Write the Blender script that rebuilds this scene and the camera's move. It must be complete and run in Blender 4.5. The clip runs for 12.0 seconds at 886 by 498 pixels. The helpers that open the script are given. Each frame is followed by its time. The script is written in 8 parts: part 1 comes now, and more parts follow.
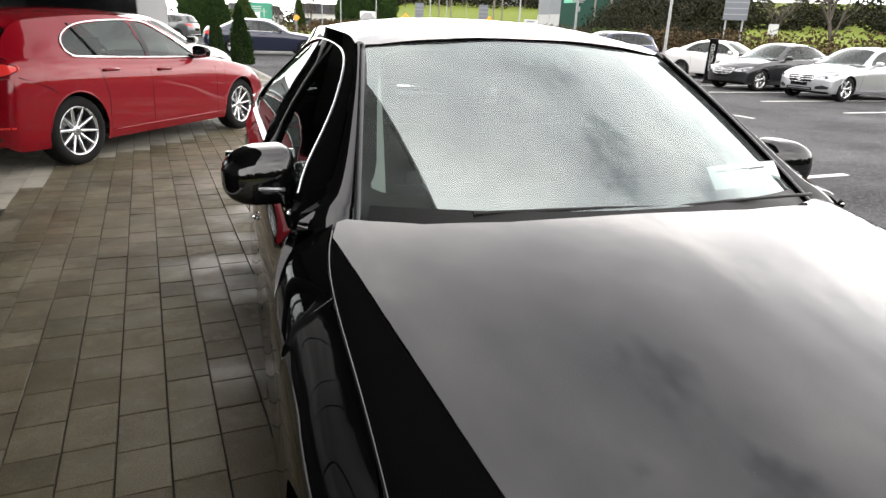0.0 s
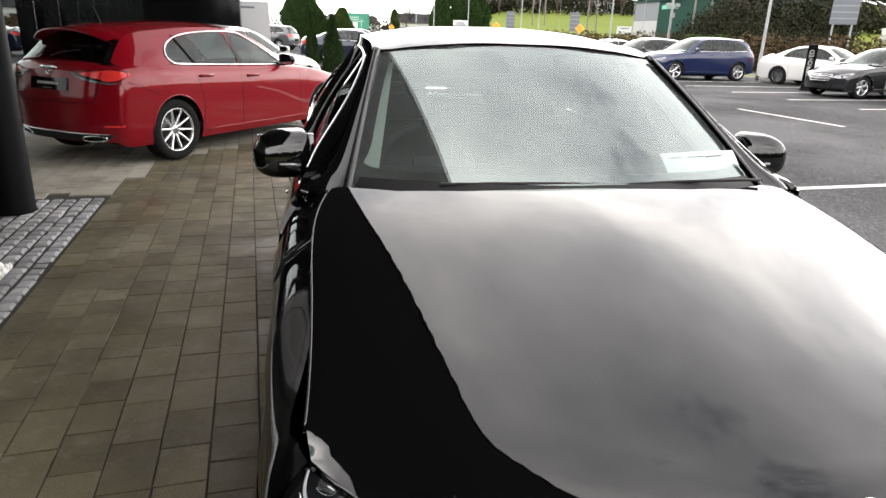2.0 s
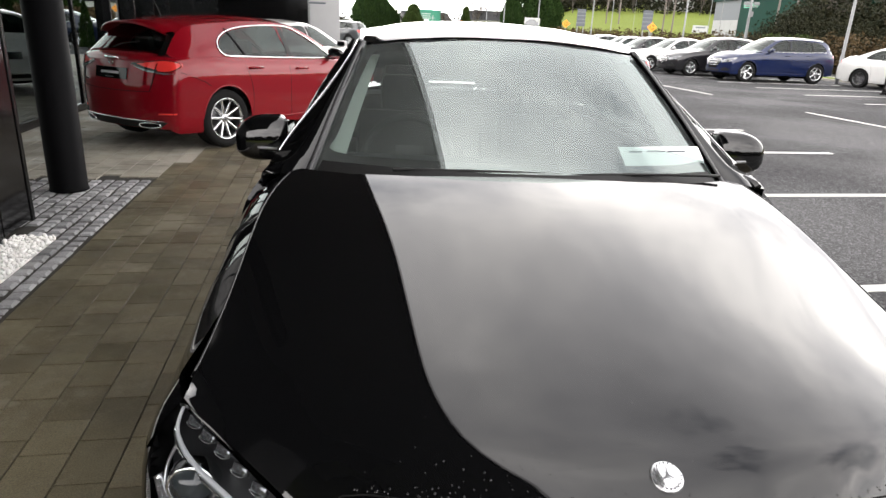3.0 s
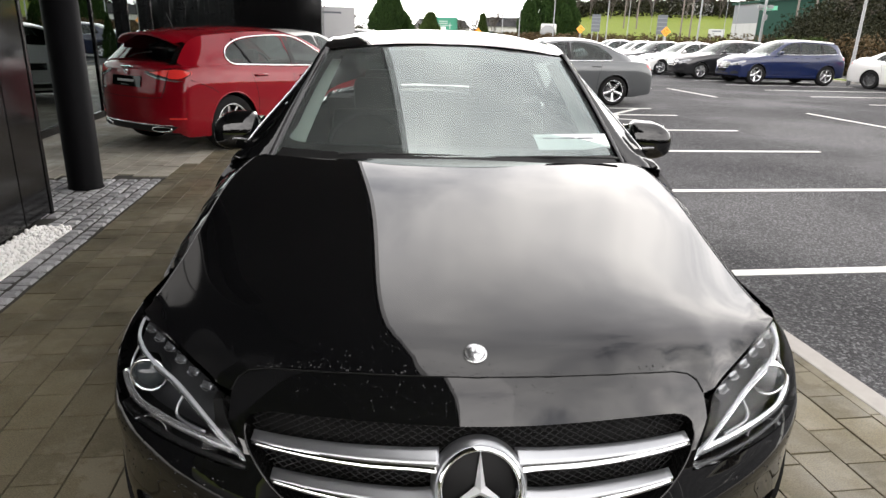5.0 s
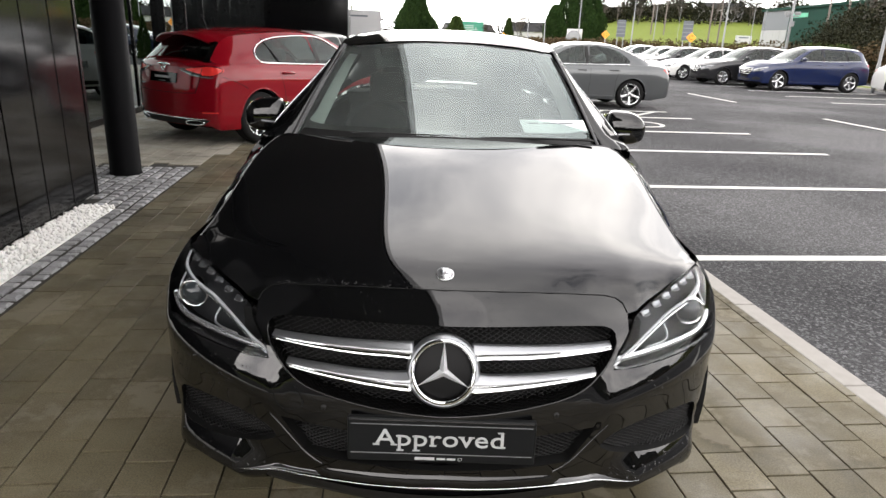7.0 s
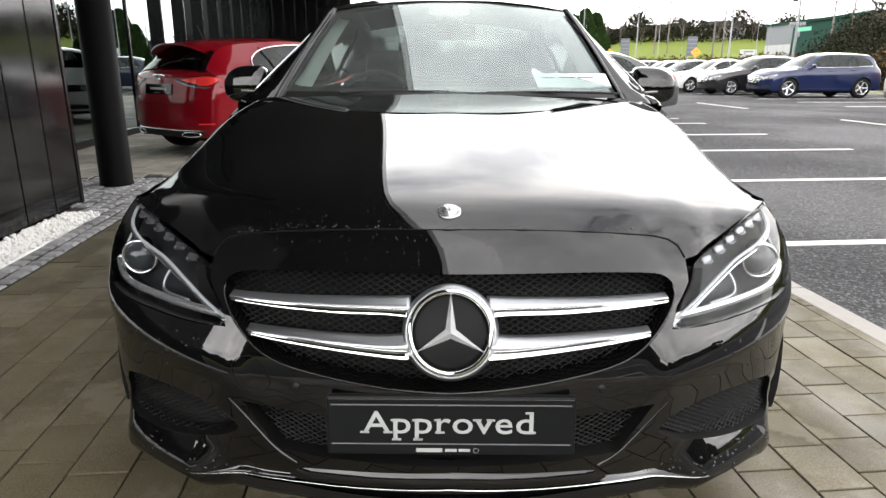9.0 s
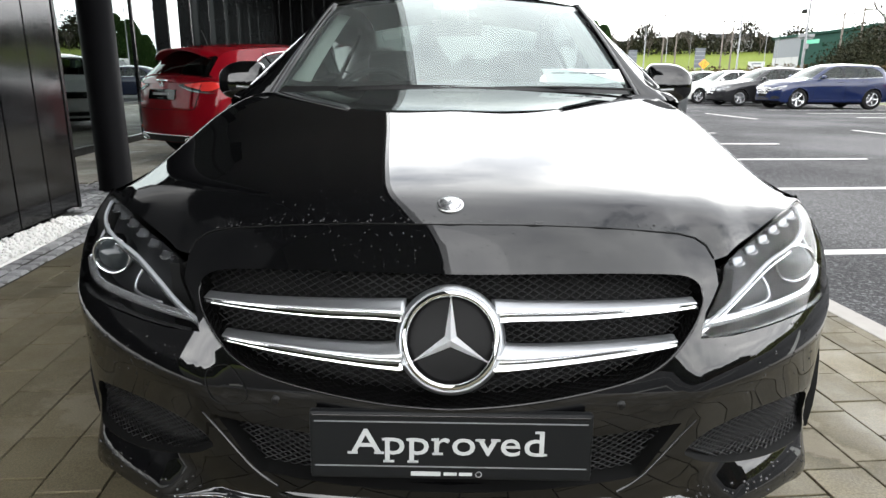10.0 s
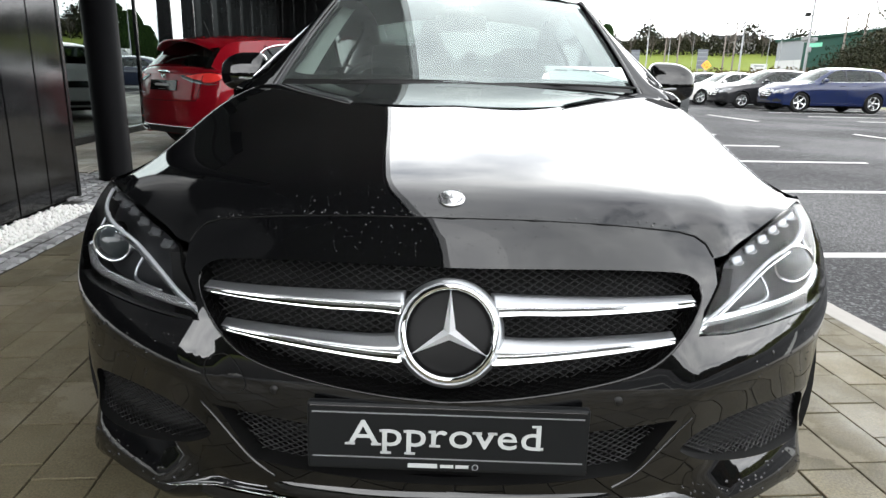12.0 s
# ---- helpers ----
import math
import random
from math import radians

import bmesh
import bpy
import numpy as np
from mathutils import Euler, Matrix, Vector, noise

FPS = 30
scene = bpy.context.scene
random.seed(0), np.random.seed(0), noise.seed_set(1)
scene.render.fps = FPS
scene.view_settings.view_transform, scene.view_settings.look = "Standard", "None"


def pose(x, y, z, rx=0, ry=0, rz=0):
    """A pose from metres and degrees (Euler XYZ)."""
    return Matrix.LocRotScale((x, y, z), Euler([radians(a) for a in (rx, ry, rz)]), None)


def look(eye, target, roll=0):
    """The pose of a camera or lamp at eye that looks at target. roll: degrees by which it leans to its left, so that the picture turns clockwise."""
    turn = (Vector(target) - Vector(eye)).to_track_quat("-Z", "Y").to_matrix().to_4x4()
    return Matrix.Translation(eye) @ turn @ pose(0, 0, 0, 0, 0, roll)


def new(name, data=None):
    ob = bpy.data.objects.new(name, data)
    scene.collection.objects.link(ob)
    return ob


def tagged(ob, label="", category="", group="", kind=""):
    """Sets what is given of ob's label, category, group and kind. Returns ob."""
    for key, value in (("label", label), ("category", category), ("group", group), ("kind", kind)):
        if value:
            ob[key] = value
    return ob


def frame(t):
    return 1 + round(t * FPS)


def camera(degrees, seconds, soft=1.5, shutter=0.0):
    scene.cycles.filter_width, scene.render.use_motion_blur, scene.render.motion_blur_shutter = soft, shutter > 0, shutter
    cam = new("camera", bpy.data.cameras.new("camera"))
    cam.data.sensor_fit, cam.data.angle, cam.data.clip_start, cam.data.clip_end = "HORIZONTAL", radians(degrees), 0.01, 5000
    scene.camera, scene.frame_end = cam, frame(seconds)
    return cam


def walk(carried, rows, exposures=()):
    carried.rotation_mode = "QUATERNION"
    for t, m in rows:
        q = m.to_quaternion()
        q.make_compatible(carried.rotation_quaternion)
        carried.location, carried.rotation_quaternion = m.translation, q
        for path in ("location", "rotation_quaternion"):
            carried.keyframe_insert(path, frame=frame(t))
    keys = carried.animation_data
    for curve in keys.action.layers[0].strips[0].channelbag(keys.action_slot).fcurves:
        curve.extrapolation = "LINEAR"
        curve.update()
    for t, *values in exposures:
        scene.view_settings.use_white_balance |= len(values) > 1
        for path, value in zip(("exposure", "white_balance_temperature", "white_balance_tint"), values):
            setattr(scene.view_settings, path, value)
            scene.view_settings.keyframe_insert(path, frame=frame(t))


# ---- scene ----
cam = camera(69.0, 12.0)
METRES, EYE, TILT, LEAN, TURN = 2.5, 1.65, -19.5, 0.0, 0.0
PATH = [
    (0, (-0.963, 0.04, 1.401), (-0.359, 1.833, 0.754), 2.6),
    (0.5, (-0.934, -0.089, 1.401), (-0.386, 1.725, 0.761), 1.8),
    (1, (-0.891, -0.238, 1.404), (-0.403, 1.6, 0.785), 1.8),
    (1.5, (-0.845, -0.33, 1.397), (-0.421, 1.523, 0.775), 1.8),
    (2, (-0.746, -0.41, 1.409), (-0.401, 1.455, 0.774), 2.0),
    (2.5, (-0.585, -0.527, 1.421), (-0.354, 1.35, 0.77), 2.6),
    (2.7, (-0.504, -0.535, 1.41), (-0.325, 1.348, 0.759), 3.0),
    (4.3, (-0.271, -0.874, 1.426), (-0.153, 1.017, 0.786), 2.1),
    (4.5, (-0.245, -0.902, 1.418), (-0.117, 0.991, 0.787), 2.1),
    (5, (-0.131, -0.997, 1.423), (-0.041, 0.898, 0.79), 1.8),
    (5.5, (-0.019, -1.104, 1.434), (0.013, 0.793, 0.8), 2.0),
    (6, (0.017, -1.187, 1.438), (0.004, 0.71, 0.804), 1.9),
    (6.5, (-0.013, -1.315, 1.418), (0.004, 0.586, 0.794), 2.2),
    (7, (-0.026, -1.429, 1.4), (-0.005, 0.471, 0.776), 2.3),
    (7.5, (-0.025, -1.43, 1.33), (0.008, 0.471, 0.708), 1.8),
    (7.7, (-0.024, -1.4, 1.295), (0.001, 0.5, 0.672), 1.3),
    (9.5, (0.005, -1.038, 1.04), (-0.014, 0.893, 0.52), 0.2),
    (10, (0.008, -0.987, 1.023), (-0.026, 0.945, 0.508), 0.4),
    (10.5, (-0.001, -0.975, 1.019), (-0.047, 0.957, 0.502), 0.6),
    (11, (-0.006, -0.983, 1.015), (-0.048, 0.948, 0.496), 0.9),
    (11.5, (-0.001, -0.988, 1.017), (-0.038, 0.941, 0.491), 1.3),
    (12, (0.005, -0.991, 1.018), (-0.025, 0.938, 0.493), 1.5),
]
walk(cam, [(t, look(eye, target, roll)) for t, eye, target, roll in PATH], [(0.0, 0.0, 6560, 13), (2.7, 0.0, 6560, 13), (4.3, -0.12, 6560, 13), (7.6, -0.08, 6560, 13), (9.4, 0.12, 6380, 11), (10.4, 0.16, 6220, 9), (12.0, 0.16, 6220, 9)])

# ---- light ----
SUN_ELEV, SUN_AZ = 38.0, 212.0          # degrees; azimuth clockwise from ahead
world = bpy.data.worlds.new("overcast_sky")
scene.world = world
world.use_nodes = True
wn, wl = world.node_tree.nodes, world.node_tree.links
wn.clear()
w_out = wn.new("ShaderNodeOutputWorld")
w_bg = wn.new("ShaderNodeBackground")
w_sky = wn.new("ShaderNodeTexSky")
w_sky.sky_type = "NISHITA"
w_sky.sun_disc = False
w_sky.sun_elevation = radians(SUN_ELEV)
w_sky.sun_rotation = radians(SUN_AZ)
w_geo = wn.new("ShaderNodeTexCoord")
w_sep = wn.new("ShaderNodeSeparateXYZ")
wl.new(w_geo.outputs["Generated"], w_sep.inputs[0])


def wmath(op, a, b=None, c=None):
    n = wn.new("ShaderNodeMath")
    n.operation = op
    for k, v in enumerate((a, b, c)):
        if v is None:
            continue
        if isinstance(v, (int, float)):
            n.inputs[k].default_value = v
        else:
            wl.new(v, n.inputs[k])
    return n.outputs[0]


w_up = wmath("ADD", wmath("MAXIMUM", w_sep.outputs[2], 0.0), 0.16)
w_comb = wn.new("ShaderNodeCombineXYZ")
wl.new(wmath("DIVIDE", w_sep.outputs[0], w_up), w_comb.inputs[0])
wl.new(wmath("DIVIDE", w_sep.outputs[1], w_up), w_comb.inputs[1])


def wnoise(scale, detail, rough, shift):
    m = wn.new("ShaderNodeMapping")
    m.inputs["Location"].default_value = shift
    wl.new(w_comb.outputs[0], m.inputs[0])
    n = wn.new("ShaderNodeTexNoise")
    n.inputs["Scale"].default_value = scale
    n.inputs["Detail"].default_value = detail
    n.inputs["Roughness"].default_value = rough
    wl.new(m.outputs[0], n.inputs["Vector"])
    return n.outputs[0]


def wramp(value, stops):
    r = wn.new("ShaderNodeValToRGB")
    wl.new(value, r.inputs[0])
    while len(r.color_ramp.elements) < len(stops):
        r.color_ramp.elements.new(0.5)
    for e, (p, c) in zip(r.color_ramp.elements, stops):
        e.position, e.color = p, (*c, 1)
    return r.outputs[0]


def wmix(kind, fac, a, b):
    n = wn.new("ShaderNodeMix")
    n.data_type, n.blend_type = "RGBA", kind
    for k, v in ((0, fac), (6, a), (7, b)):
        if isinstance(v, (int, float)):
            n.inputs[k].default_value = v
        elif isinstance(v, tuple):
            n.inputs[k].default_value = (*v, 1)
        else:
            wl.new(v, n.inputs[k])
    return n.outputs[2]


cloud_shade = wramp(wnoise(1.5, 8, 0.55, (3.1, 1.7, 0)), [(0.32, (1.12, 1.125, 1.15)), (0.45, (1.45, 1.45, 1.465)), (0.56, (1.8, 1.79, 1.76)), (0.70, (2.5, 2.47, 2.4))])
cloud_cover = wramp(wnoise(1.1, 6, 0.55, (5.2, 1.3, 0)), [(0.36, (0, 0, 0)), (0.45, (1, 1, 1))])
clear = wmix("MULTIPLY", 1.0, w_sky.outputs[0], (0.09, 0.09, 0.09))
sky_mix = wmix("MIX", cloud_cover, clear, cloud_shade)
low_glow = wmath("POWER", wmath("MINIMUM", wmath("MAXIMUM", wmath("DIVIDE", wmath("SUBTRACT", 0.79, w_sep.outputs[2]), 0.42), 0.0), 1.0), 1.5)
glow_shade = wramp(wnoise(1.7, 6, 0.55, (1.4, 6.2, 0)), [(0.34, (0.62, 0.63, 0.65)), (0.48, (0.92, 0.92, 0.92)), (0.66, (1.45, 1.43, 1.38))])
# brighter ahead than behind
low_glow = wmath("MULTIPLY", low_glow, wmath("MULTIPLY_ADD", w_sep.outputs[1], 0.24, 0.76))
sky_low = wmix("MIX", low_glow, sky_mix, wmix("MULTIPLY", 1.0, glow_shade, (3.9, 3.86, 3.77)))
# the cloud is brighter on the sun's side
w_dot = wn.new("ShaderNodeVectorMath")
w_dot.operation = "DOT_PRODUCT"
wl.new(w_geo.outputs["Generated"], w_dot.inputs[0])
w_dot.inputs[1].default_value = (math.sin(radians(SUN_AZ)) * math.cos(radians(SUN_ELEV)), math.cos(radians(SUN_AZ)) * math.cos(radians(SUN_ELEV)), math.sin(radians(SUN_ELEV)))
sun_side = wmath("POWER", wmath("MAXIMUM", w_dot.outputs["Value"], 0.0), 3.0)
sky_all = wmix("ADD", sun_side, sky_low, (1.2, 1.17, 1.13))
wl.new(sky_all, w_bg.inputs[0])
w_bg.inputs[1].default_value = 1.5
wl.new(w_bg.outputs[0], w_out.inputs[0])

sun = new("sun", bpy.data.lights.new("sun", "SUN"))
sun.data.energy, sun.data.angle, sun.data.color = 0.95, radians(80), (1.0, 0.96, 0.9)
sun_dir = Vector((math.sin(radians(SUN_AZ)) * math.cos(radians(SUN_ELEV)), math.cos(radians(SUN_AZ)) * math.cos(radians(SUN_ELEV)), math.sin(radians(SUN_ELEV))))
sun.matrix_world = look((0, 0, 30), tuple(Vector((0, 0, 30)) - sun_dir))

# ---- materials ----
class Mat:
    """A small node builder over one Principled surface."""

    def __init__(self, name, color=(0.5, 0.5, 0.5), rough=0.5, metal=0.0, **more):
        self.m = bpy.data.materials.new(name)
        self.m.use_nodes = True
        self.n, self.l = self.m.node_tree.nodes, self.m.node_tree.links
        self.b = self.n["Principled BSDF"]
        self.put("Base Color", color)
        self.put("Roughness", rough)
        self.put("Metallic", metal)
        for key, value in more.items():
            self.put(key.replace("_", " "), value)

    def put(self, socket, value):
        s = self.b.inputs[socket]
        if isinstance(value, (int, float)):
            s.default_value = value
        elif isinstance(value, tuple):
            s.default_value = (*value, 1) if len(value) == 3 and len(s.default_value) == 4 else value
        else:
            self.l.new(value, s)

    def coords(self, kind="Object", scale=(1, 1, 1), rot=(0, 0, 0)):
        c = self.n.new("ShaderNodeTexCoord")
        m = self.n.new("ShaderNodeMapping")
        m.inputs["Scale"].default_value = scale
        m.inputs["Rotation"].default_value = [radians(a) for a in rot]
        self.l.new(c.outputs[kind], m.inputs[0])
        return m.outputs[0]

    def position(self, scale=(1, 1, 1)):
        g = self.n.new("ShaderNodeNewGeometry")
        m = self.n.new("ShaderNodeMapping")
        m.inputs["Scale"].default_value = scale
        self.l.new(g.outputs["Position"], m.inputs[0])
        return m.outputs[0]

    def noise(self, vec, scale, detail=4, rough=0.55):
        t = self.n.new("ShaderNodeTexNoise")
        t.inputs["Scale"].default_value, t.inputs["Detail"].default_value, t.inputs["Roughness"].default_value = scale, detail, rough
        self.l.new(vec, t.inputs["Vector"])
        return t.outputs[0]

    def voronoi(self, vec, scale, feature="F1", out="Distance"):
        t = self.n.new("ShaderNodeTexVoronoi")
        t.feature = feature
        t.inputs["Scale"].default_value = scale
        self.l.new(vec, t.inputs["Vector"])
        return t.outputs[out]

    def ramp(self, value, stops):
        r = self.n.new("ShaderNodeValToRGB")
        self.l.new(value, r.inputs[0])
        while len(r.color_ramp.elements) < len(stops):
            r.color_ramp.elements.new(0.5)
        for e, (p, c) in zip(r.color_ramp.elements, stops):
            e.position, e.color = p, ((*c, 1) if isinstance(c, tuple) else (c, c, c, 1))
        return r.outputs[0]

    def mix(self, fac, a, b, kind="MIX"):
        t = self.n.new("ShaderNodeMix")
        t.data_type, t.blend_type = "RGBA", kind
        for k, v in ((0, fac), (6, a), (7, b)):
            if isinstance(v, (int, float)):
                t.inputs[k].default_value = v
            elif isinstance(v, tuple):
                t.inputs[k].default_value = (*v, 1)
            else:
                self.l.new(v, t.inputs[k])
        return t.outputs[2]

    def random(self):
        return self.n.new("ShaderNodeObjectInfo").outputs["Random"]

    def island(self):
        return self.n.new("ShaderNodeNewGeometry").outputs["Random Per Island"]

    def bump(self, value, strength=0.3, distance=0.01):
        t = self.n.new("ShaderNodeBump")
        t.inputs["Strength"].default_value, t.inputs["Distance"].default_value = strength, distance
        self.l.new(value, t.inputs["Height"])
        self.l.new(t.outputs[0], self.b.inputs["Normal"])


def paint(name, color, metal=0.0, rough=0.32, dirt=0.02, sheen=0.12, coat=1.5):
    a = Mat(name, color, rough, metal, Coat_Weight=1.0, Coat_Roughness=0.02, Coat_IOR=coat, Specular_IOR_Level=sheen)
    v = a.coords()
    a.put("Base Color", a.mix(a.noise(v, 3, 5), color, tuple(min(1, c * 0.9 + dirt * 0.08) for c in color)))
    a.put("Coat Roughness", a.ramp(a.noise(v, 7, 6), [(0.35, 0.012), (0.75, 0.012 + dirt)]))
    return a.m


def simple(name, color, rough=0.5, metal=0.0, grain=0.12, scale=30, bump=0.0, **more):
    a = Mat(name, color, rough, metal, **more)
    v = a.coords()
    n = a.noise(v, scale, 5)
    a.put("Base Color", a.mix(n, tuple(c * (1 - grain) for c in color), tuple(min(1, c * (1 + grain)) for c in color)))
    if bump:
        a.bump(n, bump, 0.004)
    return a.m


def glass(name, tint=(1, 1, 1), rough=0.0):
    return Mat(name, tint, rough, 0.0, Transmission_Weight=1.0, IOR=1.45).m


def thin_glass(name, tint, gloss_ior=1.5, gloss=(1, 1, 1), haze=0.0):
    """A pane: tinted see-through with a mirror-like Fresnel gloss."""
    m = bpy.data.materials.new(name)
    m.use_nodes = True
    n, l = m.node_tree.nodes, m.node_tree.links
    n.clear()
    o, x, t, g, w = (n.new("ShaderNode" + k) for k in ("OutputMaterial", "MixShader", "BsdfTransparent", "BsdfGlossy", "LayerWeight"))
    t.inputs[0].default_value = (*tint, 1)
    g.inputs["Roughness"].default_value = 0.0
    g.inputs["Color"].default_value = (*gloss, 1)
    # Schlick's curve, alike from both sides of the pane
    w.inputs[0].default_value = 0.5
    base = ((gloss_ior - 1) / (gloss_ior + 1)) ** 2
    p, f = n.new("ShaderNodeMath"), n.new("ShaderNodeMath")
    p.operation, f.operation = "POWER", "MULTIPLY_ADD"
    p.inputs[1].default_value, f.inputs[1].default_value, f.inputs[2].default_value = 5.0, 1 - base, base
    l.new(w.outputs["Facing"], p.inputs[0])
    l.new(p.outputs[0], f.inputs[0])
    l.new(f.outputs[0], x.inputs[0])
    l.new(t.outputs[0], x.inputs[1])
    l.new(g.outputs[0], x.inputs[2])
    if haze:
        # a thin pale haze mixed into the colour, to lighten the dark screen
        d, y = n.new("ShaderNodeBsdfDiffuse"), n.new("ShaderNodeMixShader")
        d.inputs[0].default_value = (0.62, 0.68, 0.66, 1)
        noise, mul = n.new("ShaderNodeTexNoise"), n.new("ShaderNodeMath")
        noise.inputs["Scale"].default_value = 9.0
        mul.operation = "MULTIPLY"
        mul.inputs[1].default_value = 2 * haze
        l.new(noise.outputs[0], mul.inputs[0])
        l.new(mul.outputs[0], y.inputs[0])
        l.new(x.outputs[0], y.inputs[1])
        l.new(d.outputs[0], y.inputs[2])
        l.new(y.outputs[0], o.inputs[0])
    else:
        l.new(x.outputs[0], o.inputs[0])
    return m


BLACK_PAINT = paint("black_paint", (0.0022, 0.0023, 0.0026), 0.0, 0.3, 0.012, 0.0, 1.54)
RED_PAINT = paint("red_paint", (0.185, 0.0022, 0.0075), 0.1, 0.35, 0.01, 0.05, 1.42)
WHITE_PAINT = paint("white_paint", (0.52, 0.52, 0.51))
BLUE_PAINT = paint("blue_paint", (0.003, 0.009, 0.044), 0.15)
GREY_PAINT = paint("grey_paint", (0.085, 0.09, 0.093), 0.5)
SILVER_PAINT = paint("silver_paint", (0.42, 0.43, 0.45), 0.75)
NAVY_PAINT = paint("navy_paint", (0.008, 0.012, 0.03), 0.2)
DARK_PAINT = paint("dark_paint", (0.012, 0.012, 0.014), 0.3)
CHROME = Mat("chrome", (0.82, 0.83, 0.84), 0.06, 1.0).m
SATIN = simple("satin_silver", (0.38, 0.39, 0.405), 0.32, 0.9, 0.05, 60)
MESH_BLACK = Mat("mesh_black", (0.005, 0.005, 0.0055), 0.28, 0.0, Specular_IOR_Level=0.3).m
ALLOY = simple("alloy", (0.6, 0.61, 0.62), 0.25, 0.9, 0.06, 40)
DARK_ALLOY = simple("dark_alloy", (0.12, 0.12, 0.125), 0.3, 0.8, 0.06, 40)
TYRE = simple("tyre_rubber", (0.008, 0.008, 0.008), 0.85, 0, 0.25, 40, 0.3, Specular_IOR_Level=0.15)
PLASTIC = simple("black_plastic", (0.008, 0.008, 0.008), 0.5, 0, 0.2, 80, 0.2, Specular_IOR_Level=0.25)
HOUSING = simple("lamp_housing", (0.022, 0.023, 0.025), 0.36, 0.3, 0.2, 40, Specular_IOR_Level=0.2)
LAMP_CLEAR = Mat("lamp_clear_plastic", (0.2, 0.207, 0.217), 0.12, 0.8, Specular_IOR_Level=0.6).m
DISC = Mat("emblem_black", (0.002, 0.002, 0.0022), 0.35, 0.0, Specular_IOR_Level=0.12).m
STAR = Mat("star_chrome", (0.9, 0.91, 0.93), 0.3, 0.55).m
PLATE_BLACK = Mat("plate_black", (0.006, 0.0065, 0.007), 0.4, 0.0, Specular_IOR_Level=0.15).m
TRIM_GREY = simple("satin_trim", (0.03, 0.03, 0.032), 0.35, 0, 0.15, 40)
REAR_GLASS = thin_glass("rear_glass", (0.045, 0.053, 0.05), 1.5)
GLOSS_BLACK = Mat("gloss_black", (0.004, 0.004, 0.004), 0.06).m
MATT_BLACK = simple("matt_black", (0.003, 0.003, 0.003), 0.8, 0, 0.2, 20, Specular_IOR_Level=0.2)
TINT = Mat("tinted_window", (0.02, 0.024, 0.026), 0.02, 0.0, Specular_IOR_Level=0.5).m
PANE = thin_glass("car_glass", (0.55, 0.63, 0.605), 2.6, (0.88, 0.97, 0.95), 0.055)
PANE_SIDE = thin_glass("side_glass", (0.07, 0.08, 0.08), 1.5, (0.5, 0.54, 0.53))
CAR_GLASS = thin_glass("parked_car_glass", (0.22, 0.26, 0.25), 1.5, (0.95, 1.0, 0.98))
LENS = thin_glass("lamp_lens", (0.96, 0.97, 0.98), 1.22)
RED_LENS = Mat("red_lens", (0.66, 0.035, 0.03), 0.08, 0.0, Specular_IOR_Level=0.5).m
WHITE_LENS = Mat("white_lens", (0.38, 0.392, 0.405), 0.12, 0.0, Coat_Weight=1.0).m
CLEAR_GREY = Mat("clear_grey_lens", (0.22, 0.225, 0.235), 0.12, 0.6).m
PAPER = simple("paper", (0.82, 0.86, 0.86), 0.6, 0, 0.03, 20)
LINE_PAINT = simple("line_paint", (0.5, 0.5, 0.47), 0.65, 0, 0.12, 14, 0.1)
SIGN_GREEN = simple("sign_green", (0.01, 0.16, 0.10), 0.4)
SIGN_ORANGE = simple("sign_orange", (0.85, 0.30, 0.02), 0.4)
SIGN_GREY = simple("sign_grey", (0.085, 0.095, 0.11), 0.5, 0.2)
GALV = simple("galvanised_steel", (0.17, 0.175, 0.18), 0.5, 0.3, 0.12, 20)
WOOD_POLE = simple("wood_pole", (0.09, 0.075, 0.065), 0.85, 0, 0.3, 12)
LETTER = simple("letter_white", (0.36, 0.37, 0.37), 0.4, 0, 0.03)
INTERIOR = simple("dark_interior", (0.016, 0.0165, 0.018), 0.7, 0, 0.2, 50)
SEAT = simple("seat_leather", (0.014, 0.014, 0.015), 0.6, 0, 0.15, 60)


def asphalt():
    a = Mat("asphalt", (0.05, 0.05, 0.05), 0.75)
    p = a.position()
    chips = a.voronoi(p, 75, "F1", "Color")
    base = a.ramp(chips, [(0.1, (0.008, 0.008, 0.009)), (0.6, (0.025, 0.025, 0.027)), (0.92, (0.105, 0.105, 0.109))])
    big = a.ramp(a.noise(p, 0.5, 6), [(0.35, 0.75), (0.65, 1.15)])
    a.put("Base Color", a.mix(1.0, base, big, "MULTIPLY"))
    a.put("Roughness", a.ramp(a.noise(p, 0.35, 5), [(0.4, 0.7), (0.6, 0.95)]))
    a.put("Specular IOR Level", 0.25)
    a.bump(a.voronoi(p, 95), 0.5, 0.006)
    return a.m


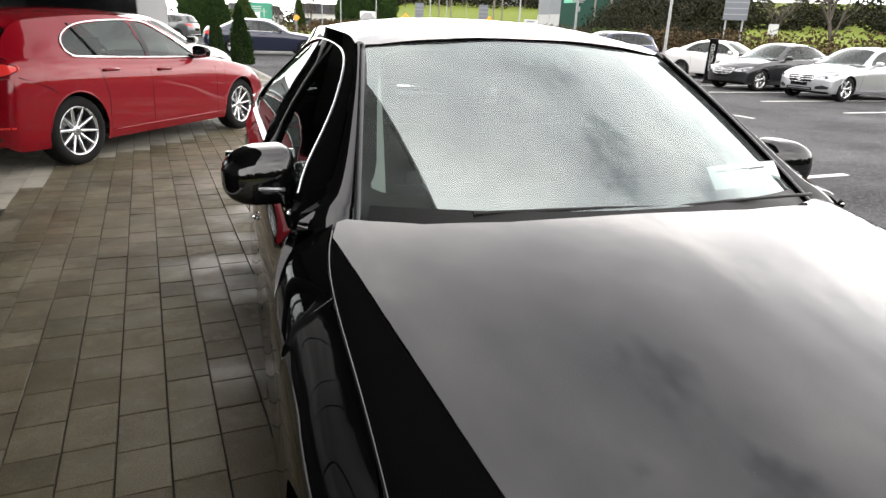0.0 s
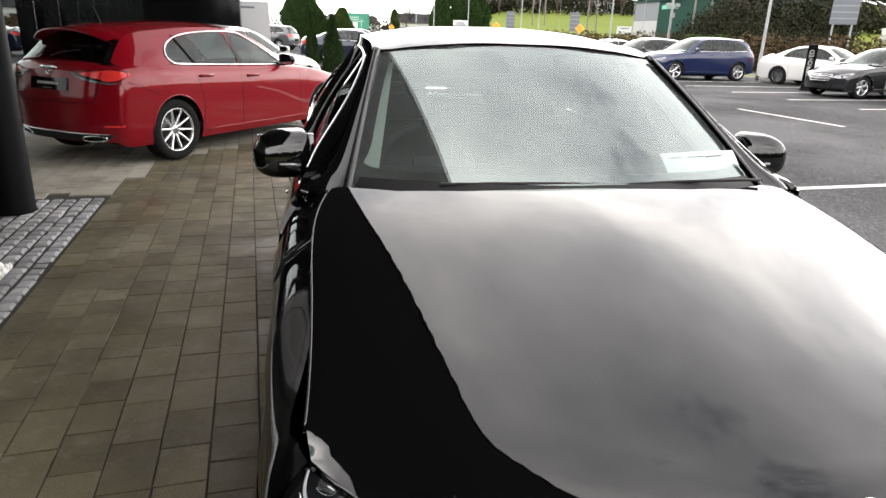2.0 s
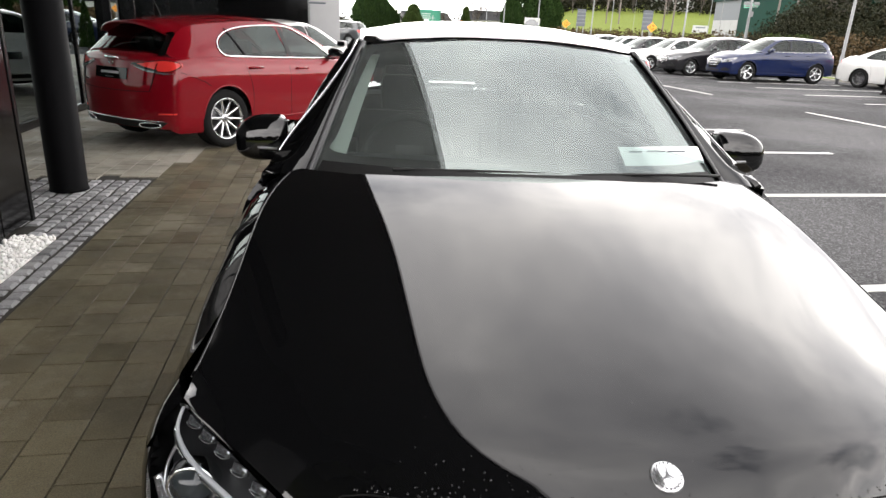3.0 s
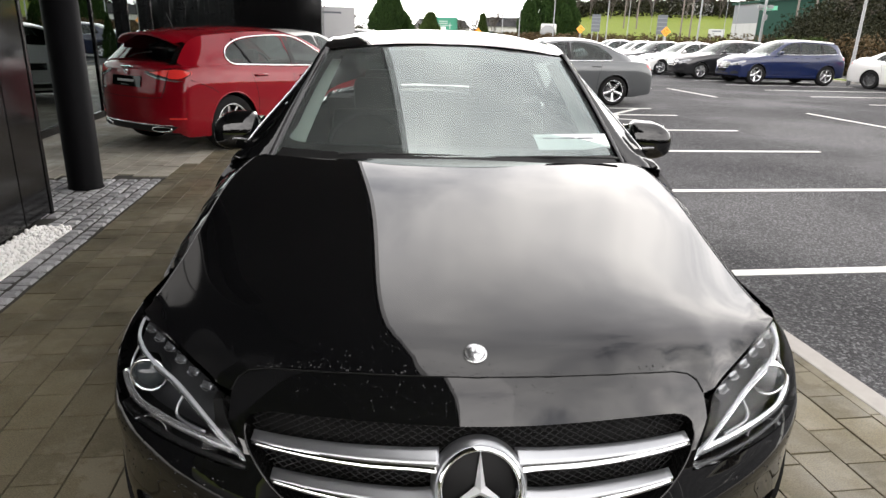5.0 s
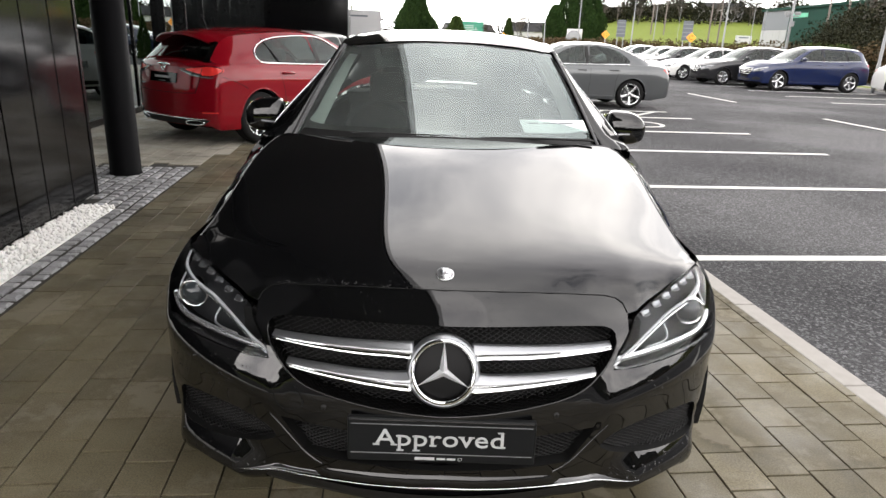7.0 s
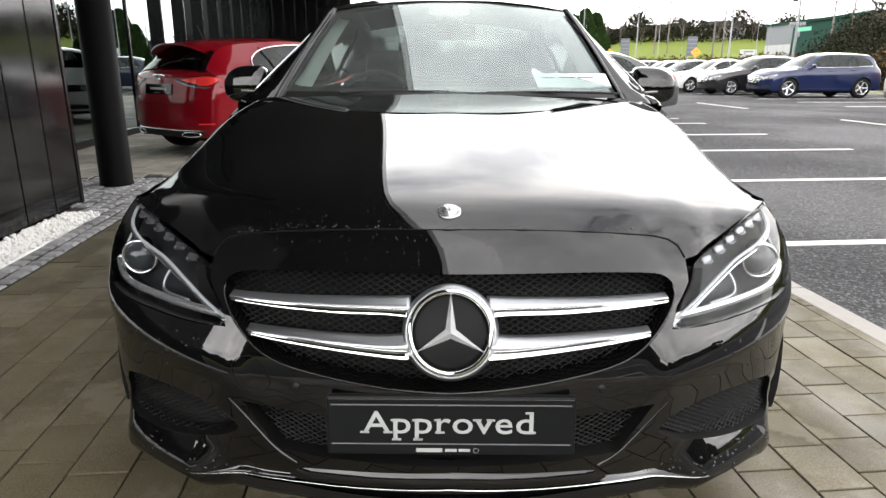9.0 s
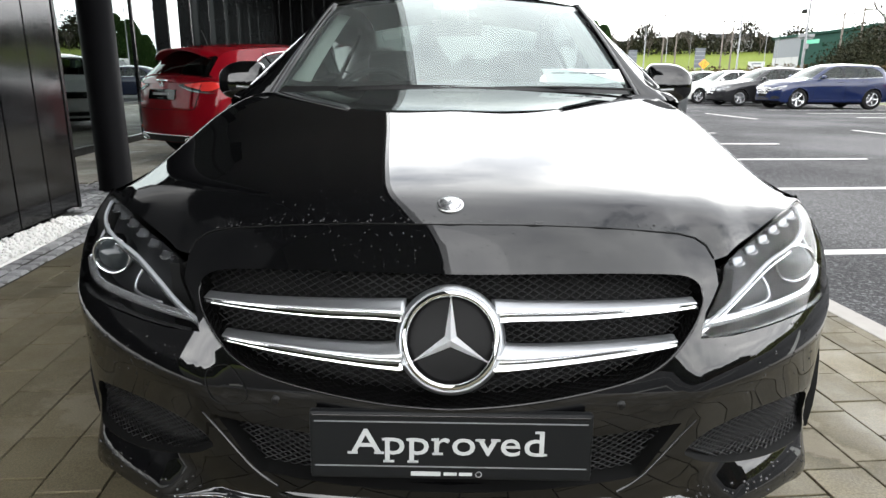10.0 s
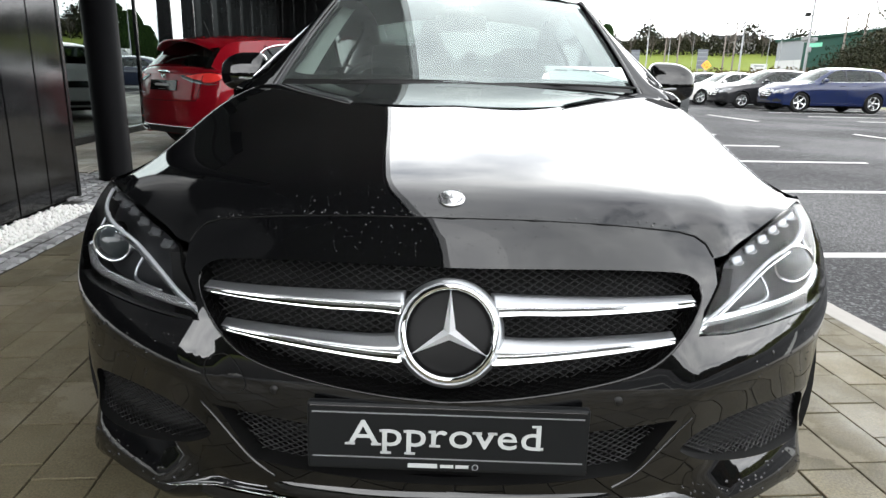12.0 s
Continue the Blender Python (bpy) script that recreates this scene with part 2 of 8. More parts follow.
def paver(name, dark, light, per_object, stain=(0.185, 0.163, 0.122)):
    a = Mat(name, dark, 0.7)
    p = a.position()
    tone = a.mix(a.random() if per_object else a.island(), dark, light)
    grain = a.ramp(a.noise(p, 190, 4), [(0.3, 0.66), (0.7, 1.3)])
    specks = a.ramp(a.voronoi(p, 260), [(0.0, 0.45), (0.16, 1.0)])
    wet = a.ramp(a.noise(p, 1.3, 6, 0.6), [(0.40, 0.74), (0.50, 1.0), (0.64, 1.14)])
    col = a.mix(1.0, a.mix(1.0, tone, grain, "MULTIPLY"), wet, "MULTIPLY")
    col = a.mix(1.0, col, specks, "MULTIPLY")
    cloud = a.ramp(a.noise(p, 6.5, 6, 0.7), [(0.54, 0.0), (0.68, 0.36)])
    dry = a.ramp(a.noise(p, 2.1, 7, 0.62), [(0.575, 0.0), (0.61, 0.42)])
    col = a.mix(cloud, col, stain)
    a.put("Base Color", a.mix(dry, col, stain))
    a.put("Roughness", a.ramp(a.noise(p, 2.1, 6), [(0.38, 0.42), (0.62, 0.85)]))
    a.put("Specular IOR Level", 0.35)
    a.bump(a.noise(p, 150, 5), 0.3, 0.003)
    return a.m


ASPHALT = asphalt()
PAVER = paver("wet_brown_paver", (0.074, 0.063, 0.036), (0.116, 0.099, 0.061), False)
PAVER_ONE = paver("wet_brown_paver_single", (0.074, 0.063, 0.036), (0.116, 0.099, 0.061), True)
PAVER_PALE = paver("dry_pale_paver", (0.255, 0.236, 0.195), (0.32, 0.297, 0.25), False, (0.37, 0.345, 0.30))
SETT = paver("granite_sett", (0.19, 0.19, 0.195), (0.32, 0.32, 0.325), False, (0.3, 0.3, 0.3))
SETT_ONE = paver("granite_sett_single", (0.19, 0.19, 0.195), (0.32, 0.32, 0.325), True, (0.3, 0.3, 0.3))
WATER = Mat("rain_water", (0.004, 0.004, 0.005), 0.02, 0.0, Specular_IOR_Level=0.5).m
GRAVEL = simple("white_gravel", (0.85, 0.84, 0.81), 0.8, 0, 0.08, 40)
JOINT = simple("joint_sand", (0.022, 0.02, 0.016), 0.95, 0, 0.3, 60, 0.3)
KERB = simple("kerb_concrete", (0.27, 0.255, 0.235), 0.85, 0, 0.18, 14, 0.3)


def grass():
    a = Mat("grass", (0.06, 0.1, 0.02), 0.9, 0.0, Specular_IOR_Level=0.08)
    p = a.position()
    c = a.mix(a.noise(p, 0.06, 5), (0.085, 0.115, 0.016), (0.13, 0.16, 0.024))
    a.put("Base Color", a.mix(1.0, c, a.ramp(a.noise(p, 4, 6), [(0.3, 0.7), (0.7, 1.2)]), "MULTIPLY"))
    a.bump(a.noise(p, 9, 6), 0.8, 0.06)
    return a.m


GRASS = grass()


def panel_metal():
    a = Mat("black_panel", (0.004, 0.004, 0.0045), 0.1, 0.0, Specular_IOR_Level=0.26)
    p = a.position((1, 1, 0.25))
    a.put("Roughness", a.ramp(a.noise(p, 2.2, 5), [(0.35, 0.07), (0.7, 0.13)]))
    a.put("Base Color", a.mix(a.noise(p, 6, 5), (0.003, 0.003, 0.0034), (0.006, 0.006, 0.0065)))
    a.bump(a.noise(a.position(), 0.9, 3), 0.12, 0.02)
    return a.m


PANEL = panel_metal()
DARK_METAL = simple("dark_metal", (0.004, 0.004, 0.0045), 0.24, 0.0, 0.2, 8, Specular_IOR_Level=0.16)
COLUMN_BLACK = simple("column_black", (0.004, 0.004, 0.0045), 0.5, 0.0, 0.2, 8, Specular_IOR_Level=0.03)
SOFFIT = simple("dark_soffit", (0.035, 0.035, 0.036), 0.6, 0, 0.2, 3)
GLAZING = thin_glass("facade_glass", (0.10, 0.12, 0.12), 3.1, (0.86, 0.95, 0.94))
RENDER_GREY = simple("grey_render", (0.36, 0.36, 0.36), 0.6, 0, 0.06, 2)
CLAD_GREEN = simple("green_cladding", (0.004, 0.030, 0.022), 0.7, 0, 0.1, 1, Specular_IOR_Level=0.1)
CLAD_GREY = simple("grey_cladding", (0.26, 0.265, 0.27), 0.6, 0, 0.1, 1)


def foliage(name, a_, b_, rough=0.7):
    a = Mat(name, a_, rough, 0.0, Specular_IOR_Level=0.08)
    a.put("Base Color", a.mix(a.island(), a_, b_))
    return a.m


LEAF_DARK = foliage("conifer_leaf", (0.012, 0.028, 0.008), (0.03, 0.055, 0.014))
LEAF_SHRUB = foliage("shrub_leaf", (0.018, 0.032, 0.008), (0.045, 0.066, 0.018))
LEAF_BROWN = foliage("winter_hedge", (0.034, 0.022, 0.010), (0.075, 0.052, 0.026))
LEAF_WOOD = foliage("wood_edge", (0.004, 0.0065, 0.002), (0.020, 0.019, 0.009))
BARK = simple("bark", (0.05, 0.042, 0.035), 0.9, 0, 0.3, 9)
TWIG = foliage("bare_twig", (0.035, 0.03, 0.025), (0.085, 0.072, 0.06))

# ---- building helpers ----
from mathutils.bvhtree import BVHTree

SITE = pose(0, 0, 0, 0, 0, 6.0)        # the paving, kerb and building run 6 degrees off the black car


def spline(xs, ys):
    """A natural cubic through the knots, straight beyond them."""
    x, y = np.array(xs, float), np.array(ys, float)
    n, h = len(x), np.diff(x)
    a, r = np.eye(n), np.zeros(n)
    for i in range(1, n - 1):
        a[i, i - 1 : i + 2] = h[i - 1], 2 * (h[i - 1] + h[i]), h[i]
        r[i] = 6 * ((y[i + 1] - y[i]) / h[i] - (y[i] - y[i - 1]) / h[i - 1])
    m = np.linalg.solve(a, r)

    def at(v):
        if v <= x[0]:
            return float(y[0] + (v - x[0]) * ((y[1] - y[0]) / h[0] - h[0] * m[1] / 6))
        if v >= x[-1]:
            return float(y[-1] + (v - x[-1]) * ((y[-1] - y[-2]) / h[-1] + h[-1] * m[-2] / 6))
        i = min(int(np.searchsorted(x, v)) - 1, n - 2)
        i = max(i, 0)
        p, q = x[i + 1] - v, v - x[i]
        return float(m[i] * p**3 / (6 * h[i]) + m[i + 1] * q**3 / (6 * h[i]) + (y[i] / h[i] - m[i] * h[i] / 6) * p + (y[i + 1] / h[i] - m[i + 1] * h[i] / 6) * q)

    return at


def linear(xs, ys):
    return lambda v: float(np.interp(v, xs, ys))


def finish(bm, name, mat, smooth=True, angle=38):
    if smooth:
        lim = radians(angle)
        for f in bm.faces:
            f.smooth = True
        for e in bm.edges:
            if len(e.link_faces) == 2 and e.calc_face_angle(0) > lim:
                e.smooth = False
    me = bpy.data.meshes.new(name)
    bm.to_mesh(me)
    bm.free()
    given = me.attributes.get("true_normal")
    if given:
        flat = np.zeros(3 * len(me.vertices), np.float32)
        given.data.foreach_get("vector", flat)
        me.normals_split_custom_set_from_vertices(flat.reshape(-1, 3).tolist())
        me.attributes.remove(me.attributes["true_normal"])
    me.materials.append(mat)
    return me


def part(name, bm, mat, parent=None, label="", smooth=True, m=None, angle=38):
    ob = new(name, bm if isinstance(bm, bpy.types.Mesh) else finish(bm, name, mat, smooth, angle))
    if parent is not None:
        ob.parent = parent
    if m is not None:
        ob.matrix_basis = m
    if label:
        ob["label"] = label
    return ob


def thing(name, label, category, m=None, group="", kind=""):
    ob = new(name)
    ob.empty_display_size = 0.2
    if m is not None:
        ob.matrix_basis = m
    return tagged(ob, label, category, group, kind)


def setting(name, bm, mat, label, m=None, kind="structure", category="", smooth=False):
    return tagged(part(name, bm, mat, None, "", smooth, m), label, category or name.split("_")[0], "", kind)


def box(bm, x0, x1, y0, y1, z0, z1, bevel=0.0, m=None):
    vs = [bm.verts.new((x, y, z)) for z in (z0, z1) for y in (y0, y1) for x in (x0, x1)]
    fs = [bm.faces.new([vs[i] for i in q]) for q in ((0, 2, 3, 1), (4, 5, 7, 6), (0, 1, 5, 4), (2, 6, 7, 3), (0, 4, 6, 2), (1, 3, 7, 5))]
    if bevel:
        es = list({e for f in fs for e in f.edges})
        made = bmesh.ops.bevel(bm, geom=es, offset=bevel, segments=2, affect="EDGES", profile=0.6)
        vs = list({v for f in made["faces"] for v in f.verts} | {v for v in vs if v.is_valid})
    if m is not None:
        bmesh.ops.transform(bm, matrix=m, verts=vs)
    return vs


def boxes(*specs, bevel=0.0):
    bm = bmesh.new()
    for s in specs:
        box(bm, *s, bevel=bevel)
    return bm


def lathe(bm, profile, n=32, axis="x", centre=(0, 0, 0), start=0.0, turn=360.0):
    """Revolve (radius, along) points about an axis through centre."""
    full = abs(turn - 360) < 1e-6
    steps = n if full else n + 1
    rings = []
    for k in range(steps):
        a = radians(start + turn * k / n)
        ring = []
        for r, d in profile:
            p = {"x": (d, r * math.cos(a), r * math.sin(a)), "y": (r * math.cos(a), d, r * math.sin(a)), "z": (r * math.cos(a), r * math.sin(a), d)}[axis]
            ring.append(bm.verts.new(Vector(p) + Vector(centre)))
        rings.append(ring)
    for k in range(n):
        a, b = rings[k], rings[(k + 1) % steps]
        for i in range(len(profile) - 1):
            bm.faces.new((a[i], a[i + 1], b[i + 1], b[i]))
    return bm


def tube(bm, points, radius, n=8, closed=False, taper=None):
    """A round bar along points."""
    pts = [Vector(p) for p in points]
    rings, up = [], None
    for i, p in enumerate(pts):
        a = pts[i - 1] if (i or closed) else p
        b = pts[(i + 1) % len(pts)] if (closed or i < len(pts) - 1) else p
        d = (b - a).normalized()
        ref = up if up is not None else (Vector((0, 0, 1)) if abs(d.z) < 0.9 else Vector((1, 0, 0)))
        side = d.cross(ref).normalized()
        up = side.cross(d).normalized()
        r = radius if taper is None else radius + (taper - radius) * i / max(1, len(pts) - 1)
        rings.append([bm.verts.new(p + r * (math.cos(2 * math.pi * k / n) * side + math.sin(2 * math.pi * k / n) * up)) for k in range(n)])
    for i in range(len(rings) - (0 if closed else 1)):
        a, b = rings[i], rings[(i + 1) % len(rings)]
        for k in range(n):
            bm.faces.new((a[k], a[(k + 1) % n], b[(k + 1) % n], b[k]))
    if not closed:
        for ring in (rings[0], rings[-1]):
            bm.faces.new(ring)
    return bm


def ribbon(bm, points, normals, width, thick):
    """A flat strip that follows points, its width across normals x direction."""
    pts, rows = [Vector(p) for p in points], []
    for i, p in enumerate(pts):
        d = (pts[min(i + 1, len(pts) - 1)] - pts[max(i - 1, 0)]).normalized()
        nrm = Vector(normals[i] if isinstance(normals, list) else normals).normalized()
        side = d.cross(nrm).normalized() * ((width[i] if isinstance(width, list) else width) / 2)
        up = nrm * thick
        rows.append([bm.verts.new(q) for q in (p - side, p - side * 0.8 + up, p + side * 0.8 + up, p + side)])
    for a, b in zip(rows, rows[1:]):
        for k in range(3):
            bm.faces.new((a[k], a[k + 1], b[k + 1], b[k]))
    bm.faces.new(rows[0])
    bm.faces.new(rows[-1][::-1])
    return bm


def resample(points, step, closed=True):
    pts = [Vector(p) for p in points]
    out = []
    for a, b in zip(pts, pts[1:] + ([pts[0]] if closed else [])):
        n = max(1, int((b - a).length / step + 0.5))
        out += [a.lerp(b, k / n) for k in range(n)]
    return out + ([] if closed else [pts[-1]])


def smooth_loop(points, per=8, closed=True):
    """Catmull-Rom through 2D or 3D points."""
    p = [Vector(q) for q in points]
    n, out = len(p), []
    for i in range(n if closed else n - 1):
        a, b, c, d = (p[(i + k) % n] if closed else p[min(max(i + k, 0), n - 1)] for k in (-1, 0, 1, 2))
        for j in range(per):
            t = j / per
            out.append(0.5 * (2 * b + (c - a) * t + (2 * a - 5 * b + 4 * c - d) * t * t + (3 * b - a - 3 * c + d) * t**3))
    return out + ([] if closed else [p[-1]])


def inside(poly, pts):
    poly, pts = np.array(poly, float), np.array(pts, float)
    x, y = pts[:, 0], pts[:, 1]
    hit = np.zeros(len(pts), bool)
    for (x1, y1), (x2, y2) in zip(poly, np.roll(poly, -1, 0)):
        if y1 == y2:
            continue
        c = ((y1 > y) != (y2 > y)) & (x < (x2 - x1) * (y - y1) / (y2 - y1) + x1)
        hit ^= c
    return hit


def patch(outer, holes, step, fn, rim=0.0, rim_way=None, fine=None, rim_holes=True, normal=None):
    """A skin over a flat outline with holes, laid on the surface fn(a, b), with turned-in edges."""
    from mathutils.geometry import delaunay_2d_cdt
    fine = fine or step
    loops = [resample([Vector(p).to_2d() for p in loop], fine) for loop in [outer, *holes]]
    o = np.array(loops[0])
    lo, hi = o.min(0), o.max(0)
    grid = []
    row = 0
    b = lo[1] + step * 0.5
    while b < hi[1]:
        a = lo[0] + step * (0.5 if row % 2 else 0.0)
        while a < hi[0]:
            grid.append((a, b))
            a += step
        b += step * 0.87
        row += 1
    grid = np.array(grid if grid else [(lo[0], lo[1])])
    keep = inside(loops[0], grid)
    for loop in loops[1:]:
        keep &= ~inside(loop, grid)
    edge = np.array([tuple(p) for loop in loops for p in loop])
    grid = grid[keep]
    if len(grid):
        near = np.array([np.min((edge[:, 0] - g[0]) ** 2 + (edge[:, 1] - g[1]) ** 2) for g in grid])
        grid = grid[near > (0.55 * step) ** 2]
    verts, edges, at = [], [], 0
    for loop in loops:
        edges += [(at + k, at + (k + 1) % len(loop)) for k in range(len(loop))]
        verts += [Vector(p) for p in loop]
        at += len(loop)
    verts += [Vector(g) for g in grid]
    v2, _, f2, _, _, _ = delaunay_2d_cdt(verts, edges, [], 0, 1e-6)
    centres = np.array([[sum(v2[i][k] for i in f) / len(f) for k in (0, 1)] for f in f2])
    ok = inside(loops[0], centres)
    for loop in loops[1:]:
        ok &= ~inside(loop, centres)
    bm = bmesh.new()
    store = bm.verts.layers.float_vector.new("true_normal") if normal else None
    vs = [bm.verts.new(fn(v[0], v[1])) for v in v2]
    true = [normal(v[0], v[1]) for v in v2] if normal else []
    for f, k in zip(f2, ok):
        if k:
            bm.faces.new([vs[i] for i in f])
    bm.normal_update()
    if normal:
        for v, n in zip(vs, true):
            v[store] = n if n.dot(v.normal) >= 0 else -n
    loose = [v for v in bm.verts if not v.link_faces]
    for v in loose:
        bm.verts.remove(v)
    bm.normal_update()
    if rim:
        border = [e for e in bm.edges if len(e.link_faces) == 1]
        if not rim_holes:
            spots = [Vector(fn(p[0], p[1])) for loop in loops[1:] for p in loop]
            near = lambda v: min((v.co - s).length_squared for s in spots) < 1e-7
            border = [e for e in border if not (near(e.verts[0]) and near(e.verts[1]))]
        made = {}
        for e in border:
            for v in e.verts:
                if v not in made:
                    way = Vector(rim_way) if rim_way is not None else -v.normal
                    made[v] = v.co + way.normalized() * rim
        made = {v: bm.verts.new(c) for v, c in made.items()}
        if normal:
            for v, w in made.items():
                w[store] = v[store]
        for e in border:
            e.smooth = False
            a, b = e.verts
            bm.faces.new((a, b, made[b], made[a]))
    return bm


def text_mesh(body, size, mat, name, parent, m, align="CENTER", depth=0.0006, spacing=1.0, weight=0.0):
    cu = bpy.data.curves.new(name, "FONT")
    cu.body, cu.size, cu.align_x, cu.align_y, cu.extrude, cu.space_character = body, size, align, "CENTER", depth, spacing
    cu.resolution_u, cu.offset = 3, weight
    cu.materials.append(mat)
    ob = new(name, cu)
    ob.parent = parent
    ob.matrix_basis = m
    return ob

# ---- the setting ----
def rise(x, y):
    """The land's height: flat by the car park, a grassy hill beyond the hedge."""
    r, az = math.hypot(x, y + 1.1), math.degrees(math.atan2(x, y + 1.1))
    t = min(1.0, max(0.0, (az - 6.0) / 9.0)) * min(1.0, max(0.0, (150.0 - az) / 30.0))
    return -0.09 + 0.046 * max(0.0, min(r, 330.0) - 98.0) ** 1.11 * t * t * (3 - 2 * t)


bm = bmesh.new()
rings, turns = [0.0, 12, 25, 35, 45, 55, 65, 75, 85, 92, 98, 106, 115, 130, 150, 170, 195, 220, 260, 300, 420, 700, 1500, 3800], 120
grid = []
for r in rings:
    row = []
    for k in range(turns):
        a = 2 * math.pi * k / turns
        x, y = r * math.sin(a), r * math.cos(a)
        row.append(bm.verts.new((x, y, rise(x, y))))
    grid.append(row)
for a, b in zip(grid, grid[1:]):
    for k in range(turns):
        bm.faces.new((a[k], b[k], b[(k + 1) % turns], a[(k + 1) % turns]))
setting("ground", bm, GRASS, "green grassy land rising to a low hill", smooth=True)

# car park and road, in the site's own axes
bm = boxes((2.03, 20.4, -30, 74, -0.4, -0.03))
box(bm, -60, 2.03, 24.5, 74, -0.4, -0.031)
setting("car_park", bm, ASPHALT, "dark wet asphalt car park", SITE, category="road")
setting("road", boxes((22.0, 25.8, -40, 96, -0.4, -0.05), (-120, 22.0, 76.5, 84, -0.4, -0.052)), ASPHALT, "grey asphalt road behind the car park", SITE)
setting("verge", boxes((20.55, 21.85, -40, 74, -0.3, 0.03), bevel=0.02), GRASS, "mown grass verge beside the road", SITE, category="grass")
setting("kerb_verge", boxes((20.4, 20.55, -40, 74, -0.4, 0.05), (21.85, 22.0, -40, 74, -0.4, 0.05), bevel=0.015), KERB, "concrete kerb along the grass verge", SITE, category="kerb")

# painted lines, one each
LINES = thing("parking_lines", "white painted parking bay lines on asphalt", "road marking", SITE, kind="structure")


def line(s0, s1, f0, f1, name="line"):
    part(name, boxes((s0, s1, f0, f1, -0.03, -0.026)), LINE_PAINT, LINES, smooth=False)


for f in (-6.7, -4.35, -2.0, 0.36, 2.72, 5.06, 7.42, 9.5, 11.68, 12.92, 15.3, 17.6):
    line(2.04, 6.5, f - 0.05, f + 0.05)
for f in range(-3, 12):
    y = 16.95 + 2.3 * (f - 3)
    line(13.5, 18.6, y - 0.05, y + 0.05)
for k in range(-2, 6):
    line(9.95, 10.05, 9.5 + 6.7 * k, 12.4 + 6.7 * k)
for s in (3.0, 4.2, 5.4):
    bm = boxes((-0.05, 0.05, -0.85, 0.85, -0.03, -0.0255))
    part("hatch_line", bm, LINE_PAINT, LINES, smooth=False, m=pose(s + 0.25, 12.3, 0, 0, 0, -42))
# the wheelchair bay's symbol: a wheel arc, seat and back
bm = bmesh.new()
lathe(bm, [(0.38, -0.03), (0.38, -0.0255), (0.46, -0.0255), (0.46, -0.03)], 28, "z", (0, 0, 0), 150, 260)
tube(bm, [(0.0, 0.38, -0.028), (0.0, 0.95, -0.028)], 0.045, 4)
tube(bm, [(0.0, 0.5, -0.028), (0.42, 0.5, -0.028), (0.62, -0.1, -0.028)], 0.045, 4)
part("bay_symbol", bm, LINE_PAINT, LINES, smooth=False, m=pose(4.9, 10.55, 0, 0, 0, 90))

# kerb edging strip between paving and asphalt
KERBS = thing("kerb", "pale concrete edging kerb stones in a row", "kerb", SITE, kind="structure")
stone = finish(boxes((1.91, 2.03, 0.0, 0.905, -0.3, 0.0), bevel=0.008), "kerb_stone", KERB, False)
for k in range(-7, 30):
    part("kerb_stone", stone, None, KERBS, m=pose(0, k * 0.913, 0.0 + random.uniform(-0.002, 0.002)))

# the bed under all paving
PAVING = tagged(part("pavement", boxes((-3.0, 1.91, -8, 24.5, -0.3, -0.012), (-9.5, -3.0, 4.2, 24.5, -0.3, -0.0125), (-9.5, -3.0, -8, 4.2, -0.3, -0.013)), JOINT, None, "", False, SITE), "brown and pale concrete block paving", "pavement", "", "structure")

# ---- the dealership building ----
# black metal-panel block: a wall whose face runs along the paving
WALL = tagged(part("wall_panels", boxes((-4.3, -2.55, -0.25, 4.10, 0.0, 5.6)), DARK_METAL, None, "", False, SITE), "black metal-clad building wall", "wall", "", "structure")
f = 4.14
n = 0
while f > 0.0:
    wide = 0.40
    bm = boxes((-2.545, -2.48, f - wide + 0.006, f - 0.006, 0.045, 5.6), bevel=0.004)
    part("panel", bm, PANEL, WALL, smooth=False)
    f -= wide
    n += 1
for k, z in enumerate((4.16,)):
    part("corner_trim", boxes((-2.56, -2.474, 4.146, 4.19, 0.03, 5.6), bevel=0.004), DARK_METAL, WALL, smooth=False)
part("end_face", boxes((-4.3, -2.56, 4.11, 4.15, 0.03, 5.6)), PANEL, WALL, smooth=False)

# glass front set back behind the columns
FRONT = thing("glass_front", "tall dark glazed shopfront with slim black mullions", "window", SITE, kind="structure")
GF = [4.4 + 1.45 * k for k in range(14)]
for a, b in zip(GF, GF[1:]):
    p = part("pane", boxes((-4.12, -4.10, a + 0.03, b - 0.03, 0.10, 4.4)), GLAZING, FRONT, smooth=False)
for a in GF:
    part("mullion", boxes((-4.20, -4.075 if a < 10.5 else -3.98, a - 0.03, a + 0.03, 0.0, 4.5), bevel=0.004), DARK_METAL, FRONT, smooth=False)
part("sill", boxes((-4.18, -4.07, 4.2, 23.4, 0.0, 0.10), bevel=0.004), DARK_METAL, FRONT, smooth=False)
part("transom", boxes((-4.18, -4.08, 4.2, 23.4, 3.0, 3.07), bevel=0.004), DARK_METAL, FRONT, smooth=False)
setting("showroom_floor", boxes((-14, -4.33, 4.2, 23.5, -0.2, 0.02)), RENDER_GREY, "pale showroom floor behind the glass", SITE, category="floor")
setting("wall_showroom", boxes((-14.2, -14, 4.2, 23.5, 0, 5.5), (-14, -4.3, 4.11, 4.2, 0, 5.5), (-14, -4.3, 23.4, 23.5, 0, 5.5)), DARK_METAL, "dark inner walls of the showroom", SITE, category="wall")

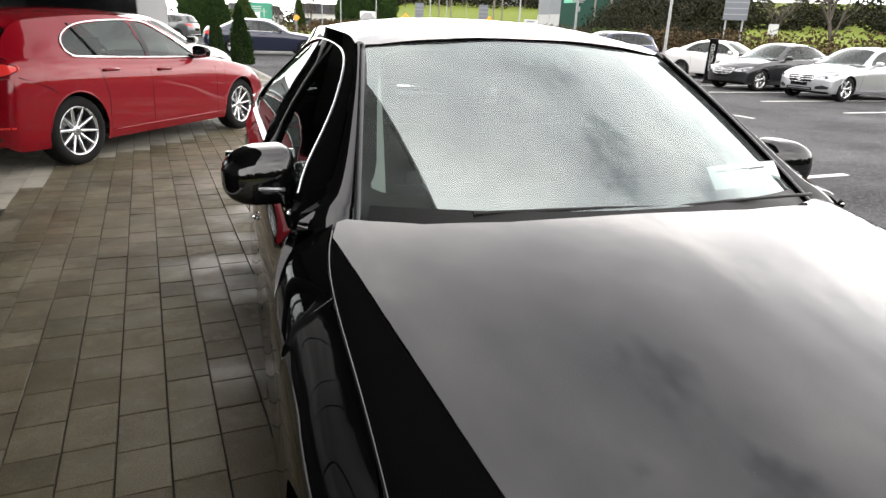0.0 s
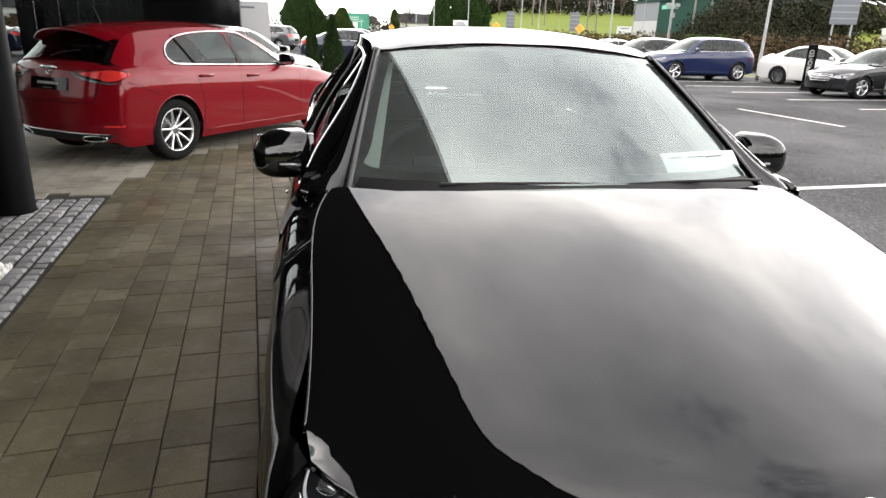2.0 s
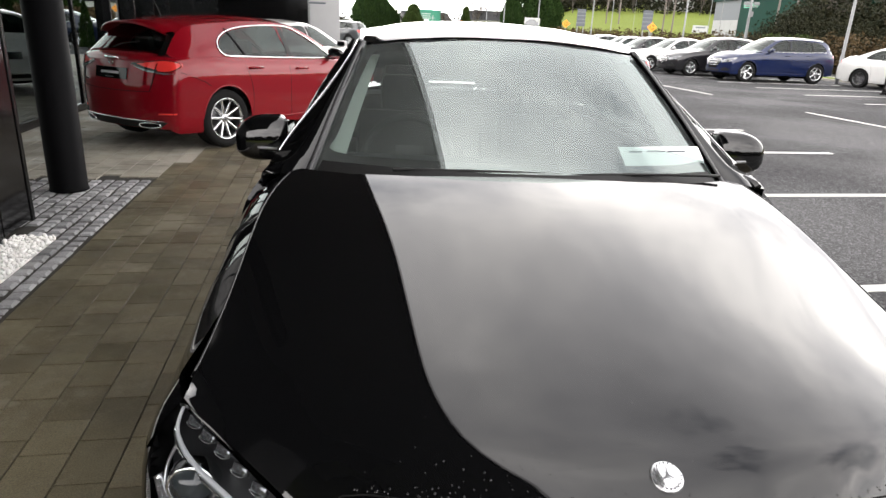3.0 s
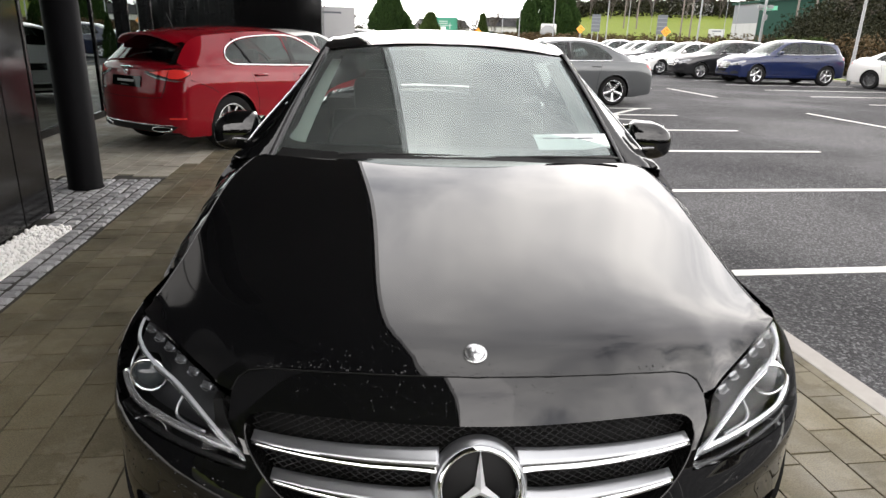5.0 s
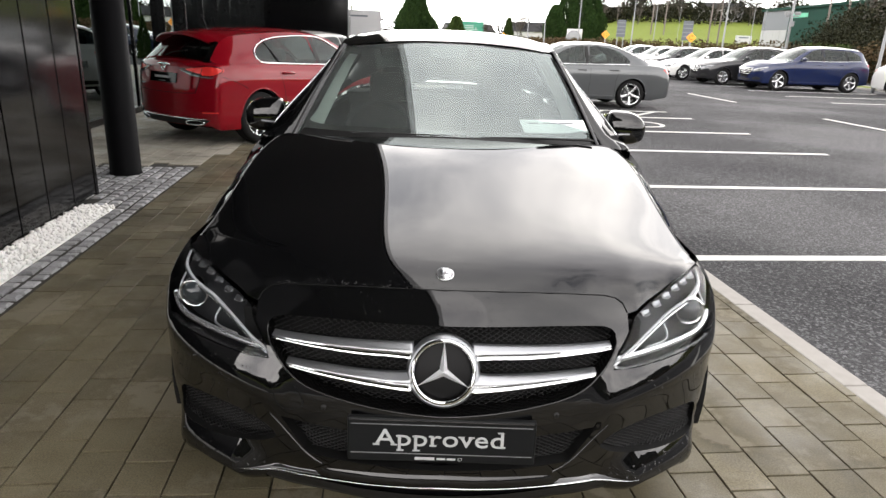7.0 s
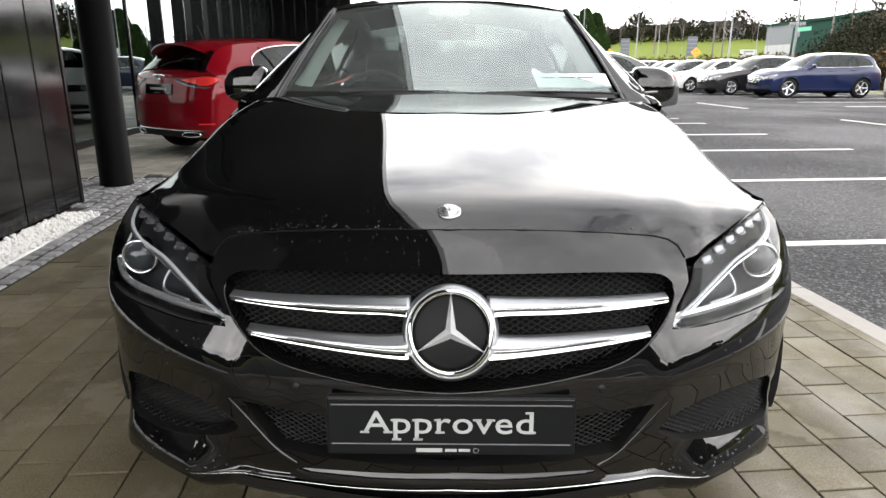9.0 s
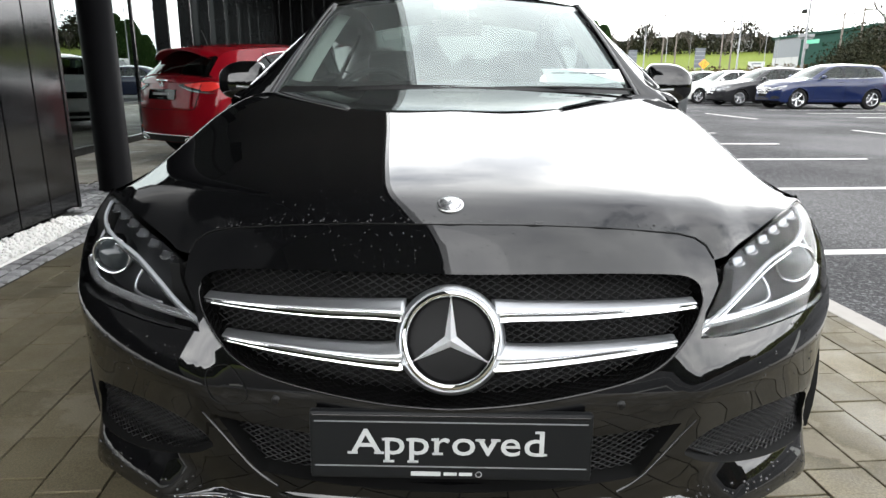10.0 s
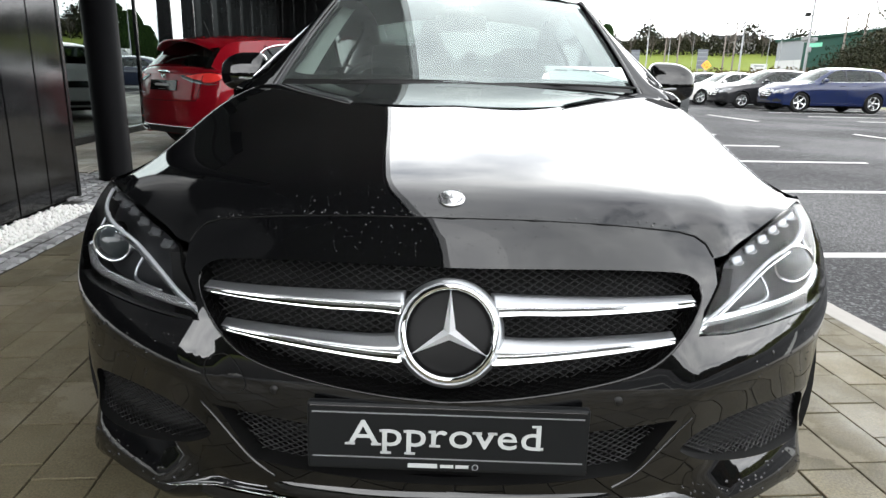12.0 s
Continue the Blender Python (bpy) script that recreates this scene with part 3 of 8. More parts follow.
# black fins and a projecting porch further along
FINS = thing("porch_wall", "black ribbed metal porch wall of the showroom", "wall", SITE, kind="structure")
part("core", boxes((-4.2, -1.15, 23.5, 26.5, 0, 5.5)), DARK_METAL, FINS, smooth=False)
for k in range(8):
    s = -4.17 + k * 0.39
    part("rib", boxes((s, s + 0.38, 23.40, 23.5, 0.02, 5.5), bevel=0.006), PANEL, FINS, smooth=False)
for k in range(7):
    f = 23.55 + k * 0.405
    part("rib", boxes((-1.15, -1.06, f, f + 0.37, 0.02, 5.5), bevel=0.006), PANEL, FINS, smooth=False)
part("bright_edge", boxes((-1.07, -1.03, 23.36, 23.46, 0.02, 5.5), bevel=0.004), GALV, FINS, smooth=False)

# round columns that carry the roof
for s, f in ((-2.60, 5.18),):
    col = thing("column", "round black steel column carrying the canopy", "column", SITE @ pose(s, f, 0), "canopy columns", "structure")
    bm = bmesh.new()
    lathe(bm, [(0.0, 0.0), (0.15, 0.0), (0.15, 0.012), (0.143, 0.02), (0.143, 4.55), (0.0, 4.55)], 40, "z")
    part("shaft", bm, COLUMN_BLACK, col)

CANOPY_EDGE, CANOPY_Z = -0.46, 4.55
setting("ceiling", boxes((-4.3, CANOPY_EDGE, -6, 23.4, CANOPY_Z, CANOPY_Z + 0.02)), SOFFIT, "dark soffit of the projecting roof", SITE)
setting("roof", boxes((-14.4, CANOPY_EDGE + 0.05, -6, 24, CANOPY_Z + 0.03, CANOPY_Z + 1.2)), DARK_METAL, "deep dark roof edge over the forecourt", SITE)

# grey sign wall and a blue-glazed neighbour further off
sw = thing("sign_wall", "pale grey freestanding wall with small lettering", "sign", SITE @ pose(-0.62, 39.9, 0), kind="structure")
part("slab", boxes((-0.95, 0.95, -0.2, 0.2, -0.1, 2.75), bevel=0.01), RENDER_GREY, sw, smooth=False)
for z, w in ((2.42, 0.5), (0.95, 0.28)):
    part("lettering", boxes((-0.85, -0.85 + 2 * w, -0.206, -0.2, z - 0.05, z + 0.05)), SIGN_GREY, sw, smooth=False)
nb = thing("glass_annex", "blue-grey glazed annex beyond the porch", "building", SITE @ pose(-3.2, 33.0, 0), kind="structure")
part("body", boxes((-6, 1.2, 0.05, 6, 0, 6.5)), DARK_METAL, nb, smooth=False)
for k in range(7):
    part("pane", boxes((-5.9 + k, -5.0 + k, 0.0, 0.05, 0.3, 6.3)), TINT, nb, smooth=False)

# ---- parked cars ----
def wheel_meshes(R, rim, width, spokes, style, metal):
    """Rim barrel, tyre, spokes and brake disc, axis along x, outer face at +x."""
    w = width / 2
    bm = bmesh.new()
    lathe(bm, [(rim * 0.99, w * 0.80), (rim * 0.94, w * 0.62), (rim * 0.90, -w * 0.7), (rim * 1.0, -w * 0.85)], 40)
    barrel = finish(bm, "wheel", DARK_ALLOY)
    bm = bmesh.new()
    lathe(bm, [(rim * 1.0, -w * 0.86), (rim * 1.04, -w * 0.95), (R * 0.88, -w), (R * 0.97, -w * 0.86), (R, -w * 0.6), (R, -w * 0.2), (R * 0.985, -w * 0.17), (R * 0.985, -w * 0.13), (R, -w * 0.1),
               (R, w * 0.1), (R * 0.985, w * 0.13), (R * 0.985, w * 0.17), (R, w * 0.2), (R, w * 0.6), (R * 0.97, w * 0.86), (R * 0.88, w), (rim * 1.06, w * 0.96), (rim * 1.01, w * 0.88)], 48)
    tyre = finish(bm, "tyre", TYRE)
    bm = bmesh.new()
    for k in range(spokes):
        base = 360 * k / spokes
        for d in ((-11, 11) if style == "twin" else (0,)):
            a0, a1 = radians(base + d * 0.35), radians(base + d)
            hw0, hw1 = {"twin": (0.017, 0.014), "thin": (0.016, 0.013)}.get(style, (0.026, 0.036))
            rows = []
            for r, a, hw, x in ((rim * 0.2, a0, hw0, w * 0.56), (rim * 0.6, (a0 + a1) / 2, (hw0 + hw1) / 2, w * 0.68), (rim * 0.97, a1, hw1, w * 0.80)):
                c, t = Vector((0, math.cos(a), math.sin(a))), Vector((0, -math.sin(a), math.cos(a)))
                rows.append([bm.verts.new(c * r + t * sgn * hw * e + Vector((x - dep, 0, 0))) for sgn, e, dep in ((-1, 1, 0.035), (-1, 1, 0.007), (-1, 0.5, 0), (1, 0.5, 0), (1, 1, 0.007), (1, 1, 0.035))])
            for p, q in zip(rows, rows[1:]):
                for i in range(5):
                    bm.faces.new((p[i], p[i + 1], q[i + 1], q[i]))
    lathe(bm, [(0.0, w * 0.64), (rim * 0.13, w * 0.64), (rim * 0.21, w * 0.58), (rim * 0.25, w * 0.3)], 24)
    lathe(bm, [(rim * 0.93, w * 0.70), (rim * 0.95, w * 0.82), (rim * 0.985, w * 0.90), (rim * 1.015, w * 0.88), (rim * 1.01, w * 0.7)], 40)
    spoke = finish(bm, "spokes", metal)
    bm = bmesh.new()
    lathe(bm, [(0.0, -w * 0.1), (rim * 0.72, -w * 0.1), (rim * 0.72, -w * 0.25), (0, -w * 0.25)], 32)
    disc = finish(bm, "brake_disc", DARK_ALLOY)
    bm = bmesh.new()
    lathe(bm, [(0.0, w * 0.66), (rim * 0.10, w * 0.66), (rim * 0.115, w * 0.62)], 20)
    cap = finish(bm, "hub_cap", DARK_ALLOY)
    return barrel, tyre, spoke, disc, cap


def add_wheels(car, W, y0, y1, R, rim, metal=None, spokes=5, style="twin", width=0.225, inset=0.03):
    ms = wheel_meshes(R, rim, width, spokes, style, metal or ALLOY)
    for side in (-1, 1):
        for y in (y0, y1):
            m = pose(side * (W / 2 - inset - width / 2), y, R, random.uniform(0, 70), 0, 0 if side > 0 else 180)
            w = part("wheel", ms[0], None, car, "alloy wheel", m=m)
            part("tyre", ms[1], None, w, "black rubber tyre")
            part("spokes", ms[2], None, w)
            part("brake_disc", ms[3], None, w)
            part("hub_cap", ms[4], None, w)


class Shell:
    """A car's form: a lower body lofted along y with rounded ends, and a cabin between belt, side rail and roof line."""

    def __init__(self, L, W, wheels, R, belt, deck, top, rail, rail_x, screen_head, rear_head, windows, kind, sill=0.20, kick=0.07, round_front=0.36, round_rear=0.24, rear_lean=0.10):
        self.L, self.W, self.wheels, self.R, self.sill, self.kick, self.kind = L, W, wheels, R, sill, kick, kind
        self.belt, self.deck, self.top = spline(*zip(*belt)), spline(*zip(*deck)), spline(*zip(*top))
        self.rail, self.rail_x = spline(*zip(*rail)), spline(*zip(*rail_x))
        self.t0, self.t1, self.r0, self.r1 = top[0][0], top[-1][0], rail[0][0], rail[-1][0]
        self.screen_head, self.rear_head, self.windows = screen_head, rear_head, windows
        self.round_front, self.round_rear, self.rear_lean = round_front, round_rear, rear_lean

    def warp(self, p):
        """Bends the flat ends round the corners and leans them."""
        x, y, z = p
        ax = min(1.0, abs(x) / (self.W / 2))
        f, g = max(0.0, 1 - y / 1.0), max(0.0, 1 - (self.L - y) / 0.9)
        b = self.belt(0.3)
        front = 0.11 * max(0.0, (z - b * 0.72) / (b * 0.35)) ** 1.6 + 0.05 * max(0.0, (0.36 - z) / 0.16) ** 2
        rear = self.rear_lean * max(0.0, (z - 0.62) / 0.3) ** 1.5 + 0.05 * max(0.0, (0.40 - z) / 0.2) ** 2
        f2, g2 = max(0.0, 1 - y / 0.6) ** 1.5, max(0.0, 1 - (self.L - y) / 0.6) ** 1.5
        return Vector((x, y + f * f * self.round_front * ax**2.7 + f2 * min(front, 0.15) - g * g * self.round_rear * ax**2.7 - g2 * min(rear, 0.16), z))

    def half(self, y):
        w = self.W / 2
        a, b = max(0.0, 1 - y / 0.9), max(0.0, 1 - (self.L - y) / 0.9)
        flare = sum(0.012 * math.exp(-((y - c) / 0.33) ** 2) for c in self.wheels)
        return w * (0.988 - 0.09 * a * a - 0.10 * b * b) + flare

    def side(self, y, z):
        """Half width at a height below the shoulder."""
        b = self.belt(y)
        t = (z - 0.15) / (b - 0.15)
        return self.half(y) * float(np.interp(t, [0, 0.10, 0.22, 0.4, 0.6, 0.76, 0.82, 0.9, 0.96, 1.0], [0.905, 0.955, 0.972, 0.985, 0.996, 1.0, 0.992, 0.975, 0.955, 0.925]))

    def low(self, y):
        z = self.sill + self.kick * max(0.0, 1 - (self.L - y) / 0.6)
        r = self.R + 0.04
        for c in self.wheels:
            if abs(y - c) < r:
                z = max(z, self.R + math.sqrt(r * r - (y - c) ** 2))
        return z

    def stations(self):
        ys = list(np.linspace(0, self.L, 76)) + [0.008, 0.02, 0.035, self.L - 0.008, self.L - 0.02, self.L - 0.035]
        for c in self.wheels:
            r = self.R + 0.04
            ys += [c + r * math.cos(a) for a in np.linspace(0.001, math.pi - 0.001, 23)] + [c - r - 0.002, c + r + 0.002]
        return sorted(y for y in ys if 0 <= y <= self.L)

    def row(self, y):
        lo, b = self.low(y), self.belt(y)
        d = max(self.deck(y), b + 0.005)
        row = []
        for t in (0, 0.05, 0.13, 0.25, 0.4, 0.55, 0.68, 0.76, 0.83, 0.9, 0.96, 1.0):
            z = lo + (b - lo) * t
            row.append((self.side(y, z), z))
        e = row[-1][0]
        for t in (0.97, 0.9, 0.8, 0.64, 0.44, 0.22, 0.0):
            row.append((e * t, b + (d - b) * (1 - t**2.2)))
        # rounding of the very ends
        q = min(y, self.L - y) / 0.06
        if q < 1:
            s = 0.05 * (1 - math.sqrt(1 - (1 - q) ** 2))
            mid = (lo + d) / 2
            row = [(max(0.0, x - s * min(1.0, x / 0.1)), z - s * (1 if z > mid else -1) * min(1.0, abs(z - mid) / 0.15)) for x, z in row]
        return row

    def body(self):
        bm = bmesh.new()
        ys = self.stations()
        rows = [self.row(y) for y in ys]
        for sgn in (1, -1):
            vs = [[bm.verts.new(self.warp((sgn * x, y, z))) for x, z in row] for y, row in zip(ys, rows)]
            for a, c, ya, yc in zip(vs, vs[1:], ys, ys[1:]):
                for k in range(len(a) - 1):
                    if k >= 12 and self.t0 + 0.25 < ya and yc < self.t1 - 0.12:
                        continue
                    q = (a[k], c[k], c[k + 1], a[k + 1])
                    bm.faces.new(q if sgn > 0 else q[::-1])
        for y, row in ((0.0, rows[0]), (self.L, rows[-1])):
            across = np.linspace(-1, 1, 15)
            grid = [[bm.verts.new(self.warp((x * t, y, z))) for t in across] for x, z in row[:-1]]
            for a, c in zip(grid, grid[1:]):
                for k in range(14):
                    q = (a[k], a[k + 1], c[k + 1], c[k])
                    bm.faces.new(q if y == 0 else q[::-1])
            tip = bm.verts.new(self.warp((0, y, row[-1][1])))
            for k in range(14):
                q = (grid[-1][k], grid[-1][k + 1], tip)
                bm.faces.new(q if y == 0 else q[::-1])
        bmesh.ops.remove_doubles(bm, verts=bm.verts, dist=0.0008)
        return bm

    def side_pt(self, sgn, y, z, out=0.0):
        b, yr = self.belt(y), min(max(y, self.r0), self.r1)
        t = min(1.0, max(0.0, (z - b) / max(0.04, self.rail(yr) - b)))
        xb = self.side(y, b) - 0.004
        return self.warp((sgn * (xb + (self.rail_x(yr) - xb) * t**1.15 + out), y, z))

    def over(self, t, y, out=0.0):
        """The surface over the cabin: t runs from rail to rail."""
        yr = min(max(y, self.r0), self.r1)
        z0, x0 = self.rail(yr), self.rail_x(yr)
        z1 = max(self.top(y), z0 + 0.002)
        return self.warp((x0 * t, y, z0 + (z1 - z0) * (1 - abs(t) ** 2.4) + out))

    def strip(self, y0, y1, ta, tb, ny, nt, out=0.0):
        bm = bmesh.new()
        grid = [[bm.verts.new(self.over(t, y, out)) for t in np.linspace(ta, tb, nt)] for y in np.linspace(y0, y1, ny)]
        for a, b in zip(grid, grid[1:]):
            for k in range(nt - 1):
                bm.faces.new((a[k], a[k + 1], b[k + 1], b[k]))
        return bm


def build_car(name, label, category, m, group, sh, coat, rim=0.22, metal=None, spokes=5, style="twin", detail=(), bright=True, dark_rear=True, mirror_coat=None):
    """One car with its body, cabin, glass, lamps, grille, mirrors, seats and wheels."""
    car = thing(name, label, category, m, group)
    skin_bm = sh.body()
    tree = BVHTree.FromBMesh(skin_bm)
    part("body", skin_bm, coat, car, angle=48)

    def cast(origin, way, out):
        hit, normal, _, _ = tree.ray_cast(Vector(origin), Vector(way))
        if hit is None:
            hit, normal, _, _ = tree.find_nearest(Vector(origin) + Vector(way) * 2.7)
        if normal.dot(Vector(way)) > 0:
            normal = -normal
        return hit + normal * out

    front = lambda x, z, out=0.004: cast((x, -3, z), (0, 1, 0), out)
    rear = lambda x, z, out=0.004: cast((x, sh.L + 3, z), (0, -1, 0), out)
    flank = lambda sgn, y, z, out=0.003: cast((sgn * 3, y, z), (-sgn, 0, 0), out)

    def plaque(nm, loop, put, mat, step=0.05, rim_=0.012, way=(0, 1, 0), lab="", parent=None):
        return part(nm, patch(loop, [], step, lambda a, b: put(a, b), rim_, way), mat, parent or car, lab)

    for y in sh.wheels:
        for sgn in (1, -1):
            bm = bmesh.new()
            lathe(bm, [(sh.R + 0.045, 0.0), (sh.R + 0.05, 0.22), (0.05, 0.22)], 22, "x", (0, 0, 0), 8, 164)
            part("wheel_arch_liner", bm, MATT_BLACK, car, m=pose(sgn * (sh.W / 2 - 0.085), y, sh.R, 0, 0, 180 if sgn > 0 else 0))
    part("underbody", boxes((-sh.W * 0.28, sh.W * 0.28, 0.45, sh.L - 0.40, 0.17, 0.50)), MATT_BLACK, car, smooth=False)
    # cabin: sides with their window openings, roof, screens
    ys = np.linspace(sh.r0, sh.r1, 34)
    loop = [(y, sh.rail(y)) for y in ys] + [(y, sh.belt(y) - 0.006) for y in ys[::-1]]
    smooth_w = [[tuple(p) for p in smooth_loop(w, 3)] for w in sh.windows]
    for sgn in (1, -1):
        part("side_frame", patch(loop, smooth_w, 0.09, lambda y, z: sh.side_pt(sgn, y, z), 0.012, (-sgn, 0, 0), 0.06), coat, car, angle=50)
        for w in smooth_w:
            g = part("side_window", patch(w, [], 0.12, lambda y, z: sh.side_pt(sgn, y, z, -0.004)), CAR_GLASS, car, "tinted side window")
            g.visible_shadow = False
        for w1, w2 in zip(smooth_w, smooth_w[1:]):
            ya, yb = max(p[0] for p in w1) - 0.02, min(p[0] for p in w2) + 0.02
            z0, z1 = max(min(p[1] for p in w1), min(p[1] for p in w2)), min(max(p[1] for p in w1), max(p[1] for p in w2)) - 0.004
            part("door_pillar", patch([(ya, z0), (yb, z0), (yb - 0.012, z1), (ya - 0.012, z1)], [], 0.1, lambda y, z: sh.side_pt(sgn, y, z, 0.003)), PLASTIC, car, "black pillar between windows")
        if bright:
            bm = bmesh.new()
            every = [p for w in smooth_w for p in w]
            y0, y1 = min(p[0] for p in every), max(p[0] for p in every)
            tube(bm, [sh.side_pt(sgn, y, sh.belt(y) + 0.012, 0.004) for y in np.linspace(y0 - 0.02, y1 - 0.03, 20)], 0.008, 5)
            part("window_trim", bm, CHROME, car, "chrome window strip")
        # wheel arch lips
        for c in sh.wheels:
            bm = bmesh.new()
            pts = []
            for a in np.linspace(4, 176, 20):
                y, z = c + (sh.R + 0.046) * math.cos(radians(a)), sh.R + (sh.R + 0.046) * math.sin(radians(a))
                pts.append(sh.warp((sgn * (sh.side(y, z) - 0.002), y, z)))
            tube(bm, pts, 0.009, 6)
            part("arch_lip", bm, coat, car)
        y_doors = (sh.wheels[0] + 0.50, sh.windows[1][0][0] - 0.03, sh.wheels[1] - 0.40)
        for y in y_doors:
            bm = bmesh.new()
            tube(bm, [flank(sgn, y + (0.05 * math.sin(z * 2.2) if y != y_doors[2] else 0.30 * max(0.0, z - 0.62)), z, -0.0015) for z in np.linspace(max(sh.low(y + 0.02), sh.sill) + 0.08, sh.belt(y) - 0.012, 10)], 0.0042, 5)
            part("door_gap", bm, MATT_BLACK, car)
        for y in (y_doors[1] - 0.16, y_doors[2] - 0.06):
            z = sh.belt(y) - 0.115
            bm = bmesh.new()
            tube(bm, [flank(sgn, y + d, z + 0.004, o) for d, o in ((-0.11, -0.004), (-0.085, 0.026), (0.0, 0.034), (0.075, 0.030), (0.105, -0.004))], 0.014, 8)
            part("door_handle", bm, coat, car)
        bm = bmesh.new()
        tube(bm, [flank(sgn, y, sh.sill + 0.085, 0.002) for y in np.linspace(sh.wheels[0] + sh.R + 0.1, sh.wheels[1] - sh.R - 0.1, 14)], 0.007, 6)
        part("sill_crease", bm, coat, car)
        # door mirror: a rounded housing on a short arm, with its glass
        ym = sh.windows[0][0][0] + 0.10
        zm, xm = sh.belt(ym) + 0.075, abs(sh.side_pt(1, ym, sh.belt(ym)).x)
        bm = bmesh.new()
        bmesh.ops.create_uvsphere(bm, u_segments=18, v_segments=12, radius=1.0)
        pw = lambda t, e: math.copysign(abs(t) ** e, t)
        for v in bm.verts:
            x, y, z = v.co
            v.co = Vector((pw(x, 0.65) * 0.105, pw(y, 0.8) * (0.085 if y < 0 else 0.03), pw(z, 0.62) * 0.068 * (1 - 0.18 * x * sgn)))
        bmesh.ops.transform(bm, matrix=pose(sgn * (xm + 0.135), ym, zm, 0, 0, -sgn * 8), verts=bm.verts)
        box(bm, *sorted((sgn * (xm - 0.03), sgn * (xm + 0.06))), ym - 0.03, ym + 0.03, zm - 0.075, zm - 0.035, 0.01)
        mirror = part("door_mirror", bm, mirror_coat or coat, car)
        part("mirror_glass", boxes((-0.085, 0.085, 0.0, 0.004, -0.05, 0.05)), CHROME, mirror, m=pose(sgn * (xm + 0.135), ym + 0.03, zm, 0, 0, -sgn * 8), smooth=False)
    part("roof", sh.strip(sh.screen_head, sh.rear_head, -1, 1, 22, 17), coat, car, angle=60)
    g = part("windscreen", sh.strip(sh.t0 + 0.03, sh.screen_head, -0.93, 0.93, 14, 13, -0.003), CAR_GLASS, car, "tinted windscreen")
    g.visible_shadow = False
    g = part("rear_window", sh.strip(sh.rear_head, sh.t1 - 0.03, -0.88, 0.88, 14, 13, -0.003), CAR_GLASS, car, "tinted rear window")
    g.visible_shadow = False
    for sgn in (1, -1):
        part("screen_pillar", sh.strip(sh.t0 - 0.01, sh.screen_head, sgn * 0.93, sgn * 1.0, 14, 3), coat, car)
        part("rear_pillar", sh.strip(sh.rear_head, sh.t1 + 0.01, sgn * 0.88, sgn * 1.0, 14, 3), GLOSS_BLACK if sh.kind == "hatch" and dark_rear else coat, car)
    # seats, dashboard and floor seen through the glass
    bench = sh.belt(2.5) - 0.93
    part("dashboard", boxes((-0.68, 0.68, sh.t0 + 0.28, sh.t0 + 0.72, 0.72 + bench, 0.90 + bench), bevel=0.05), INTERIOR, car, smooth=False)
    part("cabin_floor", boxes((-0.72, 0.72, sh.t0 + 0.3, sh.t1 - 0.35, 0.28, 0.34)), INTERIOR, car, smooth=False)
    ysw = sh.windows[0][0][0] + 0.28
    bm = bmesh.new()
    lathe(bm, [(0.18 + 0.015 * math.cos(radians(a)), 0.015 * math.sin(radians(a))) for a in range(0, 361, 60)], 24, "y")
    box(bm, -0.17, 0.17, -0.012, 0.012, -0.03, 0.03)
    part("steering_wheel", bm, INTERIOR, car, m=pose(0.36, ysw, 0.89 + bench, -24))
    for x, y in ((-0.36, 0.72), (0.36, 0.72), (-0.36, 1.55), (0.36, 1.55)):
        bm = bmesh.new()
        y += sh.windows[0][0][0]
        box(bm, -0.25, 0.25, -0.24, 0.24, 0.32, 0.48, 0.05)
        box(bm, -0.24, 0.24, -0.06, 0.06, 0.0, 0.56, 0.06, pose(0, 0.26, 0.42, -16))
        box(bm, -0.13, 0.13, -0.045, 0.045, 0.0, 0.17, 0.045, pose(0, 0.42, 0.97, -10))
        part("seat", bm, SEAT, car, m=pose(x, y, bench))
    # front: lamps, grille with bars and badge, intakes, bonnet gap
    k = sh.belt(0.0) / 0.66
    w = sh.W / 1.81
    for sgn in (1, -1):
        lamp = [(0.43, 0.575), (0.60, 0.565), (0.74, 0.60), (0.815, 0.675), (0.80, 0.725), (0.70, 0.70), (0.56, 0.655), (0.46, 0.62)]
        head = plaque("headlight", [(sgn * w * p[0], k * p[1]) for p in smooth_loop(lamp, 3)], lambda x, z: front(x, z, 0.003), CLEAR_GREY, 0.05, 0.01, (0, 1, 0), "clear headlight")
        brow = [(0.46, 0.605), (0.58, 0.64), (0.70, 0.672), (0.79, 0.70)]
        bm = bmesh.new()
        tube(bm, [front(sgn * w * a, k * b, 0.004) for a, b in brow], 0.009, 5)
        part("light_bar", bm, WHITE_LENS, head)
        bm = bmesh.new()
        c = front(sgn * w * 0.66, k * 0.618, 0.002)
        lathe(bm, [(0.0, -0.016), (0.03, -0.014), (0.042, 0.0)], 16, "y", tuple(c))
        part("projector", bm, TINT, head)
        loop = [(0.46, 0.30), (0.74, 0.315), (0.76, 0.37), (0.62, 0.415), (0.47, 0.37)]
        plaque("side_intake", [(sgn * w * a, k * b) for a, b in loop], lambda x, z: front(x, z, 0.003), PLASTIC)
    gr = [(-0.40, 0.655), (0.40, 0.655), (0.41, 0.60), (0.33, 0.475), (-0.33, 0.475), (-0.41, 0.60)]
    gril = plaque("grille", [(w * a, k * b) for a, b in gr], lambda x, z: front(x, z, 0.004), GLOSS_BLACK, 0.06)
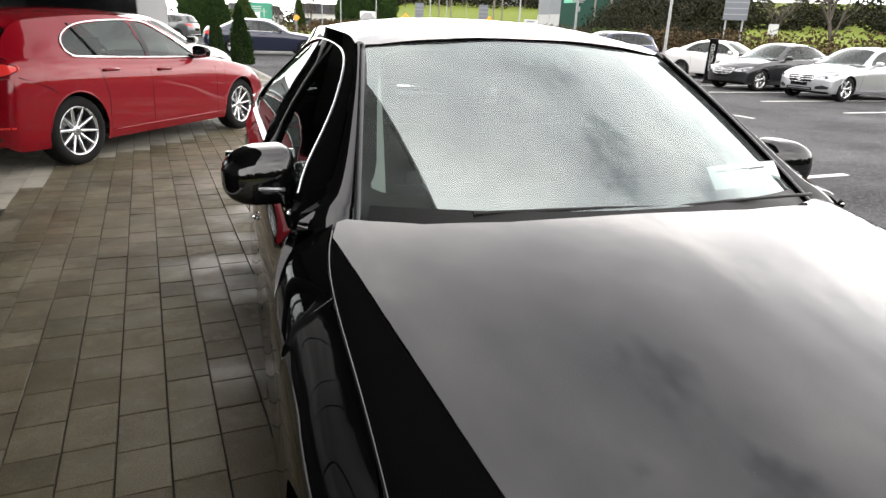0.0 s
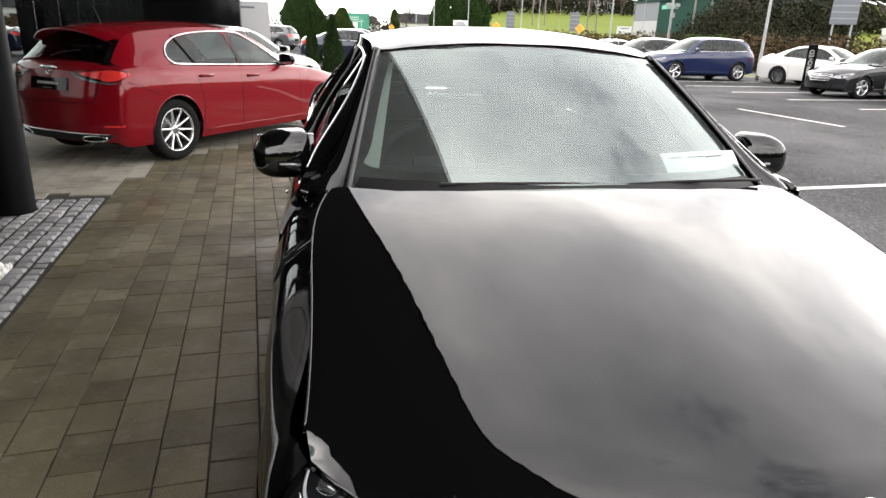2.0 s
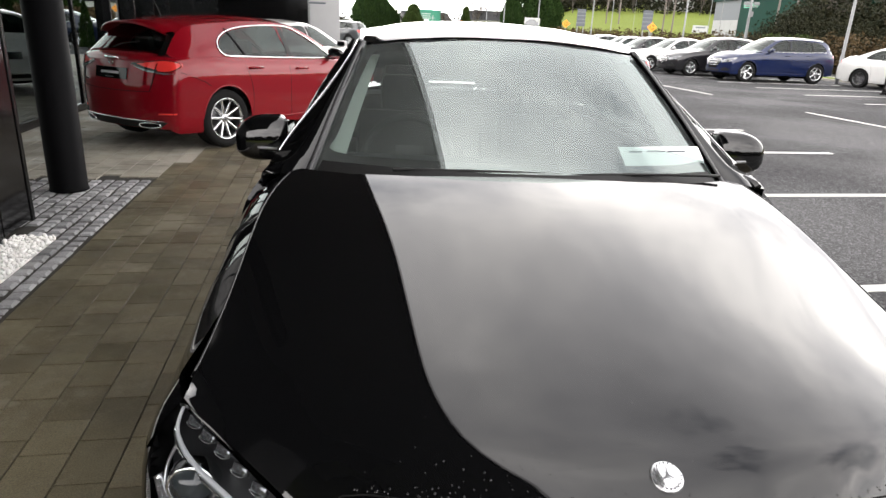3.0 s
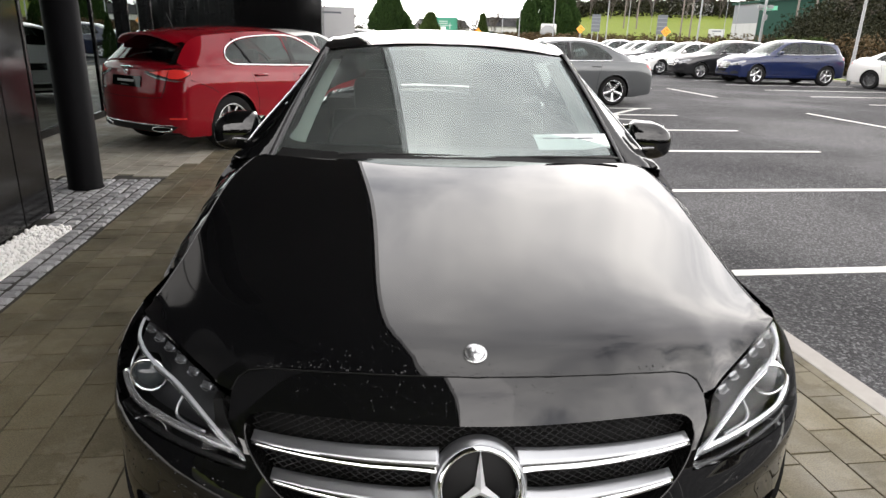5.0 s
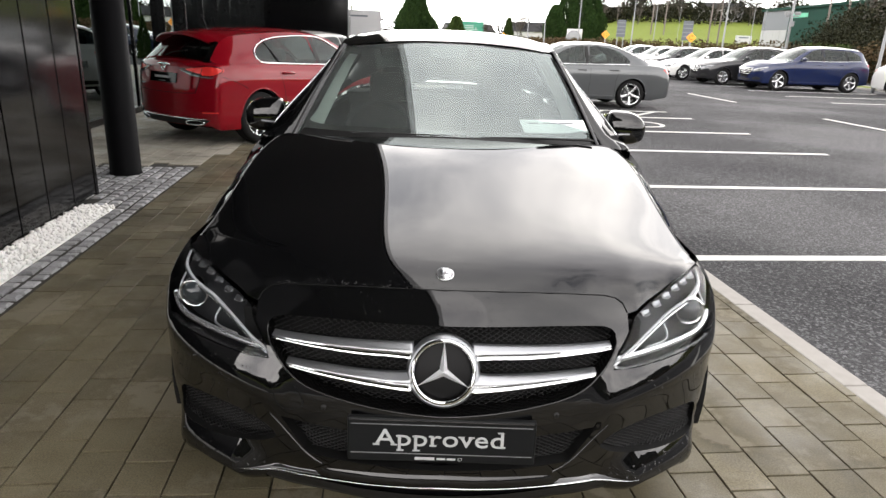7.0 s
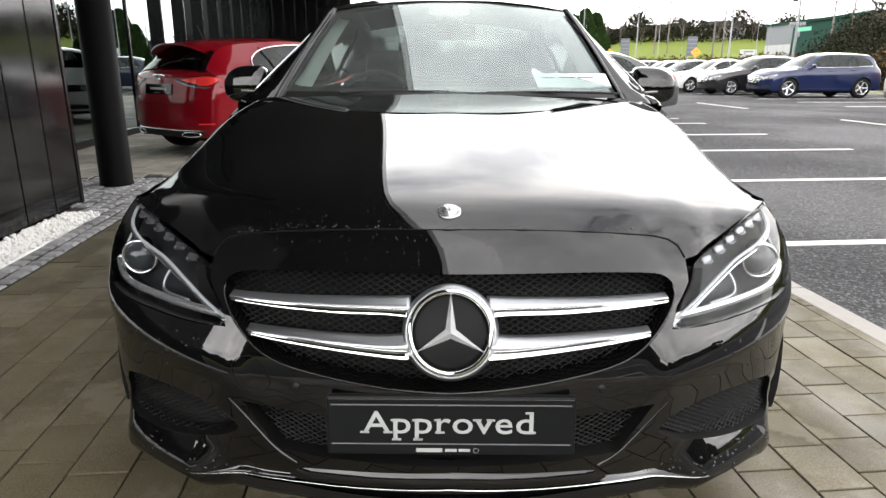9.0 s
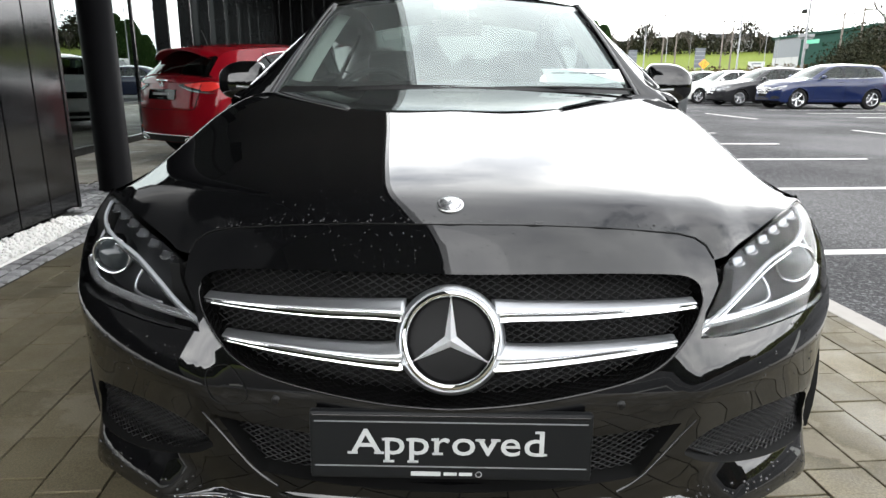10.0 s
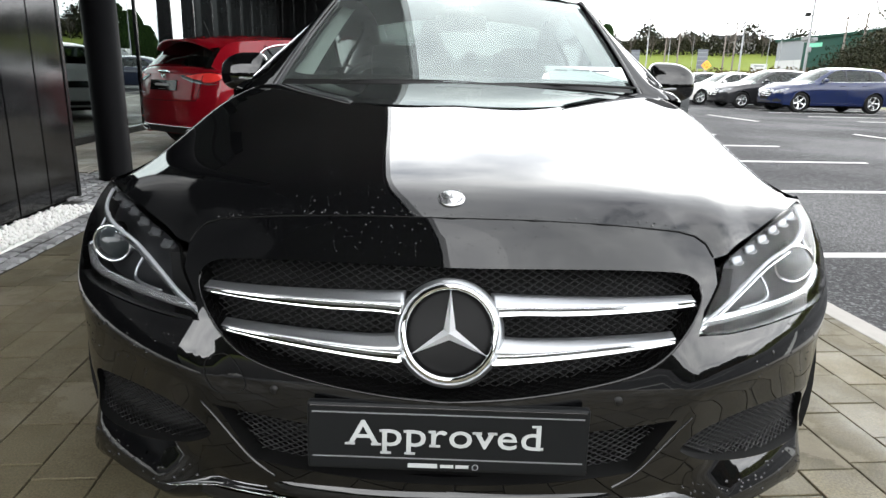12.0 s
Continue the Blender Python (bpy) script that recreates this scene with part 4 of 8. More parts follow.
    for z in (0.545, 0.605):
        bm = bmesh.new()
        tube(bm, [front(w * x, k * z, 0.010) for x in np.linspace(-0.38, 0.38, 13)], 0.011, 6)
        part("grille_bar", bm, CHROME, gril)
    bm = bmesh.new()
    tube(bm, [front(w * p[0], k * p[1], 0.006) for p in resample(gr, 0.06)], 0.008, 5, True)
    part("grille_frame", bm, CHROME, gril)
    bm = bmesh.new()
    c = front(0, k * 0.572, 0.012)
    lathe(bm, [(0.060, -0.004), (0.070, -0.010), (0.080, 0.0)], 24, "y", tuple(c))
    for a in (90, 210, 330):
        tube(bm, [c + Vector((0, -0.005, 0)), c + Vector((0.066 * math.cos(radians(a)), -0.005, 0.066 * math.sin(radians(a))))], 0.009, 5, False, 0.003)
    part("badge", bm, CHROME, gril)
    plaque("lower_intake", [(w * a, k * b) for a, b in ((-0.40, 0.26), (0.40, 0.26), (0.38, 0.34), (-0.38, 0.34))], lambda x, z: front(x, z, 0.003), PLASTIC)
    plaque("number_plate", [(a, k * b) for a, b in ((-0.25, 0.375), (0.25, 0.375), (0.25, 0.475), (-0.25, 0.475))], lambda x, z: front(x, z, 0.016), GLOSS_BLACK, 0.1, 0.015, (0, 1, 0), "dark front plate")
    bm = bmesh.new()
    gap = [(-0.80, 0.62), (-0.72, 0.42), (-0.60, 0.30), (-0.45, 0.22), (0, 0.17), (0.45, 0.22), (0.60, 0.30), (0.72, 0.42), (0.80, 0.62)]
    tube(bm, [cast((w * a, b + 0.05, 3), (0, 0, -1), -0.001) for a, b in smooth_loop(gap, 4, False)], 0.004, 5)
    part("bonnet_gap", bm, MATT_BLACK, car)
    # tail: lamps, plate, lower trim
    if not detail:
        kt = sh.belt(sh.L) / 0.90
        for sgn in (1, -1):
            lamp = [(0.42, 0.80), (0.62, 0.77), (0.76, 0.79), (0.80, 0.86), (0.74, 0.91), (0.56, 0.89)]
            plaque("tail_light", [(sgn * w * p[0], kt * p[1]) for p in smooth_loop(lamp, 3)], lambda x, z: rear(x, z, 0.004), RED_LENS, 0.05, 0.012, (0, -1, 0), "red tail light")
        plaque("rear_plate", [(-0.26, 0.56 * kt), (0.26, 0.56 * kt), (0.26, 0.67 * kt), (-0.26, 0.67 * kt)], lambda x, z: rear(x, z, 0.012), GLOSS_BLACK, 0.1, 0.012, (0, -1, 0), "dark rear plate")
        plaque("diffuser", [(-0.60, 0.29), (0.60, 0.29), (0.62, 0.36), (-0.62, 0.36)], lambda x, z: rear(x, z, 0.004), PLASTIC, 0.1, 0.012, (0, -1, 0))
        bm = bmesh.new()
        tube(bm, [rear(x, 0.375, 0.006) for x in np.linspace(-0.66, 0.66, 15)], 0.008, 5)
        part("bumper_strip", bm, CHROME, car)
    add_wheels(car, sh.W, *sh.wheels, sh.R, rim, metal, spokes, style)
    return car, rear, flank, plaque


def scaled(pts, ky, kz):
    return [(y * ky, z * kz) for y, z in pts]


def sedan(L=4.69, W=1.81, H=1.44):
    k, h, w = L / 4.69, H / 1.44, W / 1.81
    sc = lambda pts: scaled(pts, k, h)
    win = [sc([(1.72, 0.962), (2.2, 0.968), (2.56, 0.975), (2.57, 1.2), (2.54, 1.338), (2.40, 1.330), (2.18, 1.270), (1.95, 1.145)]),
           sc([(2.66, 0.977), (3.1, 0.986), (3.44, 0.996), (3.58, 1.03), (3.47, 1.165), (3.28, 1.272), (3.0, 1.330), (2.70, 1.345), (2.66, 1.2)])]
    return Shell(L, W, (0.80 * k, 3.64 * k), 0.325, sc([(0, 0.66), (0.3, 0.735), (0.8, 0.83), (1.5, 0.915), (2.6, 0.945), (3.7, 0.965), (4.3, 0.95), (4.69, 0.90)]),
                 sc([(0, 0.70), (0.25, 0.80), (0.7, 0.89), (1.4, 0.965), (2.5, 1.0), (3.9, 1.055), (4.4, 1.07), (4.62, 1.04), (4.69, 0.98)]),
                 sc([(1.30, 0.955), (1.6, 1.125), (1.95, 1.31), (2.15, 1.392), (2.4, 1.428), (2.7, 1.442), (3.05, 1.430), (3.35, 1.385), (3.7, 1.255), (4.12, 1.06)]),
                 sc([(1.50, 0.955), (1.75, 1.105), (1.95, 1.222), (2.15, 1.320), (2.45, 1.370), (2.75, 1.384), (3.05, 1.372), (3.35, 1.325), (3.7, 1.195), (4.12, 1.0)]),
                 [(y * k, x * w) for y, x in ((1.50, 0.745), (1.75, 0.675), (2.15, 0.575), (2.5, 0.582), (2.9, 0.585), (3.3, 0.572), (3.7, 0.585), (4.12, 0.66))], 2.12 * k, 3.33 * k, win, "sedan")


def hatch(L=4.42, W=1.80, H=1.44):
    k, h, w = L / 4.42, H / 1.44, W / 1.80
    sc = lambda pts: scaled(pts, k, h)
    win = [sc([(1.70, 0.968), (2.1, 0.975), (2.46, 0.985), (2.47, 1.2), (2.43, 1.322), (2.32, 1.312), (2.16, 1.255), (1.92, 1.125)]),
           sc([(2.56, 0.987), (3.0, 0.998), (3.36, 1.008), (3.53, 1.025), (3.59, 1.08), (3.52, 1.175), (3.33, 1.262), (3.05, 1.308), (2.60, 1.328), (2.56, 1.2)])]
    return Shell(L, W, (0.88 * k, 3.61 * k), 0.325, sc([(0, 0.66), (0.3, 0.735), (0.8, 0.84), (1.4, 0.92), (2.4, 0.957), (3.4, 0.992), (4.0, 1.0), (4.42, 0.975)]),
                 sc([(0, 0.70), (0.25, 0.80), (0.7, 0.90), (1.3, 0.975), (2.4, 1.0), (3.6, 1.03), (4.2, 1.03), (4.36, 1.02), (4.42, 0.99)]),
                 sc([(1.28, 0.955), (1.58, 1.125), (1.92, 1.30), (2.15, 1.385), (2.42, 1.425), (2.8, 1.438), (3.3, 1.422), (3.7, 1.392), (3.98, 1.352), (4.08, 1.31), (4.20, 1.19), (4.36, 1.015)]),
                 sc([(1.48, 0.958), (1.74, 1.115), (1.93, 1.222), (2.16, 1.318), (2.42, 1.364), (2.8, 1.382), (3.2, 1.368), (3.6, 1.335), (3.88, 1.290), (4.05, 1.215), (4.18, 1.12), (4.34, 1.005)]),
                 [(y * k, x * w) for y, x in ((1.48, 0.742), (1.78, 0.655), (2.15, 0.578), (2.6, 0.578), (3.2, 0.572), (3.7, 0.555), (4.0, 0.555), (4.34, 0.64))], 2.12 * k, 4.03 * k, win, "hatch", 0.20, 0.0, 0.36, 0.27, 0.05)


def suv(L=4.66, W=1.89, H=1.64):
    k, h, w = L / 4.66, H / 1.64, W / 1.89
    sc = lambda pts: scaled(pts, k, h)
    win = [sc([(1.60, 1.10), (2.1, 1.108), (2.50, 1.115), (2.51, 1.35), (2.48, 1.518), (2.3, 1.510), (2.12, 1.445), (1.85, 1.285)]), sc([(2.60, 1.117), (3.05, 1.122), (3.44, 1.13), (3.47, 1.3), (3.42, 1.50), (3.0, 1.520), (2.63, 1.522), (2.60, 1.3)]), sc([(3.54, 1.135), (3.95, 1.16), (4.10, 1.21), (4.0, 1.36), (3.8, 1.46), (3.54, 1.495), (3.53, 1.3)])]
    return Shell(L, W, (0.86 * k, 3.73 * k), 0.36, sc([(0, 0.78), (0.3, 0.90), (0.8, 0.99), (1.4, 1.06), (2.4, 1.085), (3.5, 1.115), (4.3, 1.11), (4.66, 1.04)]),
                 sc([(0, 0.84), (0.25, 0.97), (0.7, 1.06), (1.3, 1.11), (2.4, 1.12), (3.6, 1.13), (4.5, 1.13), (4.66, 1.07)]),
                 sc([(1.18, 1.09), (1.45, 1.26), (1.8, 1.46), (2.05, 1.565), (2.4, 1.615), (2.9, 1.635), (3.5, 1.625), (4.0, 1.60), (4.25, 1.555), (4.36, 1.46), (4.47, 1.30), (4.58, 1.12)]),
                 sc([(1.38, 1.09), (1.6, 1.23), (1.85, 1.375), (2.1, 1.485), (2.4, 1.545), (2.9, 1.568), (3.5, 1.560), (4.0, 1.525), (4.22, 1.46), (4.36, 1.35), (4.46, 1.24), (4.56, 1.115)]),
                 [(y * k, x * w) for y, x in ((1.38, 0.775), (1.7, 0.70), (2.1, 0.63), (2.6, 0.635), (3.2, 0.63), (3.8, 0.615), (4.2, 0.605), (4.56, 0.70))], 2.02 * k, 4.28 * k, win, "suv", 0.26, 0.06, 0.34, 0.22, 0.05)


def park(name, label, category, sh, coat, s, f, heading, group="parked cars", **more):
    """heading: degrees that the nose points, clockwise from site-ahead; s, f: the middle of the car."""
    m = SITE @ pose(s, f, more.pop("z", -0.03), 0, 0, 180 - heading) @ pose(0, -sh.L / 2, 0)
    return build_car(name, label, category, m, group, sh, coat, **more)[0]


LEFT = -90          # noses towards the kerb and the building
park("suv", "dark blue metallic SUV parked in a bay", "car", suv(), BLUE_PAINT, 16.3, 22.8, LEFT, rim=0.24, spokes=5, style="wide")
park("hatchback", "black compact hatchback parked in a bay", "car", hatch(4.36, 1.79, 1.55), DARK_PAINT, 15.4, 25.4, LEFT)
park("saloon_car", "white saloon parked in a bay beside a black hatchback", "car", sedan(4.66, 1.80, 1.44), WHITE_PAINT, 15.2, 28.1, LEFT)
park("saloon_car", "dark saloon parked in a bay", "car", sedan(4.5, 1.78, 1.43), DARK_PAINT, 15.2, 31.0, LEFT)
park("saloon_car", "white saloon parked far down the row", "car", sedan(4.5, 1.78, 1.42), WHITE_PAINT, 15.2, 33.5, LEFT)
park("saloon_car", "pale grey saloon parked at the row's end", "car", sedan(4.7, 1.82, 1.45), SILVER_PAINT, 15.2, 37.0, LEFT)
park("saloon_car", "white saloon parked at a slant by the verge", "car", sedan(4.92, 1.85, 1.46), WHITE_PAINT, 19.8, 19.7, 163, spokes=10, style="thin", metal=DARK_ALLOY)
park("saloon_car", "black saloon parked in a bay by a banner", "car", sedan(4.58, 1.77, 1.45), DARK_PAINT, 17.8, 15.75, LEFT)
park("saloon_car", "silver saloon with black grille parked in a bay", "car", sedan(4.69, 1.81, 1.44), SILVER_PAINT, 17.9, 13.0, LEFT)
park("saloon_car", "grey metallic saloon parked nose to the paving", "car", sedan(4.92, 1.85, 1.46), GREY_PAINT, 4.45, 14.35, LEFT, rim=0.235, spokes=5, style="wide")
park("saloon_car", "navy blue saloon with chrome window trim", "car", sedan(5.1, 1.9, 1.48), NAVY_PAINT, 3.9, 30.9, 90)
park("suv", "dark grey SUV seen from behind", "car", suv(4.4, 1.84, 1.6), GREY_PAINT, 0.3, 47, -60)

# ---- the black saloon ----
# One skin runs round the car: a plan line, leaning back over the nose and drawn in towards sill and shoulder.
PLAN = [(0, 0), (0.15, 0.010), (0.31, 0.045), (0.44, 0.090), (0.55, 0.145), (0.65, 0.208), (0.73, 0.270), (0.80, 0.338), (0.85, 0.405), (0.882, 0.48), (0.894, 0.57), (0.899, 0.70), (0.902, 0.85),
        (0.903, 1.10), (0.905, 1.6), (0.905, 2.6), (0.903, 3.3), (0.893, 3.9), (0.868, 4.25), (0.81, 4.48), (0.70, 4.61), (0.5, 4.67), (0.25, 4.688), (0, 4.69)]
along = [0.0]
for (a, b), (c, d) in zip(PLAN, PLAN[1:]):
    along.append(along[-1] + math.hypot(c - a, d - b))
U_END = along[-1]
mirror_u = [-u for u in along[:0:-1]] + along
plan_x = spline(mirror_u, [-p[0] for p in PLAN[:0:-1]] + [p[0] for p in PLAN])
plan_y = spline(mirror_u, [p[1] for p in PLAN[:0:-1]] + [p[1] for p in PLAN])
lean_z = spline([0.15, 0.22, 0.30, 0.40, 0.48, 0.54, 0.60, 0.66, 0.70, 0.735, 0.766, 0.80], [0.05, 0.02, 0.004, 0, 0.004, 0.018, 0.042, 0.078, 0.105, 0.130, 0.158, 0.20])
lean_x = spline([0, 0.2, 0.35, 0.5, 0.62, 0.72, 0.80, 0.87, 0.92], [1, 1.0, 1.05, 1.15, 1.1, 0.85, 0.6, 0.3, 0.0])
# bonnet
hood_mid = spline([0.10, 0.156, 0.207, 0.30, 0.5, 0.8, 1.1, 1.38, 1.6], [0.737, 0.768, 0.7925, 0.8180, 0.8530, 0.9010, 0.9500, 0.9880, 1.0130])
# the bonnet's front edge: across, along, up
NOSE = [(0, 0.156, 0.764), (0.152, 0.166, 0.762), (0.29, 0.196, 0.7525), (0.39, 0.228, 0.740), (0.452, 0.250, 0.729), (0.49, 0.258, 0.717), (0.522, 0.252, 0.690), (0.552, 0.254, 0.679), (0.625, 0.322, 0.708), (0.70, 0.387, 0.736), (0.757, 0.446, 0.752), (0.80, 0.52, 0.762), (0.9, 0.66, 0.79)]
nose_line = linear([p[0] for p in NOSE], [p[1] for p in NOSE])


def ease(t):
    t = min(1.0, max(0.0, t))
    return t * t * (3 - 2 * t)


def hood_base(a, y):
    line = nose_line(a)
    yy = y - (min(line, 0.26) - 0.156) * math.exp(-max(0.0, y - line) / 0.08) * ease((0.64 - a) / 0.18)
    return hood_mid(yy) - 0.0976 * (a / 0.79) ** (1.55 + 0.6 * (1 - ease((y - 0.25) / 0.9))) * (1 - 0.74 * ease((y - 0.25) / 1.55)) - 0.022 * (a / 0.79) ** 6


nose_fall = linear([p[0] for p in NOSE], [hood_base(p[0], p[1]) - p[2] for p in NOSE])
shut_x = spline([0.45, 0.51, 0.7, 1.0, 1.2, 1.33, 1.42, 1.50, 1.56], [0.80, 0.796, 0.787, 0.786, 0.787, 0.778, 0.762, 0.738, 0.715])


def hood_z(x, y):
    a = min(abs(x), 0.9)
    soft = 0.012
    line = sum(nose_line(max(0.0, a + d)) for d in (-soft, 0, soft)) / 3
    fall = sum(nose_fall(max(0.0, a + d)) for d in (-soft, 0, soft)) / 3
    z = hood_base(a, y) - fall * math.exp(-max(-0.02, y - line) / 0.05)
    # the two bonnet creases, wider apart towards the screen, with a shallow hollow outside each
    c = 0.475 + 0.125 * (y - 0.3)
    t = (a - c) / 0.06
    fade = min(1.0, max(0.0, (y - 0.22) / 0.35)) * min(1.0, max(0.0, (1.42 - y) / 0.3))
    if t > 0:
        z -= 0.0006 * fade * t * t * math.exp(2 - 2 * t)
    return z


def hood_normal(x, y):
    e = 0.02
    return Vector(((hood_z(x - e, y) - hood_z(x + e, y)) / (2 * e), (hood_z(x, y - e) - hood_z(x, y + e)) / (2 * e), 1.0)).normalized()


def skin(u, z):
    x, y = plan_x(u), plan_y(u)
    a = abs(x)
    ledge = ease((abs(u) - 0.46) / 0.14) * ease((1.0 - abs(u)) / 0.16)
    low = 0.05 * max(0.0, (0.34 - z) / 0.16) ** 2 * (1 - 0.8 * ledge)
    if y < 2.0:
        f = ease((y - 0.5) / 0.5)
        top = 0.075 * max(0.0, (z - 0.58) / 0.17) ** 2 * (1 - f)
        if f > 0 and y < 1.6:
            sx = shut_x(min(max(y, 0.45), 1.56))
            zt = hood_z(sx, y)
            t = max(0.0, (z - 0.55) / (zt - 0.55))
            pull = (1 - sx / max(a, 0.3)) * min(t, 1.15) ** (4.6 + 2.0 * ease((y - 1.0) / 0.5))
            top += f * pull
        else:
            top += f * (0.03 * max(0.0, (z - 0.62) / 0.3) ** 2 + 0.065 * max(0.0, (z - 0.84) / 0.12) ** 2)
    else:
        top = 0.03 * max(0.0, (z - 0.62) / 0.3) ** 2 + 0.065 * max(0.0, (z - 0.84) / 0.12) ** 2
    # a hollow along the doors under the shoulder, and a crease over the sill
    if 1.0 < y < 4.2:
        k = ease((y - 1.0) / 0.5) * ease((4.2 - y) / 0.5)
        top += k * (0.012 * math.exp(-((z - 0.56) / 0.10) ** 2) - 0.008 * math.exp(-((z - 0.775) / 0.025) ** 2))
    # folds of the bumper: one under the headlight, one along the lower lip
    if y < 1.0:
        v = abs(u)
        zc = 0.468 + 0.075 * min(1.0, max(0.0, (v - 0.45) / 0.5))
        k = math.exp(-(((z - zc) / (0.052 if z > zc else 0.06)) ** 2))
        push = 0.011 * k * ease((v - 0.405) / 0.075) * ease((1.06 - v) / 0.12)
        # the ledge under the side intake, facing up
        k2 = ease((0.30 - z) / 0.115) * ease((z - 0.145) / 0.04)
        push += (0.039 * k2 - 0.008 * math.exp(-(((z - 0.30) / 0.03) ** 2))) * ledge
        if push:
            tx, ty = plan_x(u + 0.01) - plan_x(u - 0.01), plan_y(u + 0.01) - plan_y(u - 0.01)
            n = math.hypot(tx, ty)
            x += push * ty / n
            y -= push * tx / n
    lean = lean_z(min(max(z, 0.12), 0.8)) * lean_x(min(a, 0.92)) * (1 - 0.8 * ledge * ease((0.32 - z) / 0.06)) if y < 1.2 else 0.0
    back = -0.10 * max(0.0, (z - 0.75) / 0.3) ** 2 if y > 4.0 else 0.0
    return Vector((x * (1 - low - top), y + lean + back, z))


def door_skin(u, z):
    """The plain side behind the wing, without the shoulder that meets the bonnet."""
    x, y = plan_x(u), plan_y(u)
    low = 0.05 * max(0.0, (0.34 - z) / 0.16) ** 2
    top = 0.03 * max(0.0, (z - 0.62) / 0.3) ** 2 + 0.065 * max(0.0, (z - 0.84) / 0.12) ** 2
    k = ease((y - 1.0) / 0.5) * ease((4.2 - y) / 0.5)
    top += k * (0.012 * math.exp(-((z - 0.56) / 0.10) ** 2) - 0.008 * math.exp(-((z - 0.775) / 0.025) ** 2))
    return Vector((x * (1 - low - top), y, z))


def skin_normal(u, z, e=0.008):
    return (skin(u + e, z) - skin(u - e, z)).cross(skin(u, z + e) - skin(u, z - e)).normalized()


def at_skin(u, z, out=0.0):
    p = skin(u, z)
    if not out:
        return p
    a, b = skin(u + 0.004, z) - skin(u - 0.004, z), skin(u, z + 0.004) - skin(u, z - 0.004)
    n = a.cross(b).normalized()
    return p + n * out


HERO = thing("black_saloon", "glossy black saloon parked on brown block paving", "car")
AX0, AX1, RW, ARCH = 0.805, 3.645, 0.322, 0.372


def u_at_y(y):
    lo, hi = 0.05, U_END - 0.6
    for _ in range(40):
        mid = (lo + hi) / 2
        lo, hi = (mid, hi) if plan_y(mid) < y else (lo, mid)
    return lo


def arch_pts(yc, a0, a1, n=22):
    return [(u_at_y(yc + ARCH * math.cos(radians(a))), RW + ARCH * math.sin(radians(a))) for a in np.linspace(a0, a1, n)]


# outlines on the skin (u along, z up), right-hand half
HL = [(0.985, 0.752), (1.003, 0.70), (0.992, 0.64), (0.955, 0.592), (0.88, 0.567), (0.77, 0.560), (0.65, 0.556), (0.56, 0.556), (0.484, 0.563), (0.503, 0.598), (0.551, 0.637), (0.589, 0.674), (0.693, 0.704), (0.80, 0.732), (0.90, 0.748)]
GR = [(0, 0.688), (0.10, 0.6878), (0.2, 0.686), (0.32, 0.680), (0.44, 0.668), (0.482, 0.657), (0.498, 0.639), (0.490, 0.611), (0.451, 0.568), (0.397, 0.528), (0.335, 0.507), (0.245, 0.494), (0.137, 0.483), (0.06, 0.4775), (0, 0.475)]
SIDE_IN = [(0.462, 0.352), (0.470, 0.332), (0.555, 0.292), (0.69, 0.268), (0.83, 0.259), (0.895, 0.266), (0.912, 0.29), (0.90, 0.33), (0.858, 0.363), (0.735, 0.385), (0.615, 0.391), (0.508, 0.378)]
SIDE_IN = [tuple(p) for p in smooth_loop(SIDE_IN, 4)]
MID_IN = [(-0.44, 0.412), (0.44, 0.412), (0.36, 0.314), (-0.36, 0.314)]
HOOD_U = [(0, 0.764), (0.166, 0.762), (0.31, 0.7525), (0.42, 0.740), (0.49, 0.730), (0.53, 0.719), (0.550, 0.704), (0.556, 0.682)]
hl_loop = [tuple(p) for p in smooth_loop(HL, 5)]
gr_half = smooth_loop(GR, 5, False)
gr_loop = [tuple(p) for p in gr_half] + [(-p[0], p[1]) for p in gr_half[::-1]][1:-1]
flip = lambda loop: [(-a, b) for a, b in loop][::-1]

# front bumper with its openings, and the panel over the grille
half = [(0.0, 0.205), (0.30, 0.195), (0.50, 0.172), (0.66, 0.158), (0.78, 0.162), (0.86, 0.195), (0.93, 0.232), (1.0, 0.25)]
half += arch_pts(AX0, 188, 128, 16)
u_join = half[-1][0]
half += [(u_join, 0.650), (1.03, 0.650), (1.008, 0.665), (0.998, 0.632), (0.958, 0.589), (0.88, 0.564), (0.77, 0.557), (0.65, 0.553), (0.56, 0.553), (0.480, 0.560), (0.496, 0.600), (0.544, 0.640), (0.556, 0.682)]
half += HOOD_U[::-1][1:]
outer = [tuple(p) for p in half] + [(-a, b) for a, b in half[::-1]][1:-1]
bumper = part("bumper", patch(outer, [gr_loop, MID_IN, SIDE_IN, flip(SIDE_IN)], 0.028, lambda a, b: at_skin(a, b), 0.02, None, 0.014, False, skin_normal), BLACK_PAINT, HERO, "glossy black front bumper", angle=50)

